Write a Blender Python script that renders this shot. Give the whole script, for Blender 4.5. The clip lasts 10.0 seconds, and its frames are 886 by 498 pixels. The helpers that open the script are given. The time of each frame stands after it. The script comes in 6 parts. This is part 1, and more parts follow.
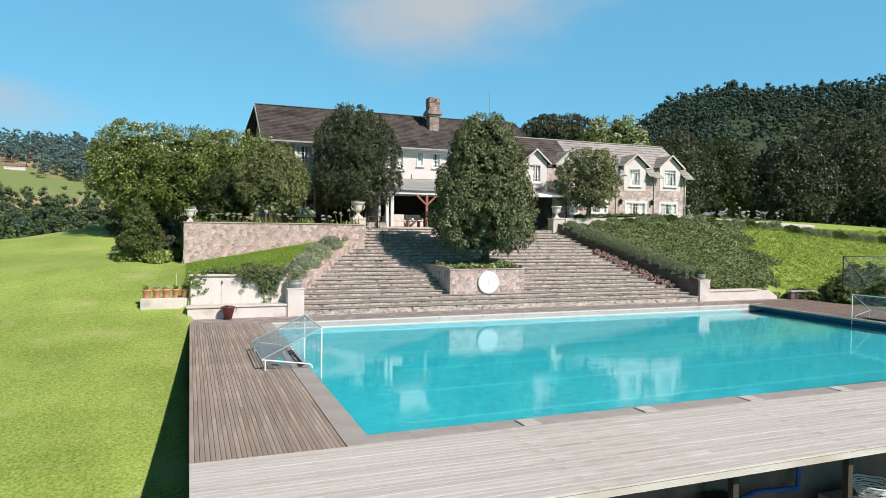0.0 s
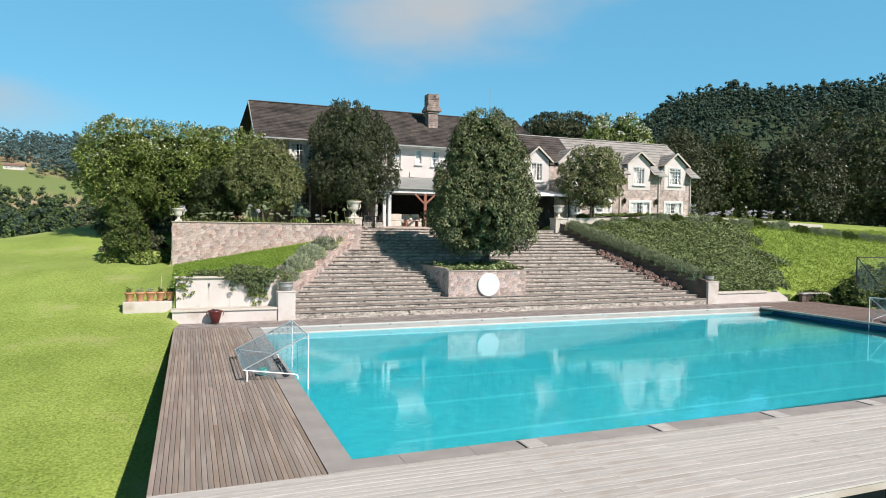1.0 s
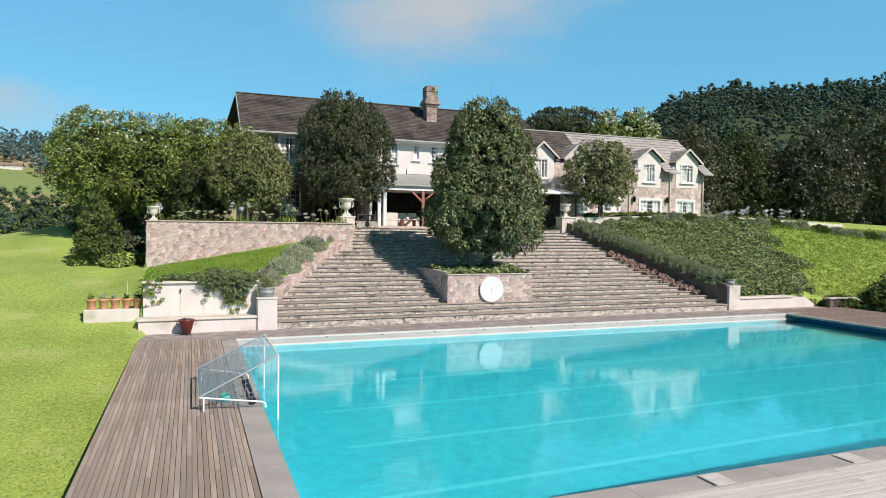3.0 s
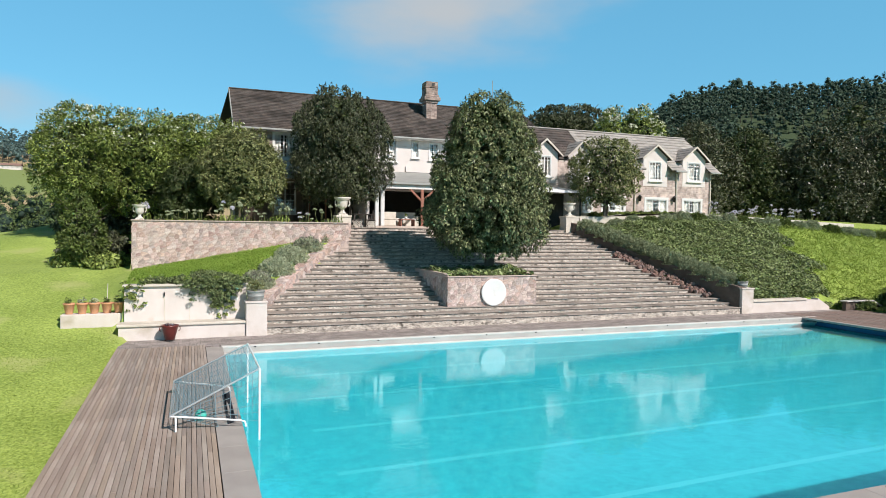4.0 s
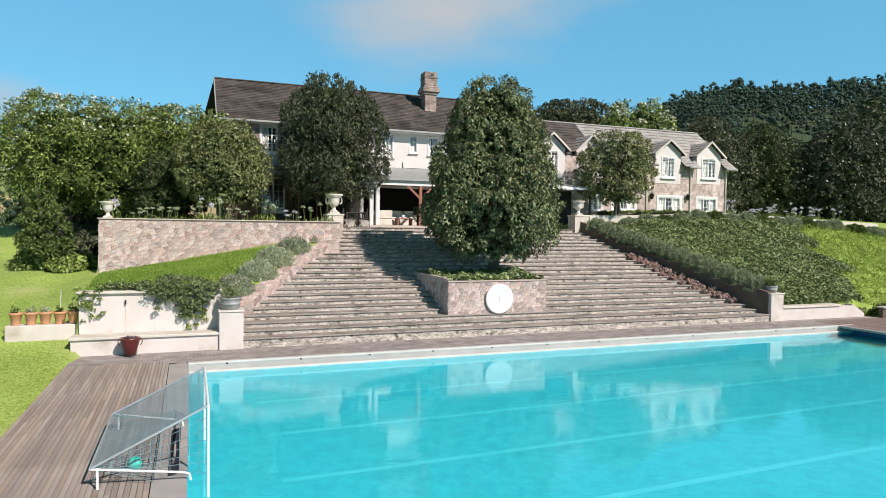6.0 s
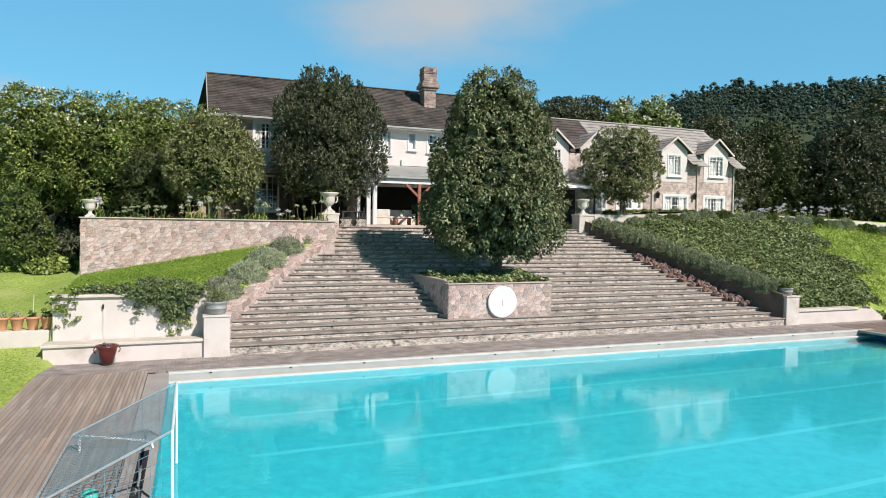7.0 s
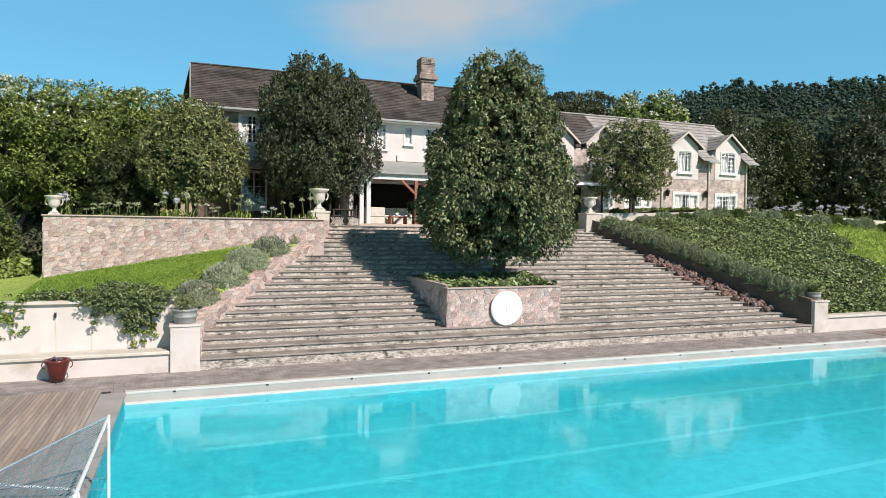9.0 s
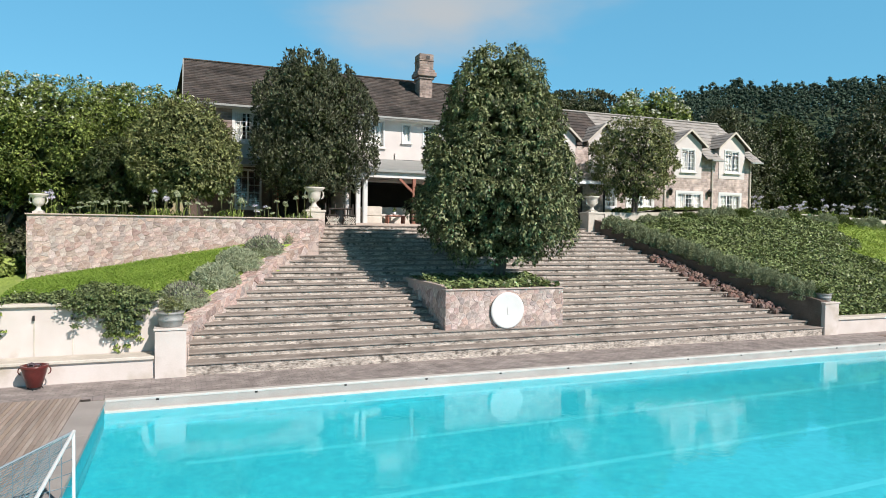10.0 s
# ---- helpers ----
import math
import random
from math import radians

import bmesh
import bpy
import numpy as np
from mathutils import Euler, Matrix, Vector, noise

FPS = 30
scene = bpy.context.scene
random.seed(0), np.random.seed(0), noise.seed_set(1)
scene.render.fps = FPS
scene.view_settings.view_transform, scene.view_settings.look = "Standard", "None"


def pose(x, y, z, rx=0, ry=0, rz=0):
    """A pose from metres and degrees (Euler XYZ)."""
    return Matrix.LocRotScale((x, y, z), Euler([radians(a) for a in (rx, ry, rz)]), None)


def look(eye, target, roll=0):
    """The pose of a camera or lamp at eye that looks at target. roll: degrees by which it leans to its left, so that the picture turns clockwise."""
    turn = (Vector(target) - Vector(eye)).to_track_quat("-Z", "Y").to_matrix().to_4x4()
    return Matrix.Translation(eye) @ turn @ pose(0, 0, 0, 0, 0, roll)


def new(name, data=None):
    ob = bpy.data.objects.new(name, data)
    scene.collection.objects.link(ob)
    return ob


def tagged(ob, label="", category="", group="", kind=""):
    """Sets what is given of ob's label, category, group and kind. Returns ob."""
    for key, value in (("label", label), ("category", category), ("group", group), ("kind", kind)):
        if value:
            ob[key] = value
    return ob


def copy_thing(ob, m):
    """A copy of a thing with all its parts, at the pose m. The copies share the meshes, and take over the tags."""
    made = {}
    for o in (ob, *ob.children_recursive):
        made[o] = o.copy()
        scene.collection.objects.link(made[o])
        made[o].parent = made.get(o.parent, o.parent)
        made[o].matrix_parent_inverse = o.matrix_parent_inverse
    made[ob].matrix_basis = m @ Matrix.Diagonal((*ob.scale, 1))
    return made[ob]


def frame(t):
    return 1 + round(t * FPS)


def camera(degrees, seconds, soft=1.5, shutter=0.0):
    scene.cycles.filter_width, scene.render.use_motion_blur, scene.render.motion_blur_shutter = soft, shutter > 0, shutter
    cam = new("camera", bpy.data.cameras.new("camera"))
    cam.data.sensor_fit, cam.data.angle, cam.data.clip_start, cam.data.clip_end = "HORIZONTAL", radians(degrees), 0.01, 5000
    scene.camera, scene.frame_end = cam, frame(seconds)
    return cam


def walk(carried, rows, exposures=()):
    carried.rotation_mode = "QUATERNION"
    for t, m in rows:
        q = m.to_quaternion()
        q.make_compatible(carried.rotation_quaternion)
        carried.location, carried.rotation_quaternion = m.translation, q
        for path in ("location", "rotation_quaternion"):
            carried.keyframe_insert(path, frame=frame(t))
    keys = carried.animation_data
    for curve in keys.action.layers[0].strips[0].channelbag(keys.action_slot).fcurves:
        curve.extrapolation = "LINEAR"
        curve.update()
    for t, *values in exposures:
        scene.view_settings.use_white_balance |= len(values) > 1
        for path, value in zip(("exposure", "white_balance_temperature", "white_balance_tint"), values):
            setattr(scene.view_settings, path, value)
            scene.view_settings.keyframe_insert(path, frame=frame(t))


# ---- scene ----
cam = camera(68.2, 10.0, 0.5)
PATH = [
    (0, (-3.033, -1.690, 3.818), (4.186, 16.953, 3.222), 0.69),
    (0.5, (-2.742, -1.103, 3.816), (4.469, 17.542, 3.220), 0.69),
    (1, (-2.461, -0.508, 3.813), (4.743, 18.140, 3.218), 0.69),
    (1.5, (-2.188, 0.097, 3.809), (5.010, 18.747, 3.215), 0.69),
    (2, (-1.921, 0.713, 3.805), (5.272, 19.365, 3.212), 0.69),
    (2.5, (-1.660, 1.340, 3.800), (5.530, 19.993, 3.208), 0.69),
    (4, (-0.898, 3.266, 3.778), (6.288, 21.921, 3.193), 0.69),
    (4.5, (-0.650, 3.915, 3.770), (6.537, 22.570, 3.188), 0.69),
    (5, (-0.405, 4.561, 3.760), (6.784, 23.216, 3.181), 0.69),
    (5.5, (-0.164, 5.201, 3.750), (7.029, 23.854, 3.174), 0.69),
    (7, (0.529, 7.030, 3.713), (7.738, 25.676, 3.150), 0.69),
    (7.5, (0.745, 7.591, 3.699), (7.963, 26.235, 3.141), 0.69),
    (8, (0.951, 8.118, 3.685), (8.178, 26.758, 3.132), 0.69),
    (8.5, (1.145, 8.604, 3.669), (8.382, 27.241, 3.121), 0.69),
    (9, (1.323, 9.044, 3.653), (8.572, 27.677, 3.111), 0.69),
    (9.5, (1.484, 9.432, 3.636), (8.745, 28.060, 3.100), 0.69),
    (10, (1.624, 9.760, 3.618), (8.899, 28.383, 3.088), 0.69),
]
walk(cam, [(t, look(eye, target, roll)) for t, eye, target, roll in PATH])

# ---------- light ----------
SUN = Vector((0.306, -0.70, 0.643)).normalized()
sun = new("sun", bpy.data.lights.new("sun", "SUN"))
sun.data.energy, sun.data.angle, sun.data.color = 5.0, radians(0.55), (1.0, 0.905, 0.84)
sun.matrix_world = look(SUN * 60, (0, 0, 0))
world = bpy.data.worlds.new("sky")
scene.world = world
world.use_nodes = True
wn, wl = world.node_tree.nodes, world.node_tree.links
sky = wn.new("ShaderNodeTexSky")
sky.sky_type, sky.sun_disc = "NISHITA", False
sky.sun_elevation, sky.sun_rotation = math.asin(SUN.z), math.atan2(SUN.x, SUN.y)
sky.air_density, sky.dust_density, sky.ozone_density = 1.0, 0.0, 3.0
SKY_STRENGTH = 0.062
scene.view_settings.exposure = 0.2


def cloud_cover(nodes, links, base):
    """Thin wisps of cloud over the clear blue, two banks of them, by direction."""
    co = nodes.new("ShaderNodeTexCoord")
    tint = nodes.new("ShaderNodeMix")
    tint.data_type, tint.blend_type = "RGBA", "MULTIPLY"
    tint.inputs["Factor"].default_value = 1.0
    tint.inputs["B"].default_value = (0.77, 1.15, 1.15, 1)
    links.new(base, tint.inputs["A"])
    up = nodes.new("ShaderNodeSeparateXYZ")
    links.new(co.outputs["Generated"], up.inputs["Vector"])
    deep = nodes.new("ShaderNodeMapRange")
    deep.interpolation_type = "SMOOTHSTEP"
    deep.inputs["From Min"].default_value, deep.inputs["From Max"].default_value = 0.34, 0.60
    deep.inputs["To Min"].default_value, deep.inputs["To Max"].default_value = 1.66, 0.08
    links.new(up.outputs["Z"], deep.inputs["Value"])
    zenith = nodes.new("ShaderNodeVectorMath")
    zenith.operation = "SCALE"
    even = nodes.new("ShaderNodeMix")
    even.data_type = "RGBA"
    even.inputs["Factor"].default_value = 0.6
    links.new(tint.outputs["Result"], even.inputs["A"])
    even.inputs["B"].default_value = (1.35, 4.6, 7.1, 1)
    links.new(even.outputs["Result"], zenith.inputs[0])
    links.new(deep.outputs["Result"], zenith.inputs["Scale"])
    out = zenith.outputs["Vector"]
    stretch = nodes.new("ShaderNodeMapping")
    stretch.inputs["Scale"].default_value = (1.0, 1.0, 2.6)
    links.new(co.outputs["Generated"], stretch.inputs["Vector"])
    puff = nodes.new("ShaderNodeTexNoise")
    puff.inputs["Scale"].default_value, puff.inputs["Detail"].default_value = 4.5, 5
    links.new(stretch.outputs["Vector"], puff.inputs["Vector"])
    for heart, size, strength in (((0.345, 0.89, 0.318), (3.9, 5.0, 11.5), 0.92), ((-0.25, 0.95, 0.150), (5.5, 5.5, 21.0), 0.75)):
        off = nodes.new("ShaderNodeVectorMath")
        off.operation = "SUBTRACT"
        off.inputs[1].default_value = heart
        links.new(co.outputs["Generated"], off.inputs[0])
        sc = nodes.new("ShaderNodeVectorMath")
        sc.operation = "MULTIPLY"
        sc.inputs[1].default_value = size
        links.new(off.outputs["Vector"], sc.inputs[0])
        ln = nodes.new("ShaderNodeVectorMath")
        ln.operation = "LENGTH"
        links.new(sc.outputs["Vector"], ln.inputs[0])
        bank = nodes.new("ShaderNodeMath")
        bank.operation = "MULTIPLY_ADD"
        bank.inputs[1].default_value = 1.5
        links.new(puff.outputs["Fac"], bank.inputs[0])
        neg = nodes.new("ShaderNodeMath")
        neg.operation = "MULTIPLY"
        neg.inputs[1].default_value = -1.0
        links.new(ln.outputs["Value"], neg.inputs[0])
        links.new(neg.outputs[0], bank.inputs[2])
        cut = nodes.new("ShaderNodeMapRange")
        cut.interpolation_type = "SMOOTHSTEP"
        cut.inputs["From Min"].default_value, cut.inputs["From Max"].default_value = -0.35, 0.75
        cut.inputs["To Max"].default_value = strength
        links.new(bank.outputs[0], cut.inputs["Value"])
        mix = nodes.new("ShaderNodeMix")
        mix.data_type = "RGBA"
        links.new(cut.outputs["Result"], mix.inputs["Factor"])
        links.new(out, mix.inputs["A"])
        mix.inputs["B"].default_value = (7.6, 7.9, 8.2, 1)
        out = mix.outputs["Result"]
    return out


wl.new(cloud_cover(wn, wl, sky.outputs["Color"]), wn["Background"].inputs["Color"])
wn["Background"].inputs["Strength"].default_value = SKY_STRENGTH


# ---------- materials ----------
def surface(name, dark, light, scale=3.0, rough=0.7, bump=0.1, fine=40.0, spread=0.5, metal=0.0, vary=0.0, island=0.0,
            stretch=(1, 1, 1), stain=None, stain_scale=0.7, stain_cut=0.55):
    """Two scales of noise between two colours, with fine relief, optional stains and a tone that varies by object or by piece."""
    m = bpy.data.materials.new(name)
    m.use_nodes = True
    n, l = m.node_tree.nodes, m.node_tree.links
    b = n["Principled BSDF"]
    co = n.new("ShaderNodeTexCoord")
    mp = n.new("ShaderNodeMapping")
    mp.inputs["Scale"].default_value = stretch
    l.new(co.outputs["Object"], mp.inputs["Vector"])
    big = n.new("ShaderNodeTexNoise")
    big.inputs["Scale"].default_value, big.inputs["Detail"].default_value = scale, 5
    small = n.new("ShaderNodeTexNoise")
    small.inputs["Scale"].default_value, small.inputs["Detail"].default_value = fine, 4
    for t in (big, small):
        l.new(mp.outputs["Vector"], t.inputs["Vector"])
    add = n.new("ShaderNodeMix")
    add.data_type = "FLOAT"
    add.inputs["Factor"].default_value = spread
    l.new(big.outputs["Fac"], add.inputs["A"])
    l.new(small.outputs["Fac"], add.inputs["B"])
    ramp = n.new("ShaderNodeMapRange")
    ramp.inputs["From Min"].default_value, ramp.inputs["From Max"].default_value = 0.32, 0.68
    l.new(add.outputs["Result"], ramp.inputs["Value"])
    mix = n.new("ShaderNodeMix")
    mix.data_type = "RGBA"
    mix.inputs["A"].default_value, mix.inputs["B"].default_value = (*dark, 1), (*light, 1)
    l.new(ramp.outputs["Result"], mix.inputs["Factor"])
    out = mix.outputs["Result"]
    if stain:
        sn = n.new("ShaderNodeTexNoise")
        sn.inputs["Scale"].default_value, sn.inputs["Detail"].default_value = stain_scale, 6
        l.new(co.outputs["Object"], sn.inputs["Vector"])
        sr = n.new("ShaderNodeMapRange")
        sr.inputs["From Min"].default_value, sr.inputs["From Max"].default_value = stain_cut, stain_cut + 0.15
        l.new(sn.outputs["Fac"], sr.inputs["Value"])
        sm = n.new("ShaderNodeMix")
        sm.data_type = "RGBA"
        l.new(sr.outputs["Result"], sm.inputs["Factor"])
        l.new(out, sm.inputs["A"])
        sm.inputs["B"].default_value = (*stain, 1)
        out = sm.outputs["Result"]
    if vary or island:
        src = n.new("ShaderNodeObjectInfo").outputs["Random"] if vary else n.new("ShaderNodeNewGeometry").outputs["Random Per Island"]
        amount = vary or island
        vr = n.new("ShaderNodeMapRange")
        vr.inputs["To Min"].default_value, vr.inputs["To Max"].default_value = 1 - amount, 1 + amount
        l.new(src, vr.inputs["Value"])
        hs = n.new("ShaderNodeHueSaturation")
        l.new(vr.outputs["Result"], hs.inputs["Value"])
        for k, socket, spread_by in ((7.31, "Hue", 0.012), (13.7, "Saturation", 0.25)):
            fr = n.new("ShaderNodeMath")
            fr.operation = "MULTIPLY"
            fr.inputs[1].default_value = k
            l.new(src, fr.inputs[0])
            fc = n.new("ShaderNodeMath")
            fc.operation = "FRACT"
            l.new(fr.outputs[0], fc.inputs[0])
            mr = n.new("ShaderNodeMapRange")
            mid = 0.5 if socket == "Hue" else 0.95
            mr.inputs["To Min"].default_value, mr.inputs["To Max"].default_value = mid - spread_by * amount * 4, mid + spread_by * amount * 4
            l.new(fc.outputs[0], mr.inputs["Value"])
            l.new(mr.outputs["Result"], hs.inputs[socket])
        l.new(out, hs.inputs["Color"])
        out = hs.outputs["Color"]
    l.new(out, b.inputs["Base Color"])
    b.inputs["Roughness"].default_value, b.inputs["Metallic"].default_value = rough, metal
    if bump:
        bp = n.new("ShaderNodeBump")
        bp.inputs["Strength"].default_value, bp.inputs["Distance"].default_value = bump, 0.05
        l.new(add.outputs["Result"], bp.inputs["Height"])
        l.new(bp.outputs["Normal"], b.inputs["Normal"])
    return m


def add_pasture(m):
    """Dry grass and bare earth take over from the lawn beyond the garden, across the valley."""
    n, l = m.node_tree.nodes, m.node_tree.links
    b = n["Principled BSDF"]
    grass = b.inputs["Base Color"].links[0].from_socket
    co = n.new("ShaderNodeTexCoord")
    far = n.new("ShaderNodeSeparateXYZ")
    l.new(co.outputs["Object"], far.inputs["Vector"])
    edge = n.new("ShaderNodeMapRange")
    edge.inputs["From Min"].default_value, edge.inputs["From Max"].default_value = 90, 200
    l.new(far.outputs["Y"], edge.inputs["Value"])
    spots = n.new("ShaderNodeTexNoise")
    spots.inputs["Scale"].default_value, spots.inputs["Detail"].default_value = 0.011, 7
    l.new(co.outputs["Object"], spots.inputs["Vector"])
    cut = n.new("ShaderNodeMapRange")
    cut.inputs["From Min"].default_value, cut.inputs["From Max"].default_value = 0.40, 0.50
    l.new(spots.outputs["Fac"], cut.inputs["Value"])
    field = n.new("ShaderNodeMix")
    field.data_type = "RGBA"
    field.inputs["A"].default_value, field.inputs["B"].default_value = (0.20, 0.26, 0.085, 1), (0.36, 0.285, 0.165, 1)
    l.new(cut.outputs["Result"], field.inputs["Factor"])
    mix = n.new("ShaderNodeMix")
    mix.data_type = "RGBA"
    l.new(edge.outputs["Result"], mix.inputs["Factor"])
    l.new(grass, mix.inputs["A"])
    l.new(field.outputs["Result"], mix.inputs["B"])
    wood = n.new("ShaderNodeMapRange")
    wood.inputs["From Min"].default_value, wood.inputs["From Max"].default_value = 105, 135
    l.new(far.outputs["X"], wood.inputs["Value"])
    floor = n.new("ShaderNodeMix")
    floor.data_type = "RGBA"
    l.new(wood.outputs["Result"], floor.inputs["Factor"])
    l.new(mix.outputs["Result"], floor.inputs["A"])
    floor.inputs["B"].default_value = (0.045, 0.075, 0.03, 1)
    l.new(floor.outputs["Result"], b.inputs["Base Color"])


def foliage(name, dark, light, back=0.35, rough=0.5, patches=0.8, share=0.6, few=1.0):
    """Leaves: each its own tone, glossy above, letting some light through."""
    m = bpy.data.materials.new(name)
    m.use_nodes = True
    n, l = m.node_tree.nodes, m.node_tree.links
    b = n["Principled BSDF"]
    geo = n.new("ShaderNodeNewGeometry")
    co = n.new("ShaderNodeTexCoord")
    patch = n.new("ShaderNodeTexNoise")
    patch.inputs["Scale"].default_value = patches
    l.new(co.outputs["Object"], patch.inputs["Vector"])
    add = n.new("ShaderNodeMix")
    add.data_type = "FLOAT"
    add.inputs["Factor"].default_value = share
    l.new(geo.outputs["Random Per Island"], add.inputs["A"])
    l.new(patch.outputs["Fac"], add.inputs["B"])
    mix = n.new("ShaderNodeMix")
    mix.data_type = "RGBA"
    mix.inputs["A"].default_value, mix.inputs["B"].default_value = (*dark, 1), (*light, 1)
    bend = n.new("ShaderNodeMath")
    bend.operation = "POWER"
    bend.inputs[1].default_value = few
    l.new(add.outputs["Result"], bend.inputs[0])
    l.new(bend.outputs[0], mix.inputs["Factor"])
    l.new(mix.outputs["Result"], b.inputs["Base Color"])
    b.inputs["Roughness"].default_value = rough
    b.inputs["Specular IOR Level"].default_value = 0.28
    tr = n.new("ShaderNodeBsdfTranslucent")
    l.new(mix.outputs["Result"], tr.inputs["Color"])
    sh = n.new("ShaderNodeMixShader")
    sh.inputs["Fac"].default_value = back
    l.new(b.outputs["BSDF"], sh.inputs[1])
    l.new(tr.outputs["BSDF"], sh.inputs[2])
    l.new(sh.outputs["Shader"], n["Material Output"].inputs["Surface"])
    return m


def blocks(name, tones, mortar, width, height, gap=0.012, squash=1.0, axis="xz", bump=0.5):
    """Small laid stones or bricks that stay too far off to be pieces: uneven courses with recessed joints."""
    m = bpy.data.materials.new(name)
    m.use_nodes = True
    n, l = m.node_tree.nodes, m.node_tree.links
    b = n["Principled BSDF"]
    co = n.new("ShaderNodeTexCoord")
    sep = n.new("ShaderNodeSeparateXYZ")
    cmb = n.new("ShaderNodeCombineXYZ")
    l.new(co.outputs["Object"], sep.inputs["Vector"])
    wob = n.new("ShaderNodeTexNoise")
    wob.inputs["Scale"].default_value = 1.7
    l.new(co.outputs["Object"], wob.inputs["Vector"])
    ux = n.new("ShaderNodeMath")
    ux.operation = "MULTIPLY_ADD"
    ux.inputs[1].default_value = 0.12
    l.new(wob.outputs["Fac"], ux.inputs[0])
    if axis == "xz":
        both = n.new("ShaderNodeMath")
        l.new(sep.outputs["X"], both.inputs[0])
        l.new(sep.outputs["Y"], both.inputs[1])
        l.new(both.outputs[0], ux.inputs[2])
        l.new(sep.outputs["Z"], cmb.inputs["Y"])
    else:
        l.new(sep.outputs["X"], ux.inputs[2])
        l.new(sep.outputs["Y"], cmb.inputs["Y"])
    l.new(ux.outputs[0], cmb.inputs["X"])
    br = n.new("ShaderNodeTexBrick")
    br.inputs["Scale"].default_value = 1.0
    br.inputs["Brick Width"].default_value, br.inputs["Row Height"].default_value = width, height
    br.inputs["Mortar Size"].default_value, br.inputs["Mortar Smooth"].default_value = gap, 0.3
    br.inputs["Bias"].default_value = 0.0
    br.inputs["Color1"].default_value, br.inputs["Color2"].default_value = (*tones[0], 1), (*tones[1], 1)
    br.inputs["Mortar"].default_value = (*mortar, 1)
    br.squash = squash
    l.new(cmb.outputs["Vector"], br.inputs["Vector"])
    grain = n.new("ShaderNodeTexNoise")
    grain.inputs["Scale"].default_value, grain.inputs["Detail"].default_value = 2.2, 8
    l.new(co.outputs["Object"], grain.inputs["Vector"])
    vr = n.new("ShaderNodeMapRange")
    vr.inputs["From Min"].default_value, vr.inputs["From Max"].default_value = 0.3, 0.7
    vr.inputs["To Min"].default_value, vr.inputs["To Max"].default_value = 0.65, 1.3
    l.new(grain.outputs["Fac"], vr.inputs["Value"])
    hs = n.new("ShaderNodeHueSaturation")
    l.new(br.outputs["Color"], hs.inputs["Color"])
    l.new(vr.outputs["Result"], hs.inputs["Value"])
    l.new(hs.outputs["Color"], b.inputs["Base Color"])
    b.inputs["Roughness"].default_value = 0.85
    bp = n.new("ShaderNodeBump")
    bp.inputs["Strength"].default_value, bp.inputs["Distance"].default_value = bump, 0.03
    bp.invert = True
    l.new(br.outputs["Fac"], bp.inputs["Height"])
    l.new(bp.outputs["Normal"], b.inputs["Normal"])
    return m


def make_water():
    m = bpy.data.materials.new("pool_water")
    m.use_nodes = True
    n, l = m.node_tree.nodes, m.node_tree.links
    b = n["Principled BSDF"]
    b.inputs["Base Color"].default_value = (0.86, 0.98, 1.0, 1)
    b.inputs["Roughness"].default_value, b.inputs["IOR"].default_value = 0.0, 1.33
    b.inputs["Transmission Weight"].default_value = 1.0
    co = n.new("ShaderNodeTexCoord")
    swell = n.new("ShaderNodeTexNoise")
    swell.inputs["Scale"].default_value, swell.inputs["Detail"].default_value = 2.2, 1
    rip = n.new("ShaderNodeTexNoise")
    rip.inputs["Scale"].default_value, rip.inputs["Detail"].default_value = 9.0, 2
    for t in (swell, rip):
        l.new(co.outputs["Object"], t.inputs["Vector"])
    both = n.new("ShaderNodeMath")
    both.operation = "MULTIPLY_ADD"
    both.inputs[1].default_value = 0.8
    l.new(swell.outputs["Fac"], both.inputs[0])
    l.new(rip.outputs["Fac"], both.inputs[2])
    bp = n.new("ShaderNodeBump")
    bp.inputs["Strength"].default_value, bp.inputs["Distance"].default_value = 0.026, 0.05
    l.new(both.outputs[0], bp.inputs["Height"])
    l.new(bp.outputs["Normal"], b.inputs["Normal"])
    return m


def make_glass(name="window_glass"):
    m = bpy.data.materials.new(name)
    m.use_nodes = True
    b = m.node_tree.nodes["Principled BSDF"]
    b.inputs["Base Color"].default_value = (0.93, 0.96, 0.95, 1)
    b.inputs["Roughness"].default_value, b.inputs["IOR"].default_value = 0.0, 1.45
    b.inputs["Transmission Weight"].default_value = 1.0
    return m


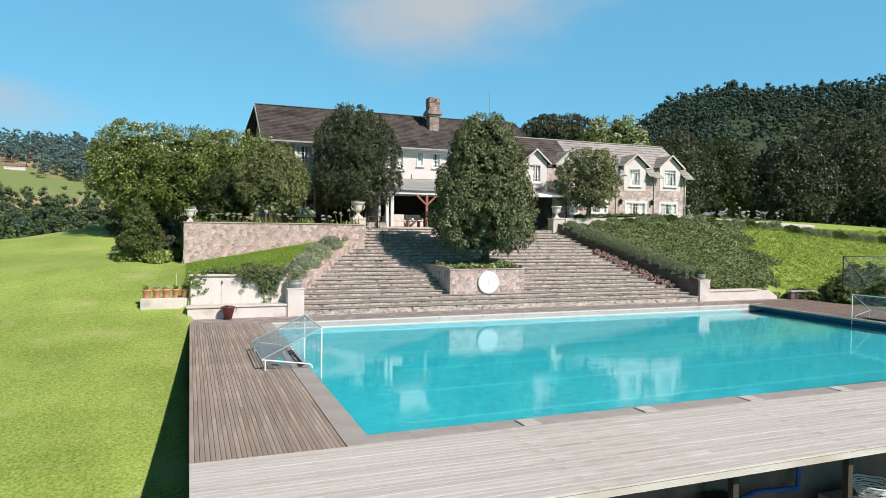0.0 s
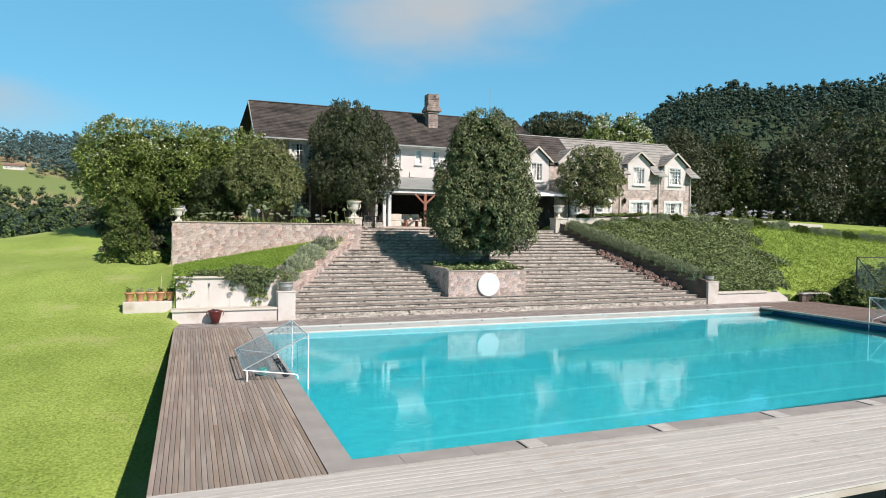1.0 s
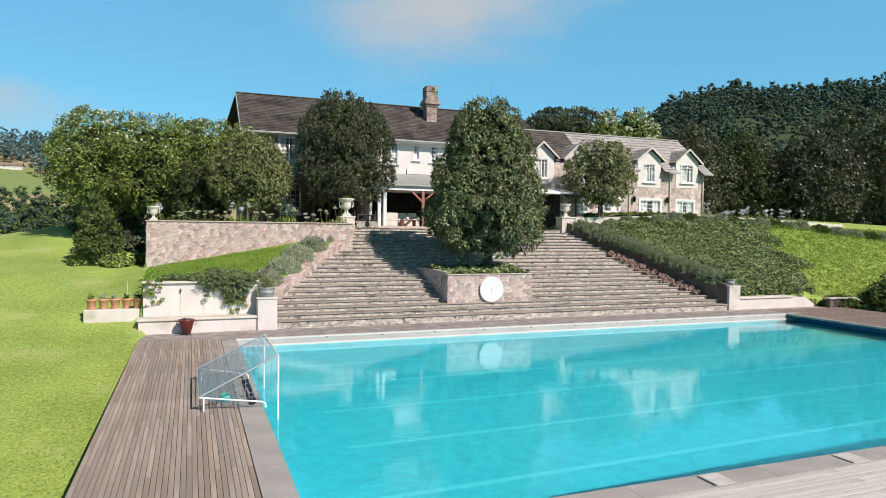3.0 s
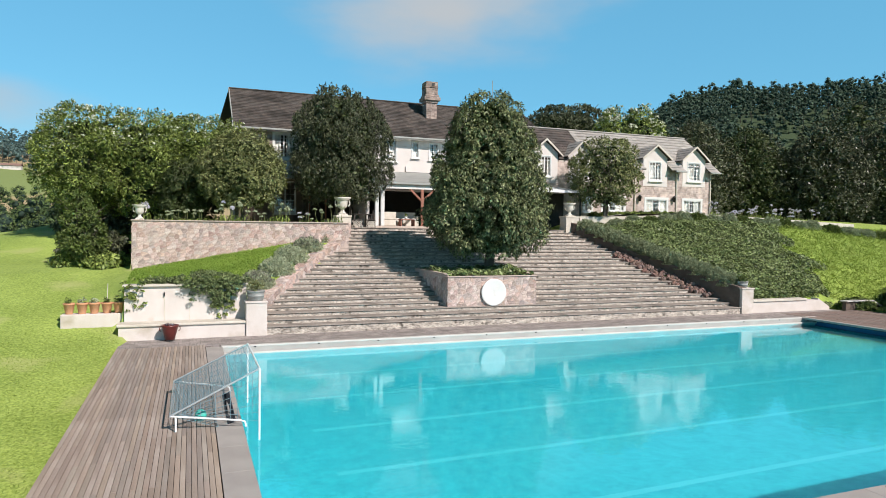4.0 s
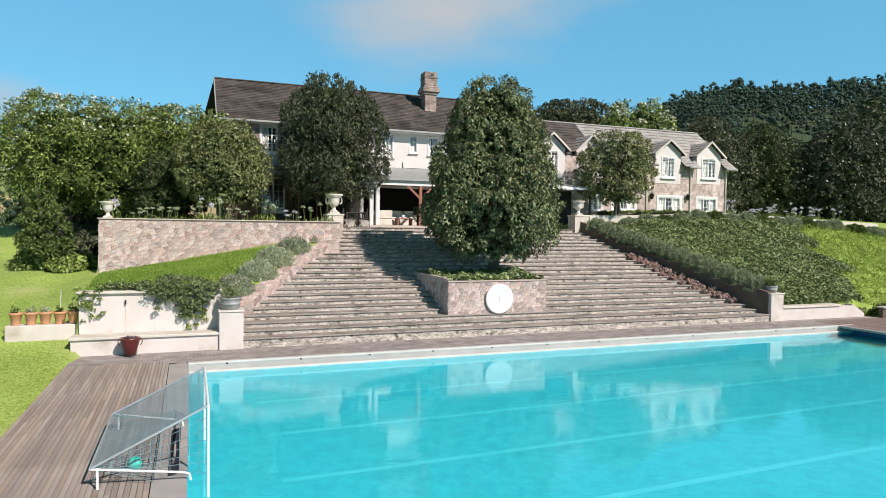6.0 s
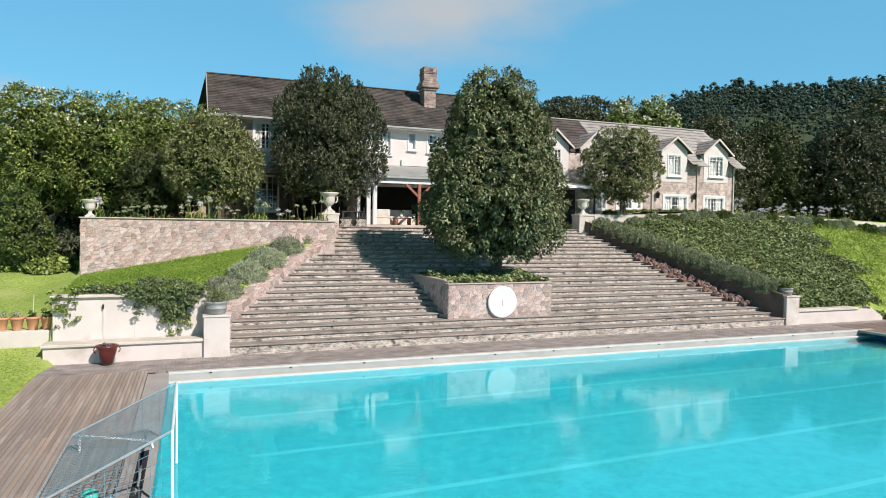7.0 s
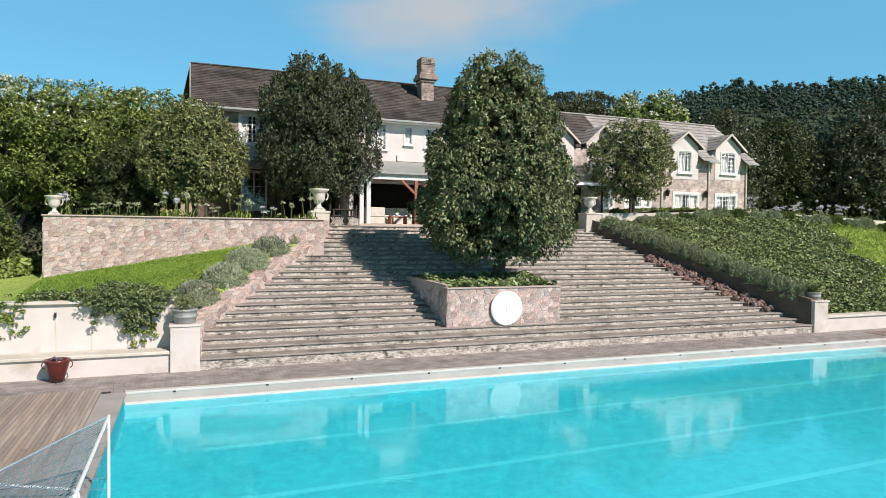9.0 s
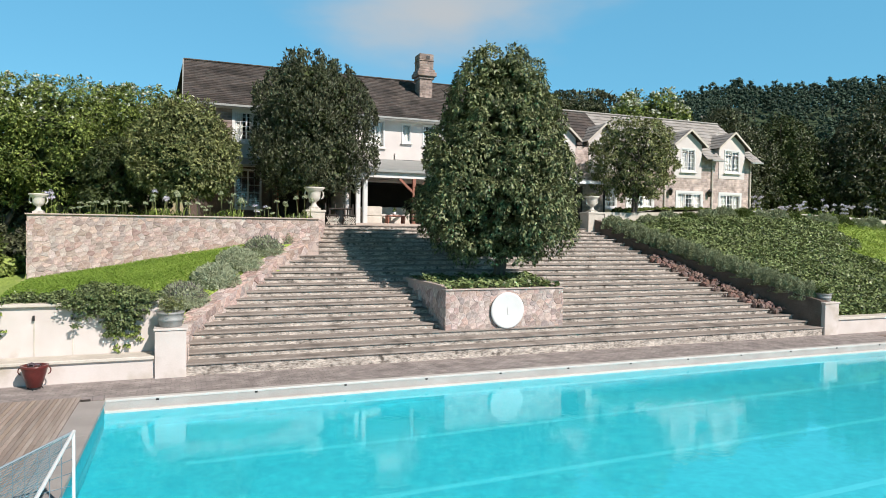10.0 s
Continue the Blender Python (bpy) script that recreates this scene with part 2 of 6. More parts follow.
M = dict(
    lawn=surface("lawn_grass", (0.13, 0.205, 0.024), (0.40, 0.51, 0.115), 0.35, 0.95, 0.9, 14, 0.66, stain=(0.38, 0.41, 0.15), stain_scale=0.45, stain_cut=0.58),
    deck=surface("weathered_deck_wood", (0.235, 0.185, 0.15), (0.425, 0.35, 0.30), 1.2, 0.8, 0.15, 30, 0.5, vary=0.17, stretch=(6, 0.5, 6), stain=(0.43, 0.375, 0.335), stain_scale=0.8, stain_cut=0.6),
    grey_deck=surface("silvered_deck_wood", (0.40, 0.375, 0.35), (0.68, 0.645, 0.61), 1.3, 0.8, 0.15, 20, 0.5, vary=0.07, stretch=(0.25, 5, 5), stain=(0.44, 0.385, 0.335), stain_scale=0.5, stain_cut=0.54),
    brown_deck=surface("brown_deck_wood", (0.17, 0.12, 0.10), (0.28, 0.21, 0.18), 1.2, 0.8, 0.15, 30, 0.5, vary=0.2),
    dark_timber=surface("dark_timber", (0.025, 0.02, 0.017), (0.06, 0.05, 0.042), 2, 0.8, 0.1),
    coping=surface("grey_coping", (0.30, 0.275, 0.26), (0.42, 0.39, 0.37), 1.5, 0.7, 0.08, 60, 0.4, vary=0.06),
    white_coping=surface("pale_pool_edge", (0.50, 0.475, 0.45), (0.64, 0.61, 0.58), 2, 0.6, 0.05),
    gutter=surface("gutter_stone", (0.34, 0.32, 0.30), (0.46, 0.44, 0.42), 1.5, 0.7, 0.08, 40, 0.4),
    # Turquoise plaster; its mottling paints the rippling caustic light.
    pool=surface("caustic_mottled_plaster", (0.006, 0.29, 0.36), (0.022, 0.40, 0.475), 3.5, 0.6, 0.05, 10, 0.5),
    pool_line=surface("pool_lane_paint", (0.03, 0.40, 0.47), (0.06, 0.44, 0.515), 2, 0.6, 0.02),
    pool_tile=surface("dark_blue_tile", (0.01, 0.06, 0.16), (0.02, 0.10, 0.24), 4, 0.3, 0.05),
    water=make_water(),
    glass=make_glass(),
    paving=blocks("brick_paving", ((0.36, 0.32, 0.30), (0.29, 0.25, 0.24)), (0.20, 0.18, 0.17), 0.22, 0.11, 0.010, axis="xy", bump=0.4),
    step=surface("worn_step_slab", (0.20, 0.17, 0.15), (0.37, 0.325, 0.29), 1.1, 0.9, 0.35, 14, 0.5, stain=(0.14, 0.12, 0.105), stain_scale=1.3, stain_cut=0.54),
    riser=surface("mossy_stone_riser", (0.10, 0.083, 0.072), (0.72, 0.65, 0.575), 6.0, 0.95, 0.7, 20, 0.5, stretch=(0.6, 1, 1.6), stain=(0.09, 0.078, 0.066), stain_scale=4.5, stain_cut=0.56),
    cream=surface("cream_plaster", (0.540, 0.480, 0.439), (0.660, 0.605, 0.578), 1.4, 0.85, 0.08, 50, 0.35, stain=(0.42, 0.36, 0.29), stain_scale=0.8, stain_cut=0.6),
    # Brown plaster, darkened further to carry the shade these walls stand in.
    brown_wall=surface("shaded_brown_weathered_plaster", (0.085, 0.062, 0.05), (0.18, 0.135, 0.11), 2.2, 0.9, 0.4, 25, 0.45),
    cap=surface("stained_plaster_cap", (0.46, 0.42, 0.36), (0.66, 0.61, 0.54), 3, 0.9, 0.15, 40, 0.4),
    white=surface("white_render", (0.57, 0.525, 0.505), (0.67, 0.625, 0.60), 0.9, 0.85, 0.06, 40, 0.3),
    trim=surface("white_paint", (0.62, 0.62, 0.61), (0.70, 0.70, 0.69), 3, 0.5, 0.03),
    mortar=surface("pink_mortar", (0.40, 0.32, 0.285), (0.54, 0.445, 0.40), 4, 0.95, 0.3),
    stone=surface("pink_field_stone", (0.30, 0.22, 0.195), (0.57, 0.455, 0.41), 5.0, 0.9, 0.6, 14, 0.55, vary=0.30),
    farm_roof=surface("faded_red_roof", (0.20, 0.12, 0.10), (0.32, 0.21, 0.18), 2.0, 0.8, 0.1),
    rubble=surface("red_rubble_stone", (0.10, 0.06, 0.05), (0.26, 0.17, 0.145), 3.0, 0.9, 0.5, 24, 0.45, vary=0.3),
    wing_stone=blocks("dressed_pink_stone", ((0.57, 0.465, 0.42), (0.38, 0.30, 0.275)), (0.49, 0.415, 0.375), 0.27, 0.14, 0.012, 0.8, bump=0.6),
    rough_stone=blocks("brown_pink_stone", ((0.42, 0.32, 0.28), (0.21, 0.16, 0.14)), (0.36, 0.30, 0.27), 0.25, 0.14, 0.012, 0.7, bump=0.8),
    main_tile=surface("dark_mossy_roof_tile", (0.034, 0.028, 0.026), (0.118, 0.098, 0.086), 0.9, 0.9, 0.3, 9, 0.4, island=0.25, stain=(0.030, 0.025, 0.022), stain_scale=0.7, stain_cut=0.52),
    wing_tile=surface("grey_roof_tile", (0.26, 0.24, 0.225), (0.40, 0.375, 0.35), 1.4, 0.85, 0.2, 20, 0.45, island=0.12),
    dark_tile=surface("dark_roof_tile", (0.045, 0.037, 0.035), (0.11, 0.09, 0.08), 1.4, 0.9, 0.2, 20, 0.45, island=0.2),
    lead=surface("grey_sheet_roof", (0.26, 0.27, 0.26), (0.36, 0.37, 0.36), 1.5, 0.6, 0.05),
    # Near-black tone that paints the shade of unlit spaces.
    dark=surface("interior_shade", (0.02, 0.017, 0.014), (0.045, 0.036, 0.03), 2, 0.8, 0.05),
    floor=surface("terrace_stone", (0.40, 0.33, 0.28), (0.55, 0.47, 0.41), 1.5, 0.8, 0.15),
    red_wood=surface("red_brown_timber", (0.22, 0.085, 0.055), (0.36, 0.16, 0.11), 3, 0.7, 0.1, stretch=(1, 1, 4)),
    terracotta=surface("terracotta", (0.50, 0.235, 0.12), (0.66, 0.36, 0.21), 4, 0.8, 0.1),
    oxblood=surface("oxblood_glaze", (0.075, 0.012, 0.012), (0.15, 0.03, 0.025), 4, 0.3, 0.05),
    tub=surface("grey_tub", (0.20, 0.20, 0.195), (0.38, 0.38, 0.37), 5, 0.6, 0.1),
    urn=surface("pale_cast_stone", (0.56, 0.52, 0.46), (0.74, 0.70, 0.64), 5, 0.85, 0.2, stain=(0.38, 0.34, 0.28), stain_scale=3),
    steel=surface("galvanised_tube", (0.55, 0.57, 0.58), (0.72, 0.74, 0.75), 8, 0.35, 0.03, metal=0.6),
    white_tube=surface("white_tube", (0.74, 0.76, 0.77), (0.84, 0.86, 0.86), 6, 0.4, 0.03),
    net=surface("faded_blue_net", (0.12, 0.20, 0.24), (0.22, 0.33, 0.38), 5, 0.8, 0.05),
    dark_net=surface("dark_net", (0.01, 0.013, 0.02), (0.03, 0.035, 0.045), 5, 0.8, 0.05),
    ball=surface("sea_green_ball", (0.03, 0.42, 0.34), (0.08, 0.58, 0.47), 5, 0.5, 0.05),
    bark=surface("grey_brown_bark", (0.07, 0.055, 0.045), (0.17, 0.14, 0.115), 5, 0.9, 0.5, stretch=(3, 3, 0.7)),
    leaf_tree=foliage("glossy_dark_leaf", (0.014, 0.024, 0.008), (0.5, 0.56, 0.27), 0.06, 0.42, 2.4, 0.45, 1.75),
    leaf_dark=foliage("dark_small_leaf", (0.009, 0.014, 0.007), (0.27, 0.3, 0.17), 0.04, 0.42, 2.4, 0.4, 1.9),
    # Deep green of some garden trees; elsewhere it paints shade inside crowns.
    leaf_shade=foliage("deep_green_shade_leaf", (0.012, 0.022, 0.007), (0.15, 0.19, 0.07), 0.06, 0.5, 1.2, 0.45, 1.5),
    leaf_gloss=foliage("large_shiny_leaf", (0.014, 0.022, 0.010), (0.26, 0.28, 0.18), 0.05, 0.35, 0.8, 0.3, 2.2),
    leaf_bush=foliage("mid_green_leaf", (0.018, 0.034, 0.009), (0.25, 0.33, 0.09), 0.1, 0.5, 1.8, 0.45, 1.3),
    leaf_bright=foliage("fresh_green_leaf", (0.016, 0.038, 0.007), (0.54, 0.66, 0.17), 0.1, 0.5, 1.8, 0.45, 1.75),
    leaf_olive=foliage("olive_green_leaf", (0.015, 0.026, 0.008), (0.5, 0.54, 0.22), 0.08, 0.48, 1.5, 0.5, 1.55),
    leaf_far=foliage("distant_leaf", (0.014, 0.034, 0.026), (0.16, 0.235, 0.155), 0.05, 0.85, 0.11, 0.55, 1.4),
    leaf_valley=foliage("valley_leaf", (0.022, 0.045, 0.018), (0.17, 0.24, 0.085), 0.06, 0.8, 0.08, 0.6, 1.3),
    # Distance haze is put into this pale blue-green leaf colour.
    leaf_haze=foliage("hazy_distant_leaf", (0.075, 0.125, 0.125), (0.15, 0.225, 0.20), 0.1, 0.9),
    # Near-black green for solid crown cores: inner shade put into the colour.
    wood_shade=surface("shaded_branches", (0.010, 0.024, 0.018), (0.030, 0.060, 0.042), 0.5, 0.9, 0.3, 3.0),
    # Core shade for the far hills, paled with painted haze.
    haze_shade=surface("hazy_crown_shade", (0.05, 0.095, 0.105), (0.085, 0.15, 0.155), 0.4, 0.9, 0.2, 2.0),
    lavender=foliage("grey_green_lavender", (0.21, 0.25, 0.15), (0.60, 0.65, 0.45), 0.15, 0.8),
    creeper=foliage("shiny_creeper_leaf", (0.014, 0.030, 0.008), (0.36, 0.44, 0.19), 0.1, 0.38, 1.5, 0.3, 1.4),
    bank_blade=foliage("deep_green_blade", (0.08, 0.155, 0.018), (0.32, 0.46, 0.08), 0.3, 0.7),
    hedge=foliage("grey_green_hedge", (0.13, 0.16, 0.09), (0.46, 0.52, 0.32), 0.12, 0.8, 0.8, 0.6, 1.0),
    mauve=foliage("faded_mauve_spike", (0.10, 0.08, 0.09), (0.24, 0.19, 0.22), 0.2, 0.8),
    ivy=foliage("dark_ivy_leaf", (0.01, 0.02, 0.006), (0.4, 0.5, 0.2), 0.06, 0.38, 1.2, 0.35, 1.35),
    blossom=foliage("white_blossom", (0.62, 0.64, 0.50), (0.80, 0.82, 0.72), 0.3, 0.7),
    lilac=foliage("lilac_flower", (0.46, 0.44, 0.56), (0.68, 0.66, 0.74), 0.2, 0.7),
    blade=foliage("grass_blade", (0.15, 0.225, 0.035), (0.40, 0.50, 0.115), 0.35, 0.7),
    blue_pipe=surface("blue_pipe", (0.01, 0.07, 0.25), (0.02, 0.11, 0.34), 5, 0.4, 0.02),
    concrete=surface("stained_concrete", (0.09, 0.07, 0.055), (0.22, 0.18, 0.145), 1.5, 0.9, 0.3, 30, 0.45, stain=(0.06, 0.05, 0.04), stain_scale=1.2),
    iron=surface("black_iron", (0.015, 0.015, 0.015), (0.03, 0.03, 0.03), 6, 0.5, 0.02),
    curtain=surface("cream_curtain", (0.62, 0.60, 0.57), (0.74, 0.72, 0.69), 3, 0.9, 0.05),
    canvas=surface("white_canvas", (0.70, 0.70, 0.70), (0.82, 0.82, 0.82), 3, 0.8, 0.05),
)
add_pasture(M["lawn"])


# ---------- builders ----------
def part(name, bm, material, parent=None, label=""):
    """One bmesh as one mesh object, under a thing where one is given."""
    me = bpy.data.meshes.new(name)
    bm.to_mesh(me)
    bm.free()
    me.materials.append(material)
    ob = new(name, me)
    if parent:
        ob.parent = parent
    return tagged(ob, label)


def raw(name, verts, faces, material, parent=None, label="", smooth=False):
    me = bpy.data.meshes.new(name)
    me.from_pydata([tuple(v) for v in verts], [], faces)
    me.materials.append(material)
    if smooth:
        me.polygons.foreach_set("use_smooth", [True] * len(me.polygons))
    ob = new(name, me)
    if parent:
        ob.parent = parent
    return tagged(ob, label)


def thing(name, label, category, group="", at=(0, 0, 0)):
    ob = new(name)
    ob.location = at
    return tagged(ob, label, category, group)


def box(bm, x0, y0, z0, x1, y1, z1, bevel=0.0, turn=None):
    vs = bmesh.ops.create_cube(bm, size=1.0)["verts"]
    bmesh.ops.scale(bm, vec=(x1 - x0, y1 - y0, z1 - z0), verts=vs)
    if bevel:
        es = list({e for v in vs for e in v.link_edges})
        vs = [v for v in bmesh.ops.bevel(bm, geom=es, offset=bevel, segments=1, affect="EDGES")["verts"]]
    vs = list({v for v in vs})
    m = Matrix.Translation(((x0 + x1) / 2, (y0 + y1) / 2, (z0 + z1) / 2))
    bmesh.ops.transform(bm, matrix=m if turn is None else turn @ m, verts=vs)
    return bm


def boxes(*rows, bevel=0.0):
    bm = bmesh.new()
    for r in rows:
        box(bm, *r, bevel=bevel)
    return bm


def bar(bm, a, b, r, sides=8, r2=None):
    """A round bar from a to b."""
    a, b = Vector(a), Vector(b)
    d = b - a
    m = Matrix.Translation((a + b) / 2) @ d.to_track_quat("Z", "Y").to_matrix().to_4x4()
    bmesh.ops.create_cone(bm, cap_ends=True, segments=sides, radius1=r, radius2=r if r2 is None else r2, depth=d.length, matrix=m)
    return bm


def lathe(profile, sides=24):
    """A turned form from (radius, height) pairs."""
    bm = bmesh.new()
    rings = []
    for r, z in profile:
        rings.append([bm.verts.new((r * math.cos(2 * math.pi * k / sides), r * math.sin(2 * math.pi * k / sides), z)) for k in range(sides)])
    for a, b in zip(rings, rings[1:]):
        for k in range(sides):
            bm.faces.new((a[k], a[(k + 1) % sides], b[(k + 1) % sides], b[k]))
    bm.faces.new(rings[0][::-1])
    bm.faces.new(rings[-1])
    for f in bm.faces:
        f.smooth = True
    return bm


def prism(outline, z0, z1):
    """An outline in plan, extruded upwards; heights may be functions of x and y."""
    bm = bmesh.new()
    lo = [bm.verts.new((x, y, z0(x, y) if callable(z0) else z0)) for x, y in outline]
    hi = [bm.verts.new((x, y, z1(x, y) if callable(z1) else z1)) for x, y in outline]
    bm.faces.new(lo[::-1])
    bm.faces.new(hi)
    k = len(outline)
    for i in range(k):
        bm.faces.new((lo[i], lo[(i + 1) % k], hi[(i + 1) % k], hi[i]))
    bmesh.ops.recalc_face_normals(bm, faces=bm.faces)
    return bm


def line(v, pts):
    """Straight from point to point of a profile."""
    return float(np.interp(v, [p[0] for p in pts], [p[1] for p in pts]))


def ease(v, a, b):
    t = min(1.0, max(0.0, (v - a) / (b - a)))
    return t * t * (3 - 2 * t)


# ---------- the plan ----------
POOL_X, POOL_Y, POOL_Y0 = 25.0, 25.0, 10.0
WALL_Y = 26.85
STEPS, FIRST, TOP = 22, 0.30, 3.86
RISE, TREAD = (TOP - FIRST) / (STEPS - 1), 0.5293
STAIR_L = [(26.8, 1.6), (28.4, 1.7), (29.7, 2.4), (31.7, 3.7), (33.2, 4.55), (35.1, 6.1), (36.7, 6.8), (38.2, 7.2)]
STAIR_R = [(26.8, 23.3), (29.1, 22.75), (31.7, 22.1), (34.8, 21.4), (37.0, 21.0), (38.2, 20.8)]


def stair_z(y):
    return line(y, [(26.9, FIRST), (26.9 + TREAD * (STEPS - 1), TOP)])


def lawn_z(x, y):
    return line(y, [(-80, -12), (0, -4.4), (9, -2.95), (13.8, -2.1), (15.5, -1.7), (20.6, -0.85), (25.5, -0.10), (28, 0.35), (34.7, 1.83), (44, 2.55), (54, 2.3), (70, 0.0), (110, -9), (200, -16)])


def near_z(x, y):
    """The garden's ground, within some sixty metres."""
    lawn = lawn_z(x, y) - 0.05 * max(0.0, -6 - x) + ease(y, 38, 50) * line(x, [(-40, -0.6), (-13.5, 0.9), (-9, 1.5), (-3, 1.5)])
    if y < 27.0 or (y < 27.75 and not 1.55 < x < 23.5):
        if x > 24 and y > 27.15:
            return line(y, [(27.15, -0.12), (27.3, 0.5), (27.75, 0.7)]) if x < 29 else -0.12 + 0.9 * ease(x, 30, 36)
        if x < -2.9 and y > 27.3:
            return lawn
        under = -2.9 + 0.0 * x
        edge = ease(x, -3.05, -2.75)
        z = lawn * (1 - edge) + min(lawn, under if y < 26.0 else -0.12) * edge
        if x > 29.5:
            z = max(-2.9, -0.12 if y > 8 else -2.9)
            z = -0.12 + 0.9 * ease(x, 30, 36) if y > 8 else -2.9
        return z
    high = line(x, [(21, 3.80), (24, 4.75), (30, 4.95), (45, 4.4), (70, 4.0)])
    if y < 38.2 and line(y, STAIR_L) - 0.2 < x < line(y, STAIR_R) + 0.15:
        return stair_z(y) - 0.6
    if x < 7.0 and y < 34.95:
        bank = line(y, [(27.75, 1.60), (28, 1.62), (34.9, 1.85 + 0.18 * max(0.0, x + 3.3))]) 
        bank = bank + (min(bank, stair_z(y) + 0.25) - bank) * ease(x, line(y, STAIR_L) - 3.2, line(y, STAIR_L) - 0.9)
        a = line(y, [(28.5, -3.15), (30.5, -4.9), (33, -4.9), (34.9, -4.3)])
        k = ease(x, a, a + line(y, [(28.5, 0.2), (30.5, 2.3), (34.9, 1.3)]))
        return lawn * (1 - k) + bank * k
    if x < 7.0:
        k = ease(x, -3.45, -3.1)
        return lawn * (1 - k) + 3.92 * k if y < 45 else lawn * (1 - ease(x, -3.4, 1)) + 3.8 * ease(x, -3.4, 1)
    if y < 38.6 and x >= line(y, STAIR_R):
        toe = 0.55 if x < 29 else 0.55 - 0.5 * ease(x, 29, 31)
        z = line(y, [(27.3, toe), (36.8, high - 0.55), (38.4, high - 0.25)])
        return min(z, stair_z(y) + 0.55 + 0.35 * max(0.0, x - line(y, STAIR_R) - 0.4))
    if x < 21.5:
        return 3.74
    rise = 0.75 * ease(x, 34.5, 37.5)
    return line(y, [(38.4, high - 0.2), (41, high + 0.45 * rise), (46, high + rise), (60, high + 0.3 + rise)])


def hill_z(x, y):
    """The hills round about: woods on the east side, a valley and far slopes on the west."""
    dx, dy = x, y - 5.0
    r, az = math.hypot(dx, dy), math.degrees(math.atan2(dx, dy))
    east = line(az, [(6, 0.0), (22, 0.02), (32, 0.05), (36.5, 0.09), (38, 0.132), (40, 0.154), (45, 0.172), (50, 0.164), (56, 0.162), (75, 0.13), (110, 0.03), (150, 0)])
    west = ease(-az, -8, 0)
    wob = noise.noise(Vector((x / 70, y / 70, 3.0))) * 5 * ease(r, 120, 300)
    ez = 3.8 + east * 520 * (0.35 * ease(r, 120, 330) + 0.65 * ease(r, 240, 520))
    wz = line(r, [(50, 2.2), (90, -3), (150, -9), (330, 8), (480, 38), (650, 70), (900, 80), (2600, 60)])
    return ez * (1 - west) + wz * west + wob


def ground_z(x, y):
    r = math.hypot(x - 8, y - 22)
    k = ease(r, 48, 80)
    if y < 5:
        k = ease(r, 60, 160)
        far = -12.0
        return near_z(x, y) * (1 - k) + far * k
    return near_z(x, y) * (1 - k) + hill_z(x, y) * k if k > 0 else near_z(x, y)


def build_ground():
    xs = sorted(set([round(v, 3) for v in np.arange(-30, 62, 0.7)] + [-3.45, -3.1, -3.0, -2.75] + [-30 - 4 * 1.17 ** k for k in range(1, 40)] + [62 + 4 * 1.17 ** k for k in range(1, 40)]))
    ys = sorted(set([round(v, 3) for v in np.arange(-6, 62, 0.7)] + [27.1, 27.2, 27.3, 27.72, 27.78, 34.9, 35.0, 26.0, 25.9] + [-6 - 5 * 1.3 ** k for k in range(1, 20)] + [62 + 4 * 1.14 ** k for k in range(1, 46)]))
    xs = [v for v in xs if abs(v) < 2600]
    ys = [v for v in ys if abs(v) < 2600]
    vs = [(x, y, ground_z(x, y)) for y in ys for x in xs]
    w = len(xs)
    fs = [(j * w + i, j * w + i + 1, (j + 1) * w + i + 1, (j + 1) * w + i) for j in range(len(ys) - 1) for i in range(w - 1)]
    return tagged(raw("ground", vs, fs, M["lawn"], smooth=True), "mown green lawn running into grassy hills", "ground", kind="structure")


build_ground()


# ---------- pool, decks and paving ----------
def build_pool():
    shell = tagged(new("pool_basin"), "turquoise painted swimming pool basin with lane lines", "swimming pool", kind="structure")
    zb, x1 = -1.5, POOL_X + 0.8
    part("pool_floor", boxes((0, POOL_Y0, zb - 0.2, x1, POOL_Y, zb)), M["pool"], shell)
    part("pool_wall", boxes((-0.25, POOL_Y0 - 0.25, zb - 0.2, 0, POOL_Y + 0.25, -0.08)), M["pool"], shell)
    part("pool_wall", boxes((0, POOL_Y0 - 0.25, zb - 0.2, x1, POOL_Y0, -0.08)), M["pool"], shell)
    part("pool_wall", boxes((0, POOL_Y, zb - 0.2, x1, POOL_Y + 0.25, -0.30)), M["pool"], shell)
    part("pool_wall", boxes((x1, POOL_Y0 - 0.25, zb - 0.2, x1 + 0.25, POOL_Y + 0.25, -0.13)), M["pool_tile"], shell, "dark blue tiled end wall")
    for k in range(1, 6):
        y = POOL_Y0 + 2.5 * k
        part("lane_line", boxes((1.6, y - 0.08, zb, x1 - 1.6, y + 0.08, zb + 0.004)), M["pool_line"], shell)
    part("pool_gutter", boxes((0.0, POOL_Y + 0.003, -0.30, x1 + 0.1, POOL_Y + 0.20, -0.05)), M["gutter"], shell, "pale grey gutter face")
    part("pool_edge", boxes((0.0, POOL_Y, -0.05, x1 + 0.1, POOL_Y + 0.18, 0.006), bevel=0.01), M["white_coping"], shell, "white raised overflow edge")
    part("pool_ledge", boxes((0.02, POOL_Y - 0.10, -0.30, x1 - 0.02, POOL_Y - 0.002, -0.21), bevel=0.01), M["white_coping"], shell, "white ledge at the water line")
    w = raw("pool_water", [(0, POOL_Y0, -0.25), (x1, POOL_Y0, -0.25), (x1, POOL_Y, -0.25), (0, POOL_Y, -0.25)], [(0, 1, 2, 3)], M["water"])
    w.visible_shadow = False
    tagged(w, "clear turquoise pool water with light ripples", "water", kind="structure")


build_pool()


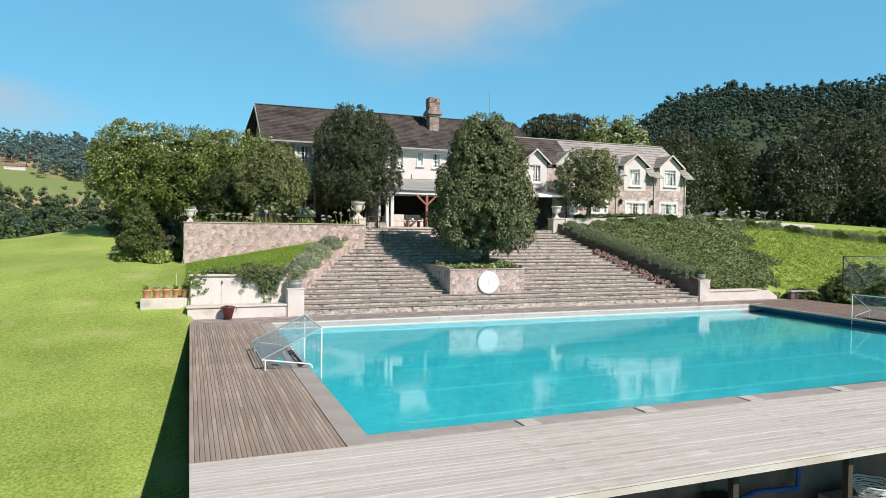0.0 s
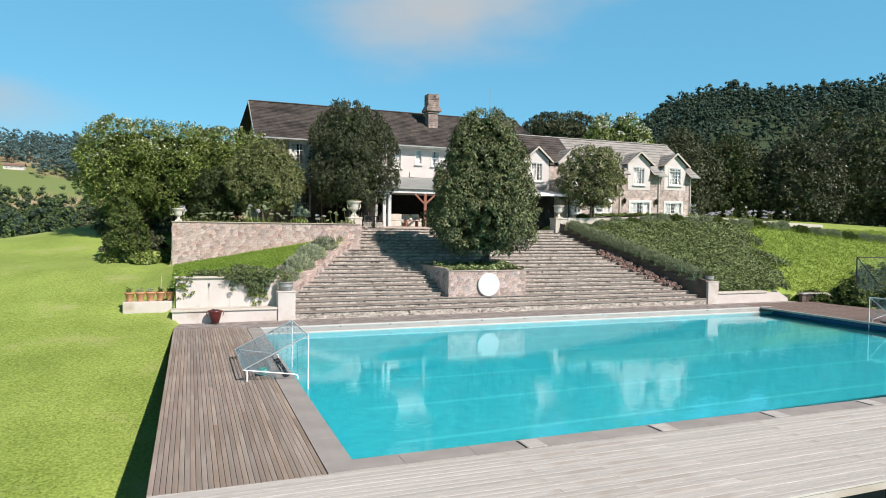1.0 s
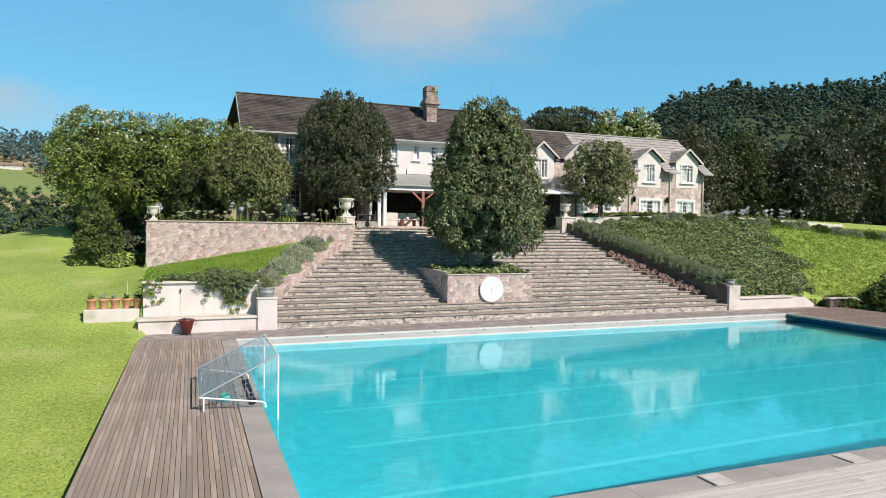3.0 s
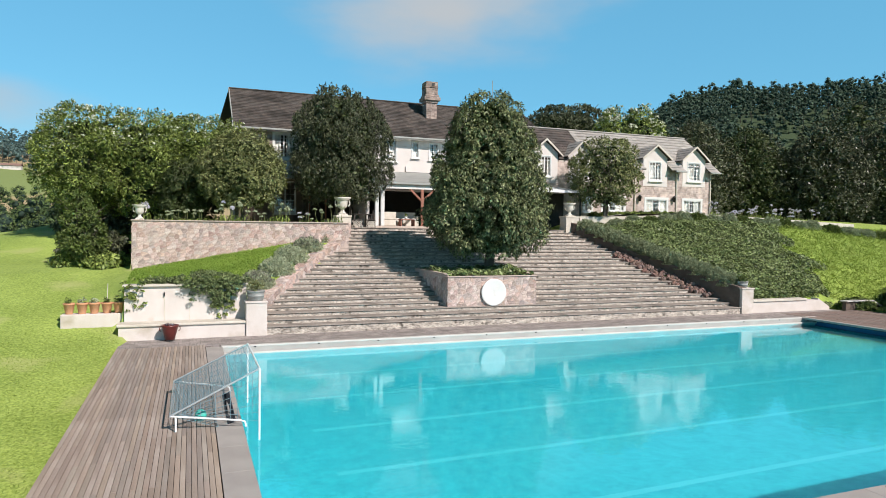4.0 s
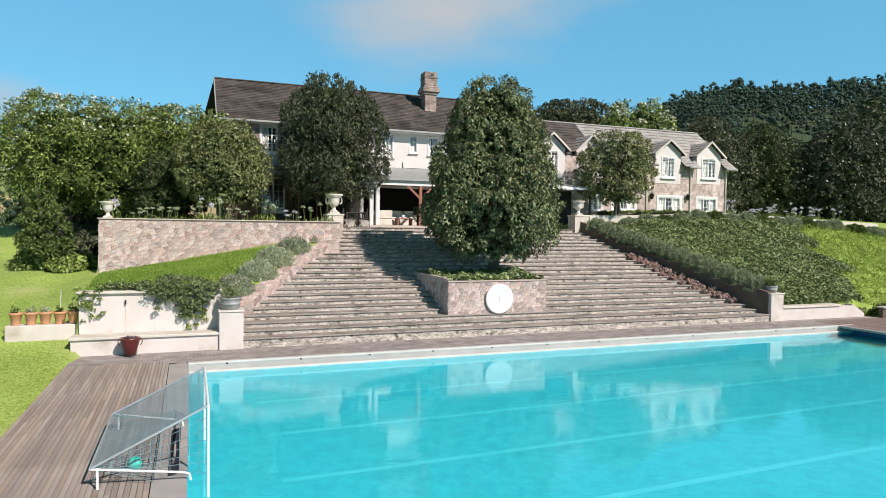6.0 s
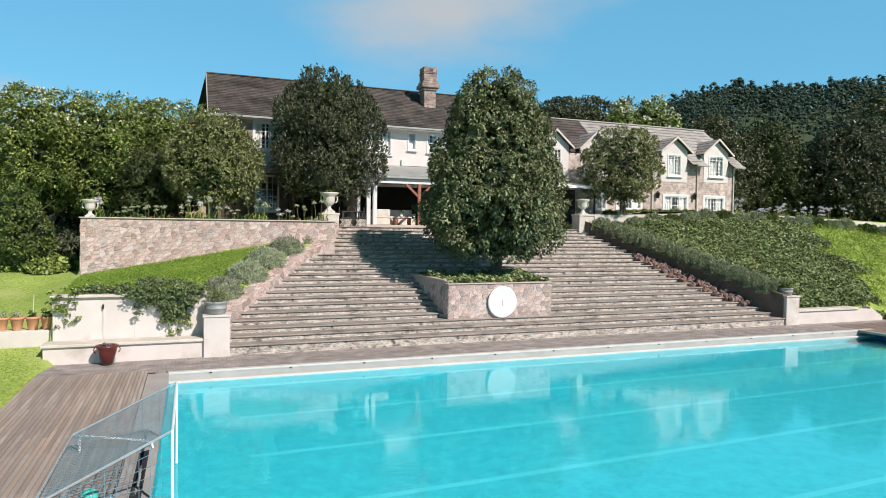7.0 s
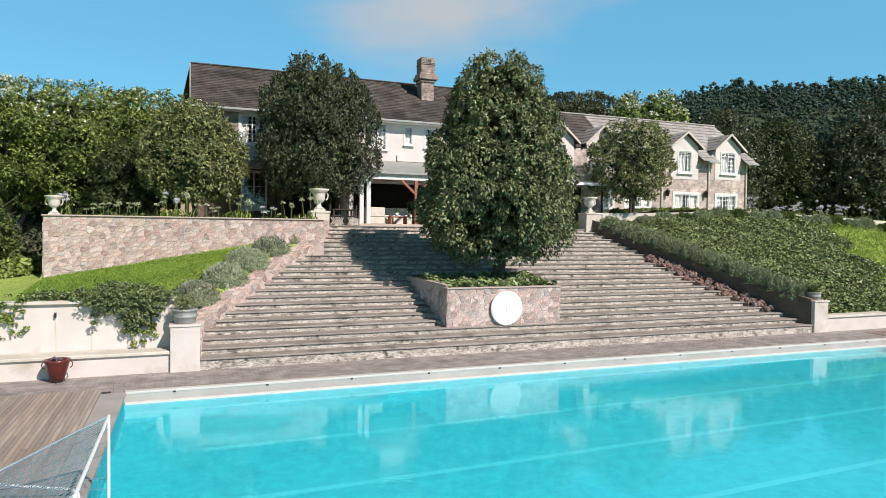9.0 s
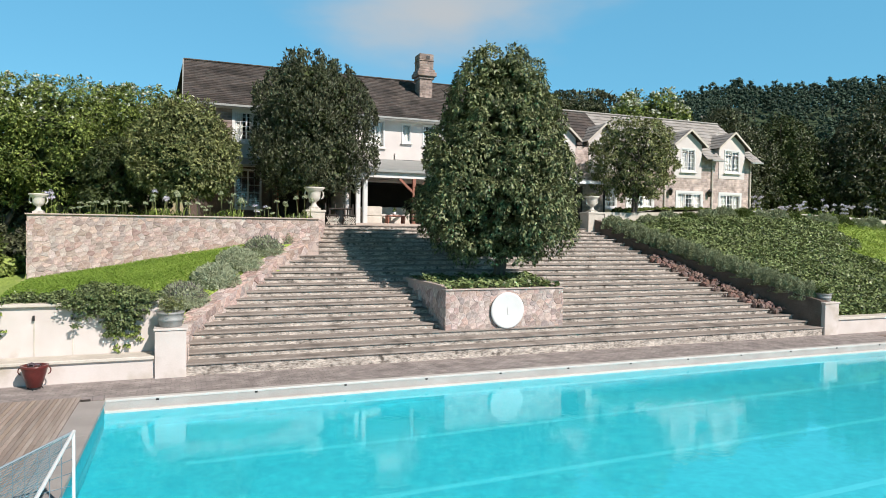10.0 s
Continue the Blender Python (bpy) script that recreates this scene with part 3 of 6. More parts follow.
def slab_row(name, parent, x0, x1, y0, y1, along, length, gap, z0, z1, material, jitter=0.0, seed=1):
    """Slabs or boards laid end to end, each an object; alike ones share a mesh."""
    rnd = random.Random(seed)
    a0, a1 = (x0, x1) if along == "x" else (y0, y1)
    n = max(1, round((a1 - a0) / length))
    size = (a1 - a0) / n
    dims = (size - gap, y1 - y0) if along == "x" else (x1 - x0, size - gap)
    key = (name, round(dims[0], 3), round(dims[1], 3), round(z1 - z0, 3))
    if key not in SHARED:
        bm = boxes((-dims[0] / 2, -dims[1] / 2, z0 - z1, dims[0] / 2, dims[1] / 2, 0), bevel=0.0018)
        me = bpy.data.meshes.new(name)
        bm.to_mesh(me)
        bm.free()
        me.materials.append(material)
        SHARED[key] = me
    for k in range(n):
        ob = new(name, SHARED[key])
        c = a0 + size * (k + 0.5)
        ob.location = (c, (y0 + y1) / 2, z1) if along == "x" else ((x0 + x1) / 2, c, z1)
        ob.location.z += rnd.uniform(-jitter, jitter)
        ob.parent = parent


SHARED = {}


def build_decks():
    left = tagged(new("deck_left"), "weathered brown hardwood deck of narrow boards", "deck", kind="structure")
    part("substructure", boxes((-3.0, 9.5, -0.42, -0.30, 25.42, -0.05)), M["dark_timber"], left)
    n = 31
    w = (3.04 - 0.47) / n
    for k in range(n):
        x = -3.04 + k * w
        slab_row("board", left, x, x + w - 0.007, 9.5, 25.45, "y", (3.2, 4.0, 5.3)[k % 3], 0.006, -0.03, 0.0, M["deck"], 0.002, k)
    front = tagged(new("deck_front"), "silver-grey weathered hardwood deck of long boards", "deck", kind="structure")
    part("substructure", boxes((-2.98, 6.62, -0.20, 31.0, 9.4, -0.05)), M["dark_timber"], front)
    part("fascia", boxes((-3.04, 6.42, -0.16, 31.0, 6.46, -0.032)), M["grey_deck"], front)
    n = 22
    w = (9.48 - 6.40) / n
    for k in range(n):
        y = 6.40 + k * w
        slab_row("board", front, -3.04, 31.0, y, y + w - 0.004, "x", (5.7, 6.8, 8.5)[k % 3], 0.003, -0.03, 0.0, M["grey_deck"], 0.002, 50 + k)
    right = tagged(new("deck_right"), "reddish brown timber deck at the pool's end", "deck", kind="structure")
    part("substructure", boxes((25.1, 9.5, -0.12, 30.4, 26.4, -0.035)), M["dark_timber"], right)
    n = 36
    w = 5.2 / n
    for k in range(n):
        x = 25.25 + k * w
        slab_row("board", right, x, x + w - 0.012, 9.98, 26.35, "y", 5.5, 0.006, -0.03, 0.0, M["brown_deck"], 0.002, 90 + k)
    edge = tagged(new("pool_coping"), "smooth grey stone coping slabs", "coping", kind="structure")
    slab_row("coping_slab", edge, -0.46, 0.03, 9.98, 25.0, "y", 1.25, 0.006, -0.08, 0.004, M["coping"], 0.001, 3)
    slab_row("coping_slab", edge, -0.46, 25.0, 9.50, 9.99, "x", 1.25, 0.006, -0.08, 0.004, M["coping"], 0.001, 4)
    slab_row("coping_slab", edge, 24.98, 25.24, 10.0, 25.2, "y", 1.25, 0.006, -0.08, 0.004, M["coping"], 0.001, 5)
    for k in range(9):
        x = 3.05 + 2.9 * k
        part("drain_slot", boxes((x - 0.02, 9.55, 0.003, x + 0.01, 9.93, 0.010)), M["iron"], edge)
        part("drain_cover", boxes((x + 0.03, 9.53, 0.003, x + 0.40, 9.95, 0.012), bevel=0.003), M["grey_deck"], edge, "pale square overflow cover")
    for k in range(12):
        part("inlet", boxes((1.0 + 2.05 * k, POOL_Y - 0.004, -0.075, 1.06 + 2.05 * k, POOL_Y + 0.02, -0.035)), M["iron"], edge)
    pave = part("pavement", boxes((-3.04, 25.47, -0.10, 29.4, WALL_Y + 0.2, -0.006), (0.0, 25.2, -0.10, 25.3, 25.47, -0.006), (-3.04, 25.45, -0.10, 0.0, 25.47, -0.006)), M["paving"])
    tagged(pave, "brick-paved walk between pool and steps", "paving", kind="structure")
    wall = part("pool_retaining_wall", boxes((-0.3, 9.2, -2.9, 31, 9.46, -0.2)), M["concrete"])
    tagged(wall, "stained concrete wall under the deck", "wall", kind="structure")
    soil = part("underdeck_floor", boxes((-2.9, 3.0, -2.95, 31, 9.2, -2.86)), M["concrete"])
    tagged(soil, "bare dark earth and concrete below the deck", "floor", kind="structure")
    for k in range(7):
        x = 2.85 + 2.75 * k
        t = thing("deck_post", "dark timber post holding up the deck", "post", "posts under the deck")
        part("post", boxes((x - 0.06, 6.72, -2.95, x + 0.06, 6.84, -0.2)), M["dark_timber"], t)
        part("joist", boxes((x - 0.035, 6.84, -0.36, x + 0.035, 9.2, -0.2)), M["dark_timber"], t)
    pipes = thing("pump_pipes", "blue plastic pump pipes on the concrete wall", "pipe")
    bm = bmesh.new()
    for a, b in (((9.7, 8.95, -1.88), (9.7, 8.95, -1.3)), ((9.7, 8.95, -1.88), (8.5, 8.95, -1.80)), ((8.5, 8.95, -1.80), (7.4, 8.9, -2.0)), ((9.7, 8.95, -1.3), (9.7, 9.2, -1.3))):
        bar(bm, a, b, 0.055, 10)
    part("pipe", bm, M["blue_pipe"], pipes)
    part("pump", boxes((7.0, 8.5, -2.2, 7.6, 9.05, -1.65), bevel=0.05), M["iron"], pipes)
    part("plinth", boxes((6.6, 8.3, -2.95, 8.4, 9.18, -2.2)), M["concrete"], pipes)
    hose = thing("hose_coil", "loose coil of white garden hose", "hose", at=(11.2, 8.3, -2.02))
    bm = bmesh.new()
    rnd = random.Random(4)
    for k in range(7):
        r, h = 0.28 + 0.03 * k, 0.03 + 0.045 * k
        pts = [(r * math.cos(a) + rnd.uniform(-.02, .02), r * math.sin(a), h + rnd.uniform(-.02, .02)) for a in np.linspace(0, 6.283, 19)]
        for p, q in zip(pts, pts[1:]):
            bar(bm, p, q, 0.018, 6)
    part("hose", bm, M["white_tube"], hose)
    crate = thing("timber_stack", "low stack of sawn timber below the deck", "timber", at=(11.2, 8.3, -2.86))
    for k in range(6):
        part("plank", boxes((-1.0, -0.55, 0.14 * k, 1.0, 0.55, 0.14 * k + 0.13), bevel=0.01), M["deck"], crate)


build_decks()


# ---------- steps and garden walls ----------
def build_steps():
    stair = tagged(new("garden_stairs"), "broad weathered stone garden stairs with mossy risers", "stairs", kind="structure")
    for k in range(STEPS):
        y0 = 26.9 + TREAD * k
        z1 = FIRST + RISE * k
        y1 = y0 + TREAD + 0.12
        xl, xr = line(y0 + 0.1, STAIR_L) - 0.25, line(y0 + 0.1, STAIR_R) + 0.2
        if k == STEPS - 1:
            y1 = 40.3
        s = part("step", boxes((xl, y0 + 0.04, z1 - max(RISE, 0.3) - 0.05, xr, y1, z1 - 0.05)), M["riser"], stair)
        part("tread", boxes((xl, y0 - 0.01, z1 - 0.05, xr, y1, z1), bevel=0.012), M["step"], s)


build_steps()


def clip(poly, px, py, nx, ny):
    out = []
    for (ax, ay), (bx, by) in zip(poly, poly[1:] + poly[:1]):
        da, db = (ax - px) * nx + (ay - py) * ny, (bx - px) * nx + (by - py) * ny
        if da <= 0:
            out.append((ax, ay))
        if da * db < 0:
            t = da / (da - db)
            out.append((ax + t * (bx - ax), ay + t * (by - ay)))
    return out


def stone_cells(w, h, size, seed):
    """Uneven polygons that fill a wall face, as random stones do."""
    rnd = random.Random(seed)
    cols, rows = max(1, round(w / size)), max(1, round(h / (size * 0.8)))
    pts = [((i + 0.5 + rnd.uniform(-0.6, 0.6) + 0.5 * (j % 2)) * w / cols, (j + 0.5 + rnd.uniform(-0.42, 0.42)) * h / rows) for j in range(rows) for i in range(-1, cols + 1)]
    cells = []
    for p in pts:
        poly = [(0, 0), (w, 0), (w, h), (0, h)]
        for q in pts:
            dx, dy = q[0] - p[0], q[1] - p[1]
            d = math.hypot(dx, dy)
            if 0 < d < size * 3.2:
                k = 0.5 - 0.006 / d
                poly = clip(poly, p[0] + dx * k, p[1] + dy * k, dx, dy)
                if len(poly) < 3:
                    break
        if len(poly) >= 3:
            soft = []
            for (ax, ay), (bx, by) in zip(poly, poly[1:] + poly[:1]):
                u = rnd.uniform(0.16, 0.26)
                soft += [(ax + (bx - ax) * u, ay + (by - ay) * u), (ax + (bx - ax) * (1 - u), ay + (by - ay) * (1 - u))]
            cells.append(soft)
    return cells


def stone_face(parent, origin, along, w, h, size, seed, material, proud=0.03, keep=lambda a, b: True):
    """Field stones set in a face that starts at origin, runs along a direction in plan and rises h; their faces point to the right-hand side of that way."""
    ax = Vector((along[0], along[1], 0)).normalized()
    out = Vector((ax.y, -ax.x, 0))
    rnd = random.Random(seed + 7)
    for poly in stone_cells(w, h, size, seed):
        ca, cb = sum(p[0] for p in poly) / len(poly), sum(p[1] for p in poly) / len(poly)
        if not keep(ca, cb):
            continue
        d = proud * rnd.uniform(0.5, 1.3)
        base = [Vector(origin) + ax * a + Vector((0, 0, b)) for a, b in poly]
        mid = Vector(origin) + ax * ca + Vector((0, 0, cb))
        top = [mid + (v - mid) * rnd.uniform(0.90, 0.96) + out * (d + rnd.uniform(-0.006, 0.006)) for v in base]
        k = len(poly)
        vs = [v - mid for v in base + top]
        fs = [tuple(range(k, 2 * k))] + [(i, (i + 1) % k, k + (i + 1) % k, k + i) for i in range(k)]
        ob = raw("stone", vs, fs, material, parent)
        ob.location = mid


def build_garden_walls():
    # the high stone wall beside the lawn
    w = tagged(new("wall_stone_left"), "retaining wall of pinkish field stones with mortar joints", "stone wall", kind="structure")
    part("core", boxes((-3.3, 34.83, 1.2, 6.3, 35.25, 4.02)), M["mortar"], w)
    part("core", boxes((-3.3, 35.25, 1.2, -2.9, 41.0, 4.02)), M["mortar"], w)
    part("coping", boxes((-3.36, 34.76, 4.02, 6.3, 35.3, 4.07), (-3.36, 35.3, 4.02, -2.85, 41.0, 4.07), bevel=0.012), M["mortar"], w)
    # kerb wall on the left of the steps, low and sweeping
    k = tagged(new("wall_kerb_left"), "low sweeping stone kerb wall beside the steps", "stone wall", kind="structure")
    ys = np.linspace(27.0, 38.0, 24)
    inner = [(line(y, STAIR_L), y) for y in ys]
    outer = [(line(y, STAIR_L) - 0.50, y + 0.05) for y in ys]
    part("core", prism(inner + outer[::-1], lambda x, y: stair_z(y) - 0.6, lambda x, y: stair_z(y) + 0.26), M["mortar"], k)
    def kerb_top(u, v):
        y = 27.35 + u
        return Vector((line(y, STAIR_L) + 0.02 - v, y, stair_z(y) + 0.262))

    def kerb_side(u, v):
        y = 27.35 + u
        return Vector((line(y, STAIR_L) + 0.004, y, stair_z(y) - 0.22 + v))

    for face, width, way, seed in ((kerb_top, 0.52, Vector((0, -0.3, 1)), 77), (kerb_side, 0.47, Vector((1, -0.4, 0)), 78)):
        rnd = random.Random(seed)
        for poly in stone_cells(10.5, width, 0.24, seed):
            base = [face(u, v) for u, v in poly]
            mid = sum(base, Vector()) / len(base)
            top = [mid + (p - mid) * rnd.uniform(0.88, 0.95) + way * rnd.uniform(0.010, 0.020) for p in base]
            m = len(poly)
            ob = raw("stone", [p - mid for p in base + top], [tuple(range(m, 2 * m))] + [(i, (i + 1) % m, m + (i + 1) % m, m + i) for i in range(m)], M["stone"], k)
            ob.location = mid
    # wall on the right of the steps
    r = tagged(new("wall_right"), "plastered wall stepping up beside the stairs", "wall", kind="structure")
    inner = [(line(y, STAIR_R), y) for y in ys]
    outer = [(line(y, STAIR_R) + 0.35, y) for y in ys]
    hi = lambda x, y: stair_z(y) + line(y, [(27, 0.92), (29, 0.72), (31.7, 0.55), (34.8, 0.30), (36.9, 0.2), (37.4, 0.25), (38.2, 0.6)])
    part("core", prism(inner + outer[::-1], lambda x, y: stair_z(y) - 0.8, hi), M["brown_wall"], r)
    # fountain wall with its bench
    f = tagged(new("wall_fountain"), "cream plastered garden wall with four panels", "garden wall", kind="structure")
    part("core", boxes((-3.0, 27.62, -0.1, 0.95, 27.95, 1.72)), M["cream"], f)
    part("cap", boxes((-3.06, 27.52, 1.72, 1.0, 28.02, 1.80), bevel=0.015), M["cap"], f)
    for x in (-1.75, -0.95, -0.12):
        part("joint", boxes((x - 0.015, 27.605, 0.55, x + 0.015, 27.63, 1.5)), M["cap"], f)
        part("spout", boxes((x - 0.02, 27.54, 1.40, x + 0.02, 27.62, 1.52)), M["iron"], f)
    b = thing("plaster_bench", "long cream plastered bench with a worn cap", "bench")
    part("body", boxes((-3.12, 26.95, -0.05, 0.88, 27.615, 0.45)), M["cream"], b)
    part("seat", boxes((-3.18, 26.88, 0.45, 0.885, 27.615, 0.54), bevel=0.02), M["cap"], b)
    for name, x in (("left", 0.89), ("right", 23.3)):
        p = thing("gate_pier", "square cream plastered pier at the foot of the steps", "pier", "piers at the steps")
        part("shaft", boxes((x, WALL_Y, -0.05, x + 0.71, 27.55, 1.14), bevel=0.012), M["cream"], p)
        part("cap", boxes((x - 0.03, WALL_Y - 0.03, 1.14, x + 0.74, 27.58, 1.20), bevel=0.012), M["cream"], p)
    # low wall and pots' shelf
    s = tagged(new("wall_pot_shelf"), "low white plastered wall that carries flower pots", "garden wall", kind="structure")
    part("core", boxes((-4.95, 27.95, -0.4, -3.0, 28.45, 0.80), bevel=0.02), M["cream"], s)
    lw = tagged(new("wall_low_right"), "low cream plastered wall under the ivy bank", "garden wall", kind="structure")
    part("core", boxes((24.01, 26.92, -0.1, 28.3, 27.3, 0.52)), M["cream"], lw)
    part("cap", boxes((24.01, 26.85, 0.52, 27.5, 27.36, 0.62), bevel=0.015), M["cap"], lw)
    part("end", prism([(28.3, 26.92), (29.1, 26.92), (29.1, 27.3), (28.3, 27.3)], -0.1, lambda x, y: 0.60 if x < 28.5 else 0.15), M["cream"], lw)
    q = tagged(new("wall_plant_bed"), "raised bed wall with a sloping white end", "garden wall", kind="structure")
    # The bed's core takes the darkened brown for its shadowed face.
    part("core", boxes((29.6, 26.4, -0.1, 31.4, 26.6, 0.42)), M["brown_wall"], q)
    part("sloping_core", prism([(31.4, 26.4), (32.5, 26.4), (32.5, 26.6), (31.4, 26.6)], -0.1, lambda x, y: 0.42 if x < 32 else -0.06), M["brown_wall"], q)
    part("sloping_cap", prism([(31.4, 26.3), (32.5, 26.3), (32.5, 26.7), (31.4, 26.7)], lambda x, y: 0.42 if x < 32 else -0.06, lambda x, y: 0.48 if x < 32 else 0.02), M["white_coping"], q)
    part("cap", boxes((29.55, 26.3, 0.42, 31.4, 26.7, 0.48), bevel=0.01), M["white_coping"], q)
    # wall along the bank's top
    t = tagged(new("wall_bank_top"), "low pale wall along the top of the bank", "garden wall", kind="structure")
    xs = [21.6 + 1.6 * i for i in range(16)]
    part("core", prism([(x, 38.1) for x in xs] + [(x, 38.45) for x in xs[::-1]], 3.4, lambda x, y: max(ground_z(x, 38.8) + 0.30, 4.72 if x < 29.5 else 0)), M["cap"], t)
    # planter
    pl = tagged(new("wall_planter"), "stone-faced planter box in the middle of the steps", "planter", kind="structure")
    X0, X1, Y0, Z0, Z1 = 8.87, 12.95, 28.03, 0.30, 1.84
    part("core", boxes((X0, Y0, Z0, X1, Y0 + 0.3, Z1), (X0, Y0 + 0.3, Z0, X0 + 0.3, 32.6, Z1 + 0.1), (X1 - 0.3, Y0 + 0.3, Z0, X1, 32.6, Z1 + 0.1)), M["mortar"], pl)
    part("coping", boxes((X0 - 0.03, Y0 - 0.05, Z1, X1 + 0.03, Y0 + 0.32, Z1 + 0.04), (X0 - 0.03, Y0 + 0.32, Z1 + 0.1, X0 + 0.32, 32.6, Z1 + 0.14), (X1 - 0.32, Y0 + 0.32, Z1 + 0.1, X1 + 0.03, 32.6, Z1 + 0.14), bevel=0.01), M["mortar"], pl)
    part("soil", boxes((X0 + 0.3, Y0 + 0.3, 0.6, X1 - 0.3, 32.6, Z1 - 0.06)), M["bark"], pl)
    d = thing("round_plaque", "round white disc with a faint inset mark", "wall disc", at=(10.91, Y0 - 0.05, 1.19))
    disc = part("disc", lathe([(0.02, 0.0), (0.55, 0.0), (0.57, 0.02), (0.57, 0.045), (0.53, 0.06), (0.50, 0.055), (0.02, 0.05)], 40), M["trim"], d)
    disc.rotation_euler = (radians(90), 0, 0)
    part("mark", boxes((-0.006, -0.062, -0.12, 0.006, -0.052, 0.10), (0.006, -0.062, -0.12, 0.09, -0.052, -0.108)), M["white_coping"], d, "thin pale inset lines")
    # stones of both faces
    stone_face(pl, (X0, Y0, Z0 + 0.18), (1, 0), X1 - X0, Z1 - Z0 - 0.18, 0.20, 11, M["stone"], 0.010)
    stone_face(pl, (X0, 31.0, Z0 + 0.2), (0, -1), 31.0 - Y0, Z1 - Z0 - 0.2, 0.36, 12, M["stone"], 0.02)
    stone_face(w, (-3.3, 34.83, 1.75), (1, 0), 9.6, 2.27, 0.225, 13, M["stone"], 0.014, lambda a, b: b + 1.75 > 1.7 + 0.16 * a - 0.2)
    stone_face(w, (-3.3, 38.5, 1.75), (0, -1), 3.67, 2.27, 0.45, 14, M["stone"], 0.03)


build_garden_walls()


# ---------- house ----------
def window(parent, x, y, z, w, h, cols, rows, sill=True, surround=0.12, open_out=0, name="window", drapes=((0.0, 0.36), (0.64, 1.0))):
    """A white casement window in a wall that faces the pool: surround, frame, panes with glazing bars, sill. x, z: the lower left corner."""
    win = part(name, boxes((x - surround, y - 0.03, z - surround, x, y + 0.06, z + h + surround), (x + w, y - 0.03, z - surround, x + w + surround, y + 0.06, z + h + surround), (x, y - 0.03, z + h, x + w, y + 0.06, z + h + surround), (x, y - 0.03, z - surround, x + w, y + 0.06, z)), M["trim"], parent)
    pane = part("pane", boxes((x, y + 0.05, z, x + w, y + 0.07, z + h)), M["glass"], win)
    pane.visible_shadow = False
    for a, b in drapes:
        n = max(6, round((b - a) * w / 0.045))
        row = [(x + w * (a + (b - a) * k / n), y + 0.14 + 0.035 * (k % 2)) for k in range(n + 1)]
        vs = [(u, v + e, q) for e in (0, 0.006) for q in (z - 0.02, z + h + 0.02) for u, v in row]
        m = n + 1
        fs = [f for k in range(n) for f in ((k, k + 1, m + k + 1, m + k), (2 * m + k + 1, 2 * m + k, 3 * m + k, 3 * m + k + 1), (m + k, m + k + 1, 3 * m + k + 1, 3 * m + k), (k + 1, k, 2 * m + k, 2 * m + k + 1))]
        raw("curtain", vs, fs, M["curtain"], win, "pale pleated curtain")
    bm = bmesh.new()
    lights = max(1, round(w / 0.55))
    for k in range(lights + 1):
        a = x + w * k / lights
        box(bm, a - 0.035, y + 0.0, z, a + 0.035, y + 0.055, z + h)
    for a in (z, z + h - 0.06):
        box(bm, x + 0.001, y + 0.002, a, x + w - 0.001, y + 0.054, a + 0.06)
    part("sash_frame", bm, M["trim"], win)
    bm = bmesh.new()
    for k in range(1, cols):
        box(bm, x + w * k / cols - 0.013, y + 0.025, z, x + w * k / cols + 0.013, y + 0.05, z + h)
    for k in range(1, rows):
        box(bm, x, y + 0.027, z + h * k / rows - 0.013, x + w, y + 0.048, z + h * k / rows + 0.013)
    part("glazing_bar", bm, M["trim"], win)
    if sill:
        part("sill", boxes((x - surround - 0.05, y - 0.14, z - surround - 0.07, x + w + surround + 0.05, y - 0.03, z - surround), bevel=0.01), M["trim"], win)
    if open_out:
        bm = bmesh.new()
        turn = Matrix.Translation((x + (w if open_out > 0 else 0), y - 0.01, z)) @ pose(0, 0, 0, 0, 0, -110 if open_out < 0 else -70)
        ww = w / lights
        for r in ((0, -0.02, 0, 0.05, 0.02, h), (ww - 0.05, -0.02, 0, ww, 0.02, h), (0.05, -0.02, 0, ww - 0.05, 0.02, 0.05), (0.05, -0.02, h - 0.05, ww - 0.05, 0.02, h), (ww / 2 - 0.012, -0.01, 0.05, ww / 2 + 0.012, 0.01, h - 0.05)):
            box(bm, *r, turn=turn)
        for k in range(1, rows):
            box(bm, 0.05, -0.01, h * k / rows - 0.012, ww - 0.05, 0.01, h * k / rows + 0.012, turn=turn)
        part("open_sash", bm, M["trim"], win, "white sash standing open")
    return win


def pierced(bm, x0, x1, y0, y1, z0, z1, holes):
    """A wall along x with openings (x0, z0, x1, z1) that go right through it."""
    xs = sorted({x0, x1, *(v for h in holes for v in (h[0], h[2]) if x0 < v < x1)})
    for a, b in zip(xs, xs[1:]):
        z = z0
        for h in sorted((h for h in holes if h[0] <= a + 1e-6 and h[2] >= b - 1e-6), key=lambda h: h[1]):
            if h[1] > z:
                box(bm, a, y0, z, b, y1, h[1])
            z = max(z, h[3])
        if z < z1:
            box(bm, a, y0, z, b, y1, z1)
    return bm


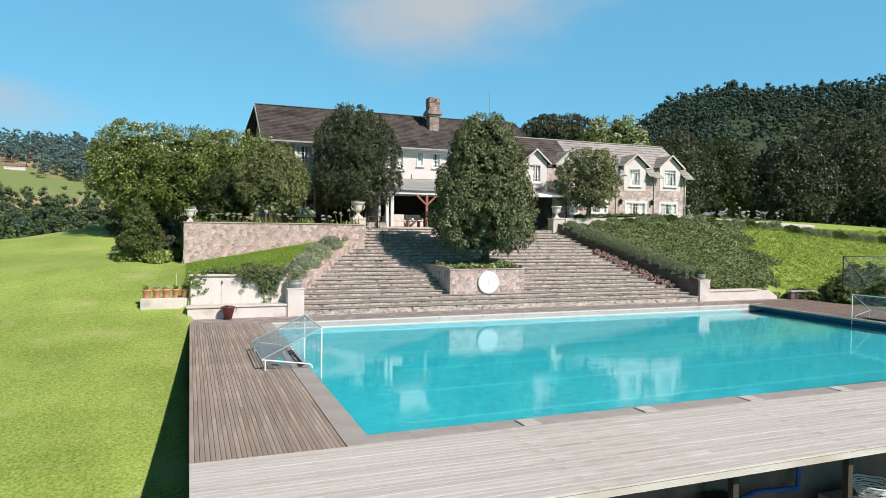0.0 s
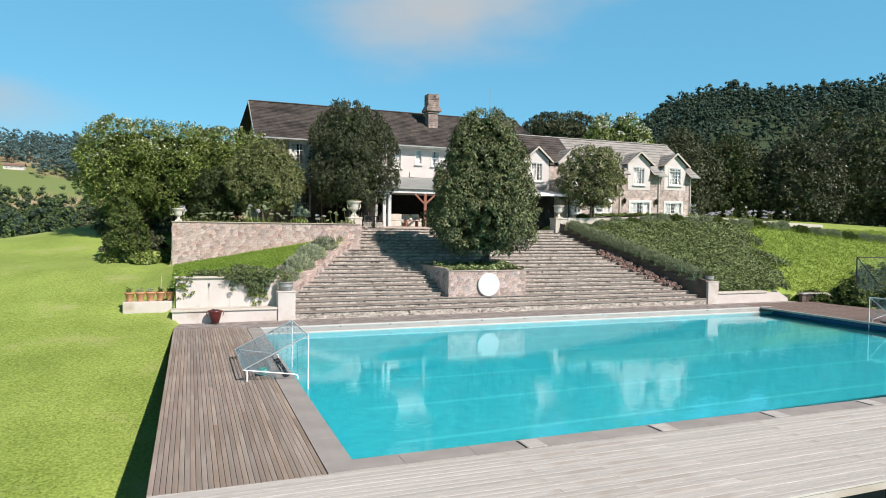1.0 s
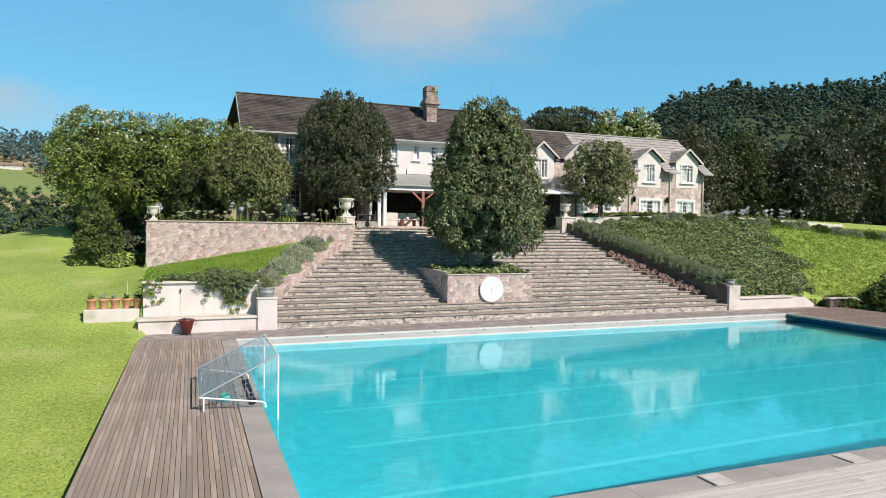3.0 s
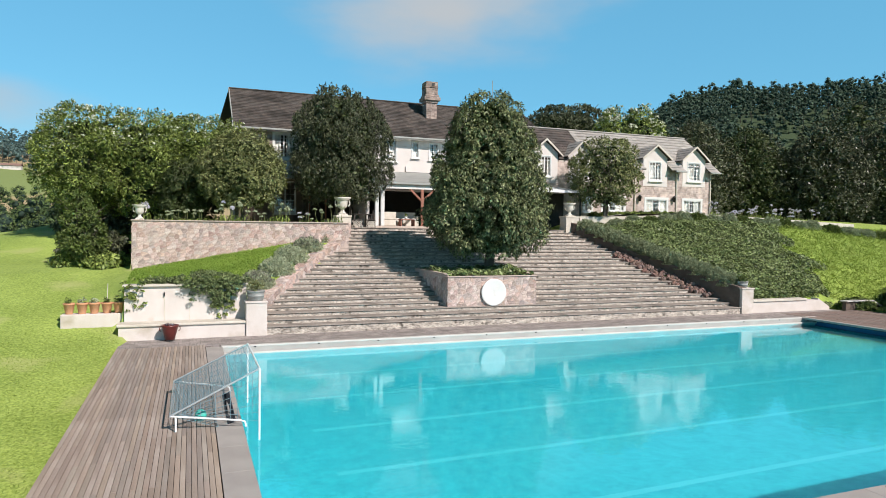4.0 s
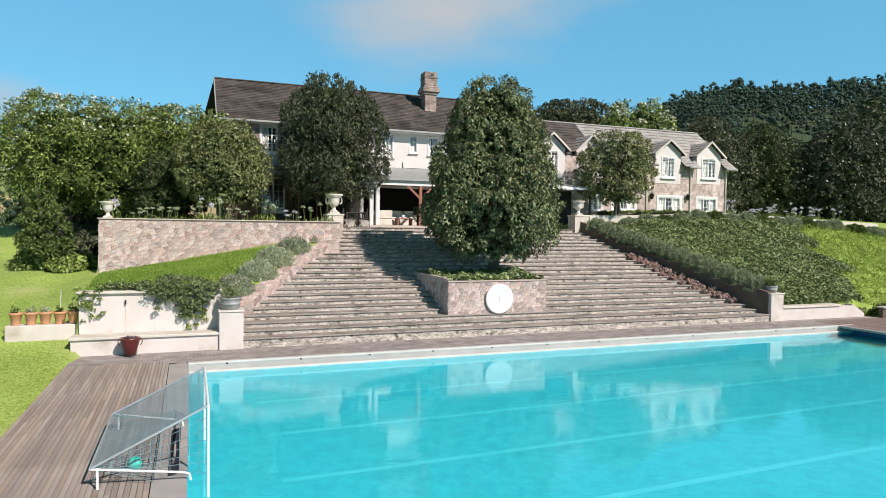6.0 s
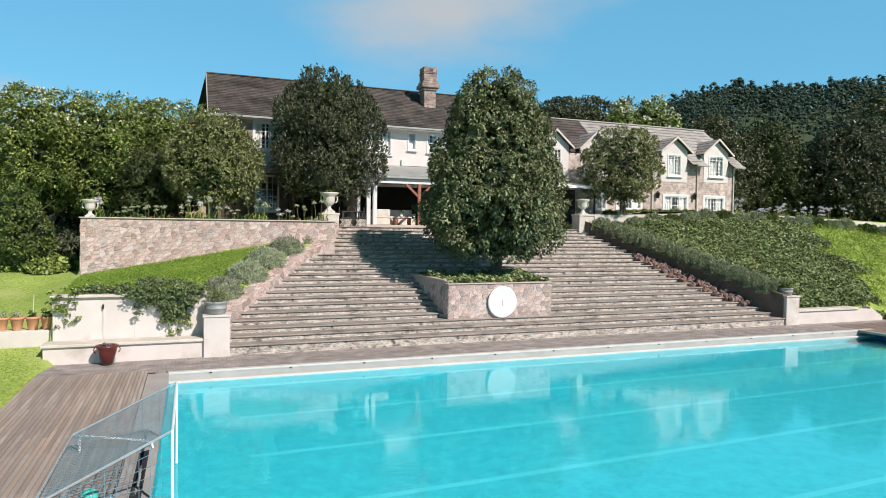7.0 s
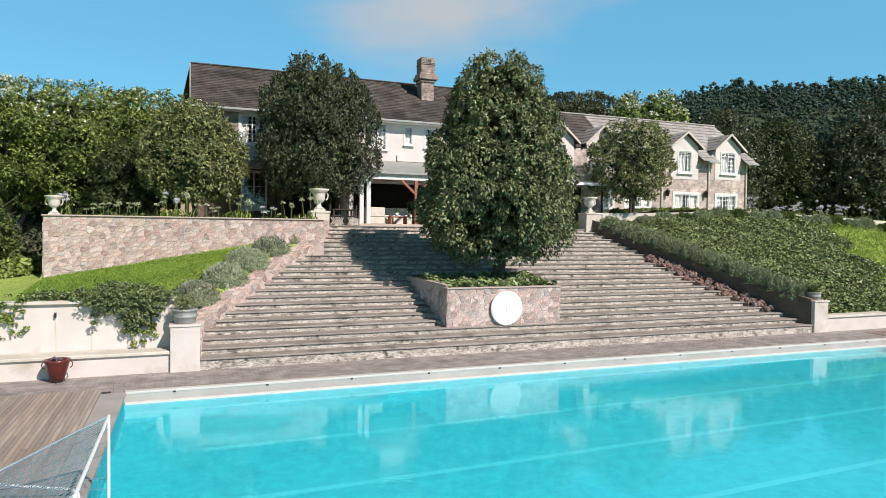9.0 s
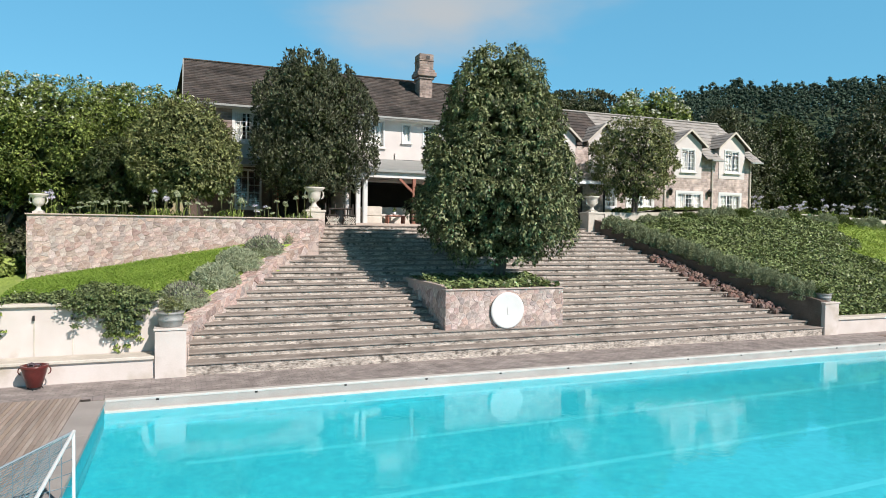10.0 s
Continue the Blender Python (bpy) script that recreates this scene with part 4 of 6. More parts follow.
def roof_slope(name, parent, a, b, c, d, course, material, thick=0.035, label=""):
    """A tiled slope: eave from a to b, ridge from d to c; each course of tiles overlaps the one below and is split into tiles."""
    a, b, c, d = (Vector(v) for v in (a, b, c, d))
    n = max(2, round((d - a).length / course))
    up = ((b - a).cross(d - a)).normalized()
    vs, fs = [], []
    rnd = random.Random(n)
    for k in range(n):
        l0, r0 = a.lerp(d, k / n), b.lerp(c, k / n)
        l1, r1 = a.lerp(d, min(1, (k + 1.12) / n)), b.lerp(c, min(1, (k + 1.12) / n))
        m = max(1, round((r0 - l0).length / (course * 1.1)))
        off = 0.5 * (k % 2)
        cuts = [0.0] + [min(1, max(0, (i + off) / m)) for i in range(1, m + 1)]
        cuts = sorted(set(cuts + [1.0]))
        for s, e in zip(cuts, cuts[1:]):
            e2 = s + (e - s) * 0.985
            lift = up * (thick + rnd.uniform(-0.004, 0.006))
            i = len(vs)
            vs += [l0.lerp(r0, s), l0.lerp(r0, e2), l0.lerp(r0, s) + lift, l0.lerp(r0, e2) + lift, l1.lerp(r1, e2) + up * 0.006, l1.lerp(r1, s) + up * 0.006]
            fs += [(i, i + 1, i + 3, i + 2), (i + 2, i + 3, i + 4, i + 5), (i, i + 2, i + 5), (i + 1, i + 4, i + 3)]
    ob = raw(name, vs, fs, material, parent, label)
    i0 = [v - up * 0.06 for v in (a, b, c, d)]
    raw("roof_boarding", [v - up * 0.002 for v in (a, b, c, d)] + i0, [(0, 1, 2, 3), (7, 6, 5, 4), (0, 4, 5, 1), (1, 5, 6, 2), (2, 6, 7, 3), (3, 7, 4, 0)], M["dark_timber"], parent)
    return ob


def slab_quad(name, parent, pts, thick, material, label=""):
    """A flat board or plate on four corners, with thickness below it."""
    p = [Vector(v) for v in pts]
    up = ((p[1] - p[0]).cross(p[3] - p[0])).normalized() * thick
    return raw(name, p + [v - up for v in p], [(0, 1, 2, 3), (7, 6, 5, 4), (0, 4, 5, 1), (1, 5, 6, 2), (2, 6, 7, 3), (3, 7, 4, 0)], material, parent, label)


def build_main_house():
    h = thing("main_house", "two-storey house in white render and stone under a dark tiled roof", "house")
    X0, X1, Y, YB, ZE, ZR, YR = 1.75, 22.6, 44.0, 53.0, 9.72, 12.86, 48.5
    holes = [(3.80, 8.06, 4.92, 9.46), (3.85, 4.7, 5.05, 6.6), (10.55, 8.17, 11.47, 9.51), (12.55, 8.48, 12.99, 9.46), (13.75, 8.40, 14.35, 9.45), (9.7, 3.97, 16.2, 6.25)]
    part("wall", pierced(bmesh.new(), 3.68, X1, Y, Y + 0.35, 3.8, ZE, holes), M["white"], h, "white rendered upper wall")
    part("wall", boxes((X0, Y + 0.003, 3.8, 3.68, Y + 0.35, ZE)), M["rough_stone"], h, "brown and pink stone corner wall")
    for x in (X0, X1 - 0.35):
        part("gable_wall", prism([(x, Y + 0.36), (x + 0.35, Y + 0.36), (x + 0.35, YR), (x, YR)], 3.8, lambda a, b: ZE + (ZR - ZE) * (b - 43.5) / (YR - 43.5) - 0.12), M["rough_stone"], h)
        part("gable_wall", prism([(x, YR), (x + 0.35, YR), (x + 0.35, YB), (x, YB)], 3.8, lambda a, b: ZR - (ZR - ZE) * (b - YR) / (YB + 0.5 - YR) - 0.12), M["rough_stone"], h)
    part("wall", boxes((X0, YB - 0.35, 3.8, X1, YB, ZE)), M["rough_stone"], h)
    ra, rb = X0 - 0.35, X1 + 0.3
    roof_slope("roof", h, (ra, 43.45, ZE), (rb, 43.45, ZE), (rb, YR, ZR), (ra, YR, ZR), 0.25, M["main_tile"], 0.03, "dark brown mossy tiles with pale edges")
    roof_slope("roof", h, (rb, YB + 0.55, ZE), (ra - 0.9, YB + 0.55, ZE), (ra, YR, ZR), (rb, YR, ZR), 0.25, M["main_tile"])
    part("ridge", boxes((ra, YR - 0.12, ZR - 0.02, rb, YR + 0.12, ZR + 0.07), bevel=0.03), M["main_tile"], h)
    part("gutter", boxes((ra, 43.36, ZE - 0.13, rb, 43.47, ZE - 0.01), bevel=0.02), M["lead"], h, "pale grey gutter")
    part("soffit", boxes((ra, 43.47, ZE - 0.14, rb, 44.0, ZE - 0.10)), M["trim"], h)
    slab_quad("barge_board", h, ((ra - 0.04, 43.4, ZE - 0.02), (ra + 0.02, 43.4, ZE - 0.02), (ra + 0.02, YR, ZR + 0.05), (ra - 0.04, YR, ZR + 0.05)), 0.16, M["lead"])
    window(h, 3.80, Y, 8.06, 1.12, 1.40, 4, 6, open_out=1)
    window(h, 10.55, Y, 8.17, 0.92, 1.34, 4, 6, surround=0.07, drapes=((0.0, 0.4), (0.6, 1.0)))
    window(h, 12.55, Y, 8.48, 0.44, 0.98, 1, 1, surround=0.05, drapes=((0.0, 1.0),))
    window(h, 13.75, Y, 8.40, 0.60, 1.05, 2, 4, surround=0.05)
    window(h, 3.85, Y, 4.7, 1.2, 1.9, 4, 5, surround=0.05, drapes=())
    # the porch, which runs along the front
    PY = 39.5
    slab_quad("porch_roof", h, ((8.5, PY - 0.1, 6.52), (16.4, PY - 0.1, 6.52), (16.4, 44.0, 7.50), (8.5, 44.0, 7.50)), 0.07, M["lead"], "grey sheet porch roof")
    slab_quad("veranda_roof", h, ((1.9, 42.7, 6.75), (8.5, 42.7, 6.75), (8.5, 44.0, 7.2), (1.9, 44.0, 7.2)), 0.07, M["lead"])
    part("porch_gutter", boxes((8.5, PY - 0.22, 6.36, 16.4, PY - 0.11, 6.48), bevel=0.02), M["lead"], h)
    part("porch_beam", boxes((8.5, PY - 0.05, 6.12, 16.4, PY + 0.12, 6.42)), M["trim"], h, "white painted beam")
    part("porch_ceiling", boxes((8.5, PY + 0.12, 6.36, 16.4, 44.0, 6.40)), M["trim"], h)
    part("porch_floor", boxes((2.0, PY - 0.35, 3.75, 16.6, 44.0, 3.97), bevel=0.015), M["floor"], h)
    for x in (8.98, 9.32):
        c = part("column", boxes((x - 0.10, PY - 0.08, 3.97, x + 0.10, PY + 0.12, 6.12), bevel=0.012), M["trim"], h, "white square column")
        part("capital", boxes((x - 0.15, PY - 0.13, 6.0, x + 0.15, PY + 0.17, 6.119), bevel=0.015), M["trim"], c)
    part("post", boxes((11.64, PY - 0.06, 3.97, 11.80, PY + 0.10, 6.12)), M["red_wood"], h, "red-brown timber post")
    for sgn in (-1, 1):
        bm = bmesh.new()
        turn = Matrix.Translation((11.72 + sgn * 0.38, PY + 0.02, 5.78)) @ pose(0, 0, 0, 0, sgn * 47, 0)
        box(bm, -0.055, -0.06, -0.48, 0.055, 0.06, 0.48, turn=turn)
        part("brace", bm, M["red_wood"], h)
    # the room behind the porch, its dimness put into near-black surfaces
    part("back_wall", boxes((9.5, 48.0, 3.9, 16.4, 48.1, 6.5), (9.4, 44.36, 3.9, 9.5, 48.0, 6.5), (16.4, 44.36, 3.9, 16.5, 48.0, 6.5), (9.5, 44.36, 3.87, 16.4, 48.0, 3.96), (9.5, 44.36, 6.4, 16.4, 48.0, 6.5)), M["dark"], h, "room behind the porch, painted near-black as shade")
    part("porch_side", boxes((8.45, 39.7, 3.97, 8.6, 43.9, 6.36)), M["white"], h)
    part("parapet", boxes((12.1, Y - 0.12, 7.5, 14.3, Y - 0.002, 7.85)), M["white"], h)
    for x in (2.1, 5.4, 8.3):
        part("post", boxes((x - 0.07, 42.72, 3.97, x + 0.07, 42.86, 6.72)), M["dark_timber"], h)
    # Thin brown sheet over the render, dark to paint the veranda's shade.
    part("veranda_wall", pierced(bmesh.new(), 1.78, 8.4, 43.955, 43.997, 3.97, 6.74, [(3.79, 4.64, 5.11, 6.66), (5.83, 3.97, 7.97, 6.22)]), M["brown_wall"], h, "brown wall under the veranda, shade painted dark")
    # The door panel is near-black, standing in for unlit space behind it.
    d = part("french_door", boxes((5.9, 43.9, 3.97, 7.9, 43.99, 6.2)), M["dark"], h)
    part("door_frame", boxes((5.85, 43.84, 3.97, 5.95, 43.9, 6.2), (6.85, 43.84, 3.97, 6.95, 43.9, 6.2), (7.85, 43.84, 3.97, 7.95, 43.9, 6.2), (5.95, 43.84, 6.1, 7.85, 43.9, 6.2)), M["red_wood"], d)
    # chimney
    c = part("chimney", boxes((14.29, 46.25, 11.3, 15.09, 47.05, 12.56), bevel=0.03), M["rough_stone"], h, "stepped pinkish stone chimney")
    for grow, za, zb in ((0.07, 12.56, 12.72), (0.19, 12.72, 12.98), (0.11, 12.98, 13.14), (0.04, 13.14, 13.62), (0.07, 13.62, 13.70), (0.04, 13.70, 14.05)):
        part("course", boxes((14.29 - grow, 46.25 - grow, za, 15.09 + grow, 47.05 + grow, zb), bevel=0.03), M["rough_stone"], c)
    # A black block on the solid stone paints the dark of the opening.
    part("flue", boxes((14.68, 46.195, 13.78, 14.88, 46.26, 13.95)), M["iron"], c)


build_main_house()


def dormer(parent, xc, y, half, z_sill, z_eave, z_apex, depth, tile, wide=1.0):
    """A gabled wall dormer in white render with its own small roof."""
    bm = pierced(bmesh.new(), xc - half, xc + half, y - 0.03, y + 0.2, z_sill - 0.45, z_eave, [(xc - wide / 2, z_sill, xc + wide / 2, z_sill + 1.30)])
    box(bm, xc - half, y + 0.2, z_sill - 0.45, xc - half + 0.15, y + depth, z_eave)
    box(bm, xc + half - 0.15, y + 0.2, z_sill - 0.45, xc + half, y + depth, z_eave)
    d = part("dormer", bm, M["white"], parent, "white gabled dormer")
    bm = bmesh.new()
    f = [bm.verts.new(v) for v in ((xc - half, y - 0.03, z_eave), (xc + half, y - 0.03, z_eave), (xc, y - 0.03, z_apex - 0.12))]
    g = [bm.verts.new(v) for v in ((xc - half, y + depth, z_eave), (xc + half, y + depth, z_eave), (xc, y + depth, z_apex - 0.12))]
    bm.faces.new(f)
    bm.faces.new(g[::-1])
    for i in range(3):
        bm.faces.new((f[i], g[i], g[(i + 1) % 3], f[(i + 1) % 3]))
    part("gable", bm, M["white"], d)
    o = half + 0.26
    drop = (z_apex - z_eave) * 0.26 / half
    for s in (-1, 1):
        e0, e1 = Vector((xc + s * o, y - 0.3, z_eave - drop)), Vector((xc + s * o, y + depth, z_eave - drop))
        r0, r1 = Vector((xc, y - 0.3, z_apex)), Vector((xc, y + depth, z_apex))
        if s < 0:
            roof_slope("dormer_roof", d, e1, e0, r0, r1, 0.34, tile, 0.03)
        else:
            roof_slope("dormer_roof", d, e0, e1, r1, r0, 0.34, tile, 0.03)
        slab_quad("barge_board", d, ((xc + s * o, y - 0.34, z_eave - drop - 0.10), (xc, y - 0.34, z_apex - 0.10), (xc, y - 0.34, z_apex + 0.04), (xc + s * o, y - 0.34, z_eave - drop + 0.04)), -0.05 * s, M["cap"])
    window(d, xc - wide / 2, y - 0.03, z_sill, wide, 1.30, 4, 5, surround=0.08, drapes=((0.0, 0.62), (0.78, 1.0)))
    return d


def build_wing():
    h = thing("house_wing", "lower stone wing with gabled white dormers and grey tiles", "house")
    X0, X1, Y, YB, ZE, YR, ZR = 20.2, 35.45, 42.0, 48.2, 8.25, 45.1, 11.2
    low = [(29.62, 5.26, 31.42, 6.16), (32.98, 5.26, 34.56, 6.16), (25.95, 5.26, 27.70, 6.16), (24.35, 5.2, 25.05, 6.1)]
    up = [(xc - w / 2, z, xc + w / 2, ZE + 0.5) for xc, z, w in ((30.35, 7.5, 0.98), (33.85, 7.57, 1.12), (21.25, 7.45, 0.9), (24.15, 7.45, 0.9))]
    part("wall", pierced(bmesh.new(), X0, X1, Y, Y + 0.35, 3.7, ZE + 0.35, low + up), M["wing_stone"], h, "dressed pink stone wall")
    part("wall", boxes((X0, YB - 0.35, 3.7, X1, YB, ZE)), M["wing_stone"], h)
    part("gable_wall", prism([(X1 - 0.35, Y + 0.36), (X1, Y + 0.36), (X1, YR), (X1 - 0.35, YR)], 3.7, lambda a, b: ZE + (ZR - ZE) * (b - 41.5) / (YR - 41.5) - 0.12), M["wing_stone"], h)
    part("gable_wall", prism([(X1 - 0.35, YR), (X1, YR), (X1, YB - 0.36), (X1 - 0.35, YB - 0.36)], 3.7, lambda a, b: ZR - (ZR - ZE) * (b - YR) / (YB + 0.5 - YR) - 0.12), M["wing_stone"], h)
    xm, rb = 24.9, X1 + 0.45
    roof_slope("roof", h, (20.0, 42.02, 8.65), (xm, 42.02, 8.65), (xm, YR, ZR), (20.0, YR, ZR), 0.34, M["dark_tile"], 0.035, "dark weathered tiles")
    roof_slope("roof", h, (xm, 42.02, 8.65), (rb, 42.02, 8.65), (rb - 0.35, YR, ZR), (xm, YR, ZR), 0.40, M["wing_tile"], 0.045, "pale grey flat tiles")
    roof_slope("roof", h, (rb, YB + 0.5, ZE), (20.0, YB + 0.5, ZE), (20.0, YR, ZR), (rb, YR, ZR), 0.40, M["wing_tile"], 0.045)
    for a, b in ((25.25, 29.2), (31.45, 32.7), (34.95, rb)):
        roof_slope("eave_roof", h, (a, 41.5, ZE), (b, 41.5, ZE), (b, 42.1, 8.74), (a, 42.1, 8.74), 0.32, M["wing_tile"], 0.045, "grey tiled eave between the dormers")
    part("ridge", boxes((20.0, YR - 0.12, ZR - 0.02, rb - 0.3, YR + 0.12, ZR + 0.08), bevel=0.03), M["wing_tile"], h)
    for a, b in ((31.75, 32.75), (34.95, rb), (24.9, 28.7)):
        part("gutter", boxes((a, 41.36, ZE - 0.1, b, 41.48, ZE + 0.02), bevel=0.02), M["lead"], h)
    dormer(h, 30.35, Y, 1.05, 7.55, 9.25, 10.05, 3.0, M["wing_tile"], 0.98)
    dormer(h, 33.85, Y, 1.05, 7.62, 9.25, 10.10, 3.0, M["wing_tile"], 1.12)
    dormer(h, 21.25, Y, 1.0, 7.5, 9.1, 9.95, 3.0, M["dark_tile"], 0.9)
    dormer(h, 24.15, Y, 1.0, 7.5, 9.1, 10.0, 3.0, M["wing_tile"], 0.9)
    for x, w in ((29.62, 1.80), (32.98, 1.58), (25.95, 1.75)):
        window(h, x, Y, 5.26, w, 0.90, 6, 3, surround=0.16)
    window(h, 24.35, Y, 5.2, 0.7, 0.9, 3, 3, surround=0.1)
    for x in (28.58, 32.25, 35.38):
        bm = bmesh.new()
        bar(bm, (x, Y - 0.07, 5.0), (x, Y - 0.07, 8.15), 0.05, 10)
        bar(bm, (x, Y - 0.07, 8.14), (x, Y - 0.5, 8.22), 0.05, 10)
        part("downpipe", bm, M["cap"], h, "pale downpipe")
    for x in (28.95, 31.98):
        lamp = thing("wall_lantern", "black iron wall lantern on the stone wall", "wall lamp", "lanterns on the wing")
        bm = lathe([(0.03, 5.98), (0.10, 6.02), (0.13, 6.30), (0.15, 6.31), (0.02, 6.46)], 8)
        bmesh.ops.translate(bm, vec=(x, Y - 0.16, 0), verts=bm.verts)
        part("lantern", bm, M["iron"], lamp)
        part("bracket", boxes((x - 0.02, Y - 0.15, 6.2, x + 0.02, Y, 6.24)), M["iron"], lamp)
    # entrance canopy and the dark passage below it
    c = thing("entrance_canopy", "white canvas canopy over the dark side entrance", "canopy")
    slab_quad("cover", c, ((17.6, 38.9, 6.42), (22.4, 38.9, 6.32), (22.4, 41.9, 6.75), (17.6, 41.9, 6.85)), 0.04, M["canvas"])
    for x in (17.75, 22.2):
        part("leg", boxes((x - 0.04, 39.0, 3.7, x + 0.04, 39.08, 6.3)), M["iron"], c)
    part("valance", boxes((17.6, 38.88, 6.2, 22.4, 38.9, 6.33)), M["canvas"], c)
    # A near-black slab paints the darkness of the passage.
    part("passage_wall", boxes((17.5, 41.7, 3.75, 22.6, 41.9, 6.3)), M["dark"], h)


build_wing()


# ---------- plants ----------
def leaf_mesh(name, pos, nor, size, aspect, material, parent=None, label="", seed=0, droop=0.0, axis=None):
    """Many small pointed leaves, one folded quad each, as one mesh."""
    rng = np.random.default_rng(seed)
    n = len(pos)
    nor = nor / np.maximum(np.linalg.norm(nor, axis=1, keepdims=True), 1e-6)
    t = np.cross(nor, rng.normal(size=(n, 3)))
    t /= np.maximum(np.linalg.norm(t, axis=1, keepdims=True), 1e-6)
    if axis is not None:
        t = axis / np.maximum(np.linalg.norm(axis, axis=1, keepdims=True), 1e-6)
        nor = nor - t * np.sum(nor * t, 1, keepdims=True)
        nor /= np.maximum(np.linalg.norm(nor, axis=1, keepdims=True), 1e-6)
    if droop:
        t = t * 0.7 + np.array([0, 0, -droop]) + nor * 0.3
        t /= np.linalg.norm(t, axis=1, keepdims=True)
        nor = nor - t * np.sum(nor * t, 1, keepdims=True)
        nor /= np.maximum(np.linalg.norm(nor, axis=1, keepdims=True), 1e-6)
    b = np.cross(nor, t)
    s = (size * rng.uniform(0.65, 1.35, n))[:, None]
    v = np.empty((n, 4, 3))
    v[:, 0], v[:, 2] = pos - t * s * 0.5, pos + t * s * 0.5 - nor * s * 0.12
    v[:, 1], v[:, 3] = pos + b * s * aspect * 0.5 + nor * s * 0.06, pos - b * s * aspect * 0.5 + nor * s * 0.06
    me = bpy.data.meshes.new(name)
    me.vertices.add(4 * n)
    me.vertices.foreach_set("co", v.reshape(-1).astype(np.float32))
    me.loops.add(4 * n)
    me.loops.foreach_set("vertex_index", np.arange(4 * n, dtype=np.int32))
    me.polygons.add(n)
    me.polygons.foreach_set("loop_start", np.arange(0, 4 * n, 4, dtype=np.int32))
    me.polygons.foreach_set("loop_total", np.full(n, 4, dtype=np.int32))
    me.update(calc_edges=True)
    me.materials.append(material)
    ob = new(name, me)
    if parent:
        ob.parent = parent
    return tagged(ob, label)


def sphere_dirs(rng, n):
    d = rng.normal(size=(n, 3))
    return d / np.linalg.norm(d, axis=1, keepdims=True)


def clumped(rng, centres, radii, per, up=0.35, loose=0.6, tall=1.0):
    """Leaf places and directions round clump centres."""
    k = len(centres)
    c, r = np.repeat(centres, per, 0), np.repeat(radii, per)[:, None]
    d = sphere_dirs(rng, k * per)
    d[:, 2] = np.where(d[:, 2] < -0.25, -0.6 * d[:, 2], d[:, 2])
    pos = c + d * r * rng.uniform(0.55, 1.08, (k * per, 1)) * np.array([1.0, 1.0, tall])
    nor = d + loose * rng.normal(size=d.shape) + np.array([0, 0, up])
    return pos, nor


def envelope(rng, n, profile, lumps=0.16, hollow=0.62):
    """Clump centres near the surface of a crown whose radius changes with height."""
    z0, z1 = profile[0][0], profile[-1][0]
    zs = np.linspace(z0, z1, 60)
    rs = np.array([line(z, profile) for z in zs])
    w = rs + 0.15
    z = rng.choice(zs, n, p=w / w.sum()) + rng.uniform(-0.5, 0.5, n) * (zs[1] - zs[0])
    a = rng.uniform(0, 2 * math.pi, n)
    r = np.interp(z, zs, rs)
    ph = rng.uniform(0, 6.28, 4)
    r = r * (1 + lumps * np.sin(3 * a + 1.3 * z + ph[0]) * np.sin(2.1 * z + ph[1]) + 0.5 * lumps * np.sin(7 * a + ph[2] + 2 * z))
    q = np.where(rng.uniform(size=n) < 0.72, rng.uniform(0.82, 1.0, n), rng.uniform(0.2, 0.85, n) ** 0.7 * hollow + 0.15)
    return np.stack([r * q * np.cos(a), r * q * np.sin(a), z], 1)


def trunk_mesh(parent, base, top, r0, limbs, spread, seed, stems=1, name="trunk"):
    """A tapered, slightly bent trunk with limbs that reach into the crown."""
    rnd = random.Random(seed)
    bm = bmesh.new()

    def limb(a, b, ra, rb, bends=4):
        pts = [Vector(a).lerp(Vector(b), k / bends) for k in range(bends + 1)]
        for p in pts[1:-1]:
            p += Vector((rnd.uniform(-1, 1), rnd.uniform(-1, 1), 0)) * (Vector(b) - Vector(a)).length * 0.04
        for k in range(bends):
            bar(bm, pts[k], pts[k + 1], ra + (rb - ra) * k / bends, 8, ra + (rb - ra) * (k + 1) / bends)
        return pts

    b = Vector(base)
    for s in range(stems):
        off = Vector((rnd.uniform(-1, 1), rnd.uniform(-1, 1), 0)) * (0.25 * (stems > 1))
        tip = Vector((b.x, b.y, top)) + Vector((rnd.uniform(-1, 1), rnd.uniform(-1, 1), 0)) * spread * (0.45 if stems > 1 else 0.12)
        pts = limb(b + off * 0.5, tip, r0, r0 * 0.3, 6)
        for k in range(limbs):
            p = pts[2 + k % 4]
            a = rnd.uniform(0, 6.28)
            reach = spread * rnd.uniform(0.5, 0.85)
            limb(p, p + Vector((math.cos(a) * reach, math.sin(a) * reach, reach * rnd.uniform(0.5, 1.1))), r0 * 0.38, r0 * 0.1, 3)
    return part(name, bm, M["bark"], parent)


def spread_out(rng, pts, n):
    """The n of many points that lie farthest from one another."""
    near = np.full(len(pts), 1e9)
    chosen = [0]
    for _ in range(n - 1):
        near = np.minimum(near, np.sum((pts - pts[chosen[-1]]) ** 2, 1))
        chosen.append(int(np.argmax(near * rng.uniform(0.7, 1.0, len(pts)))))
    return pts[chosen]


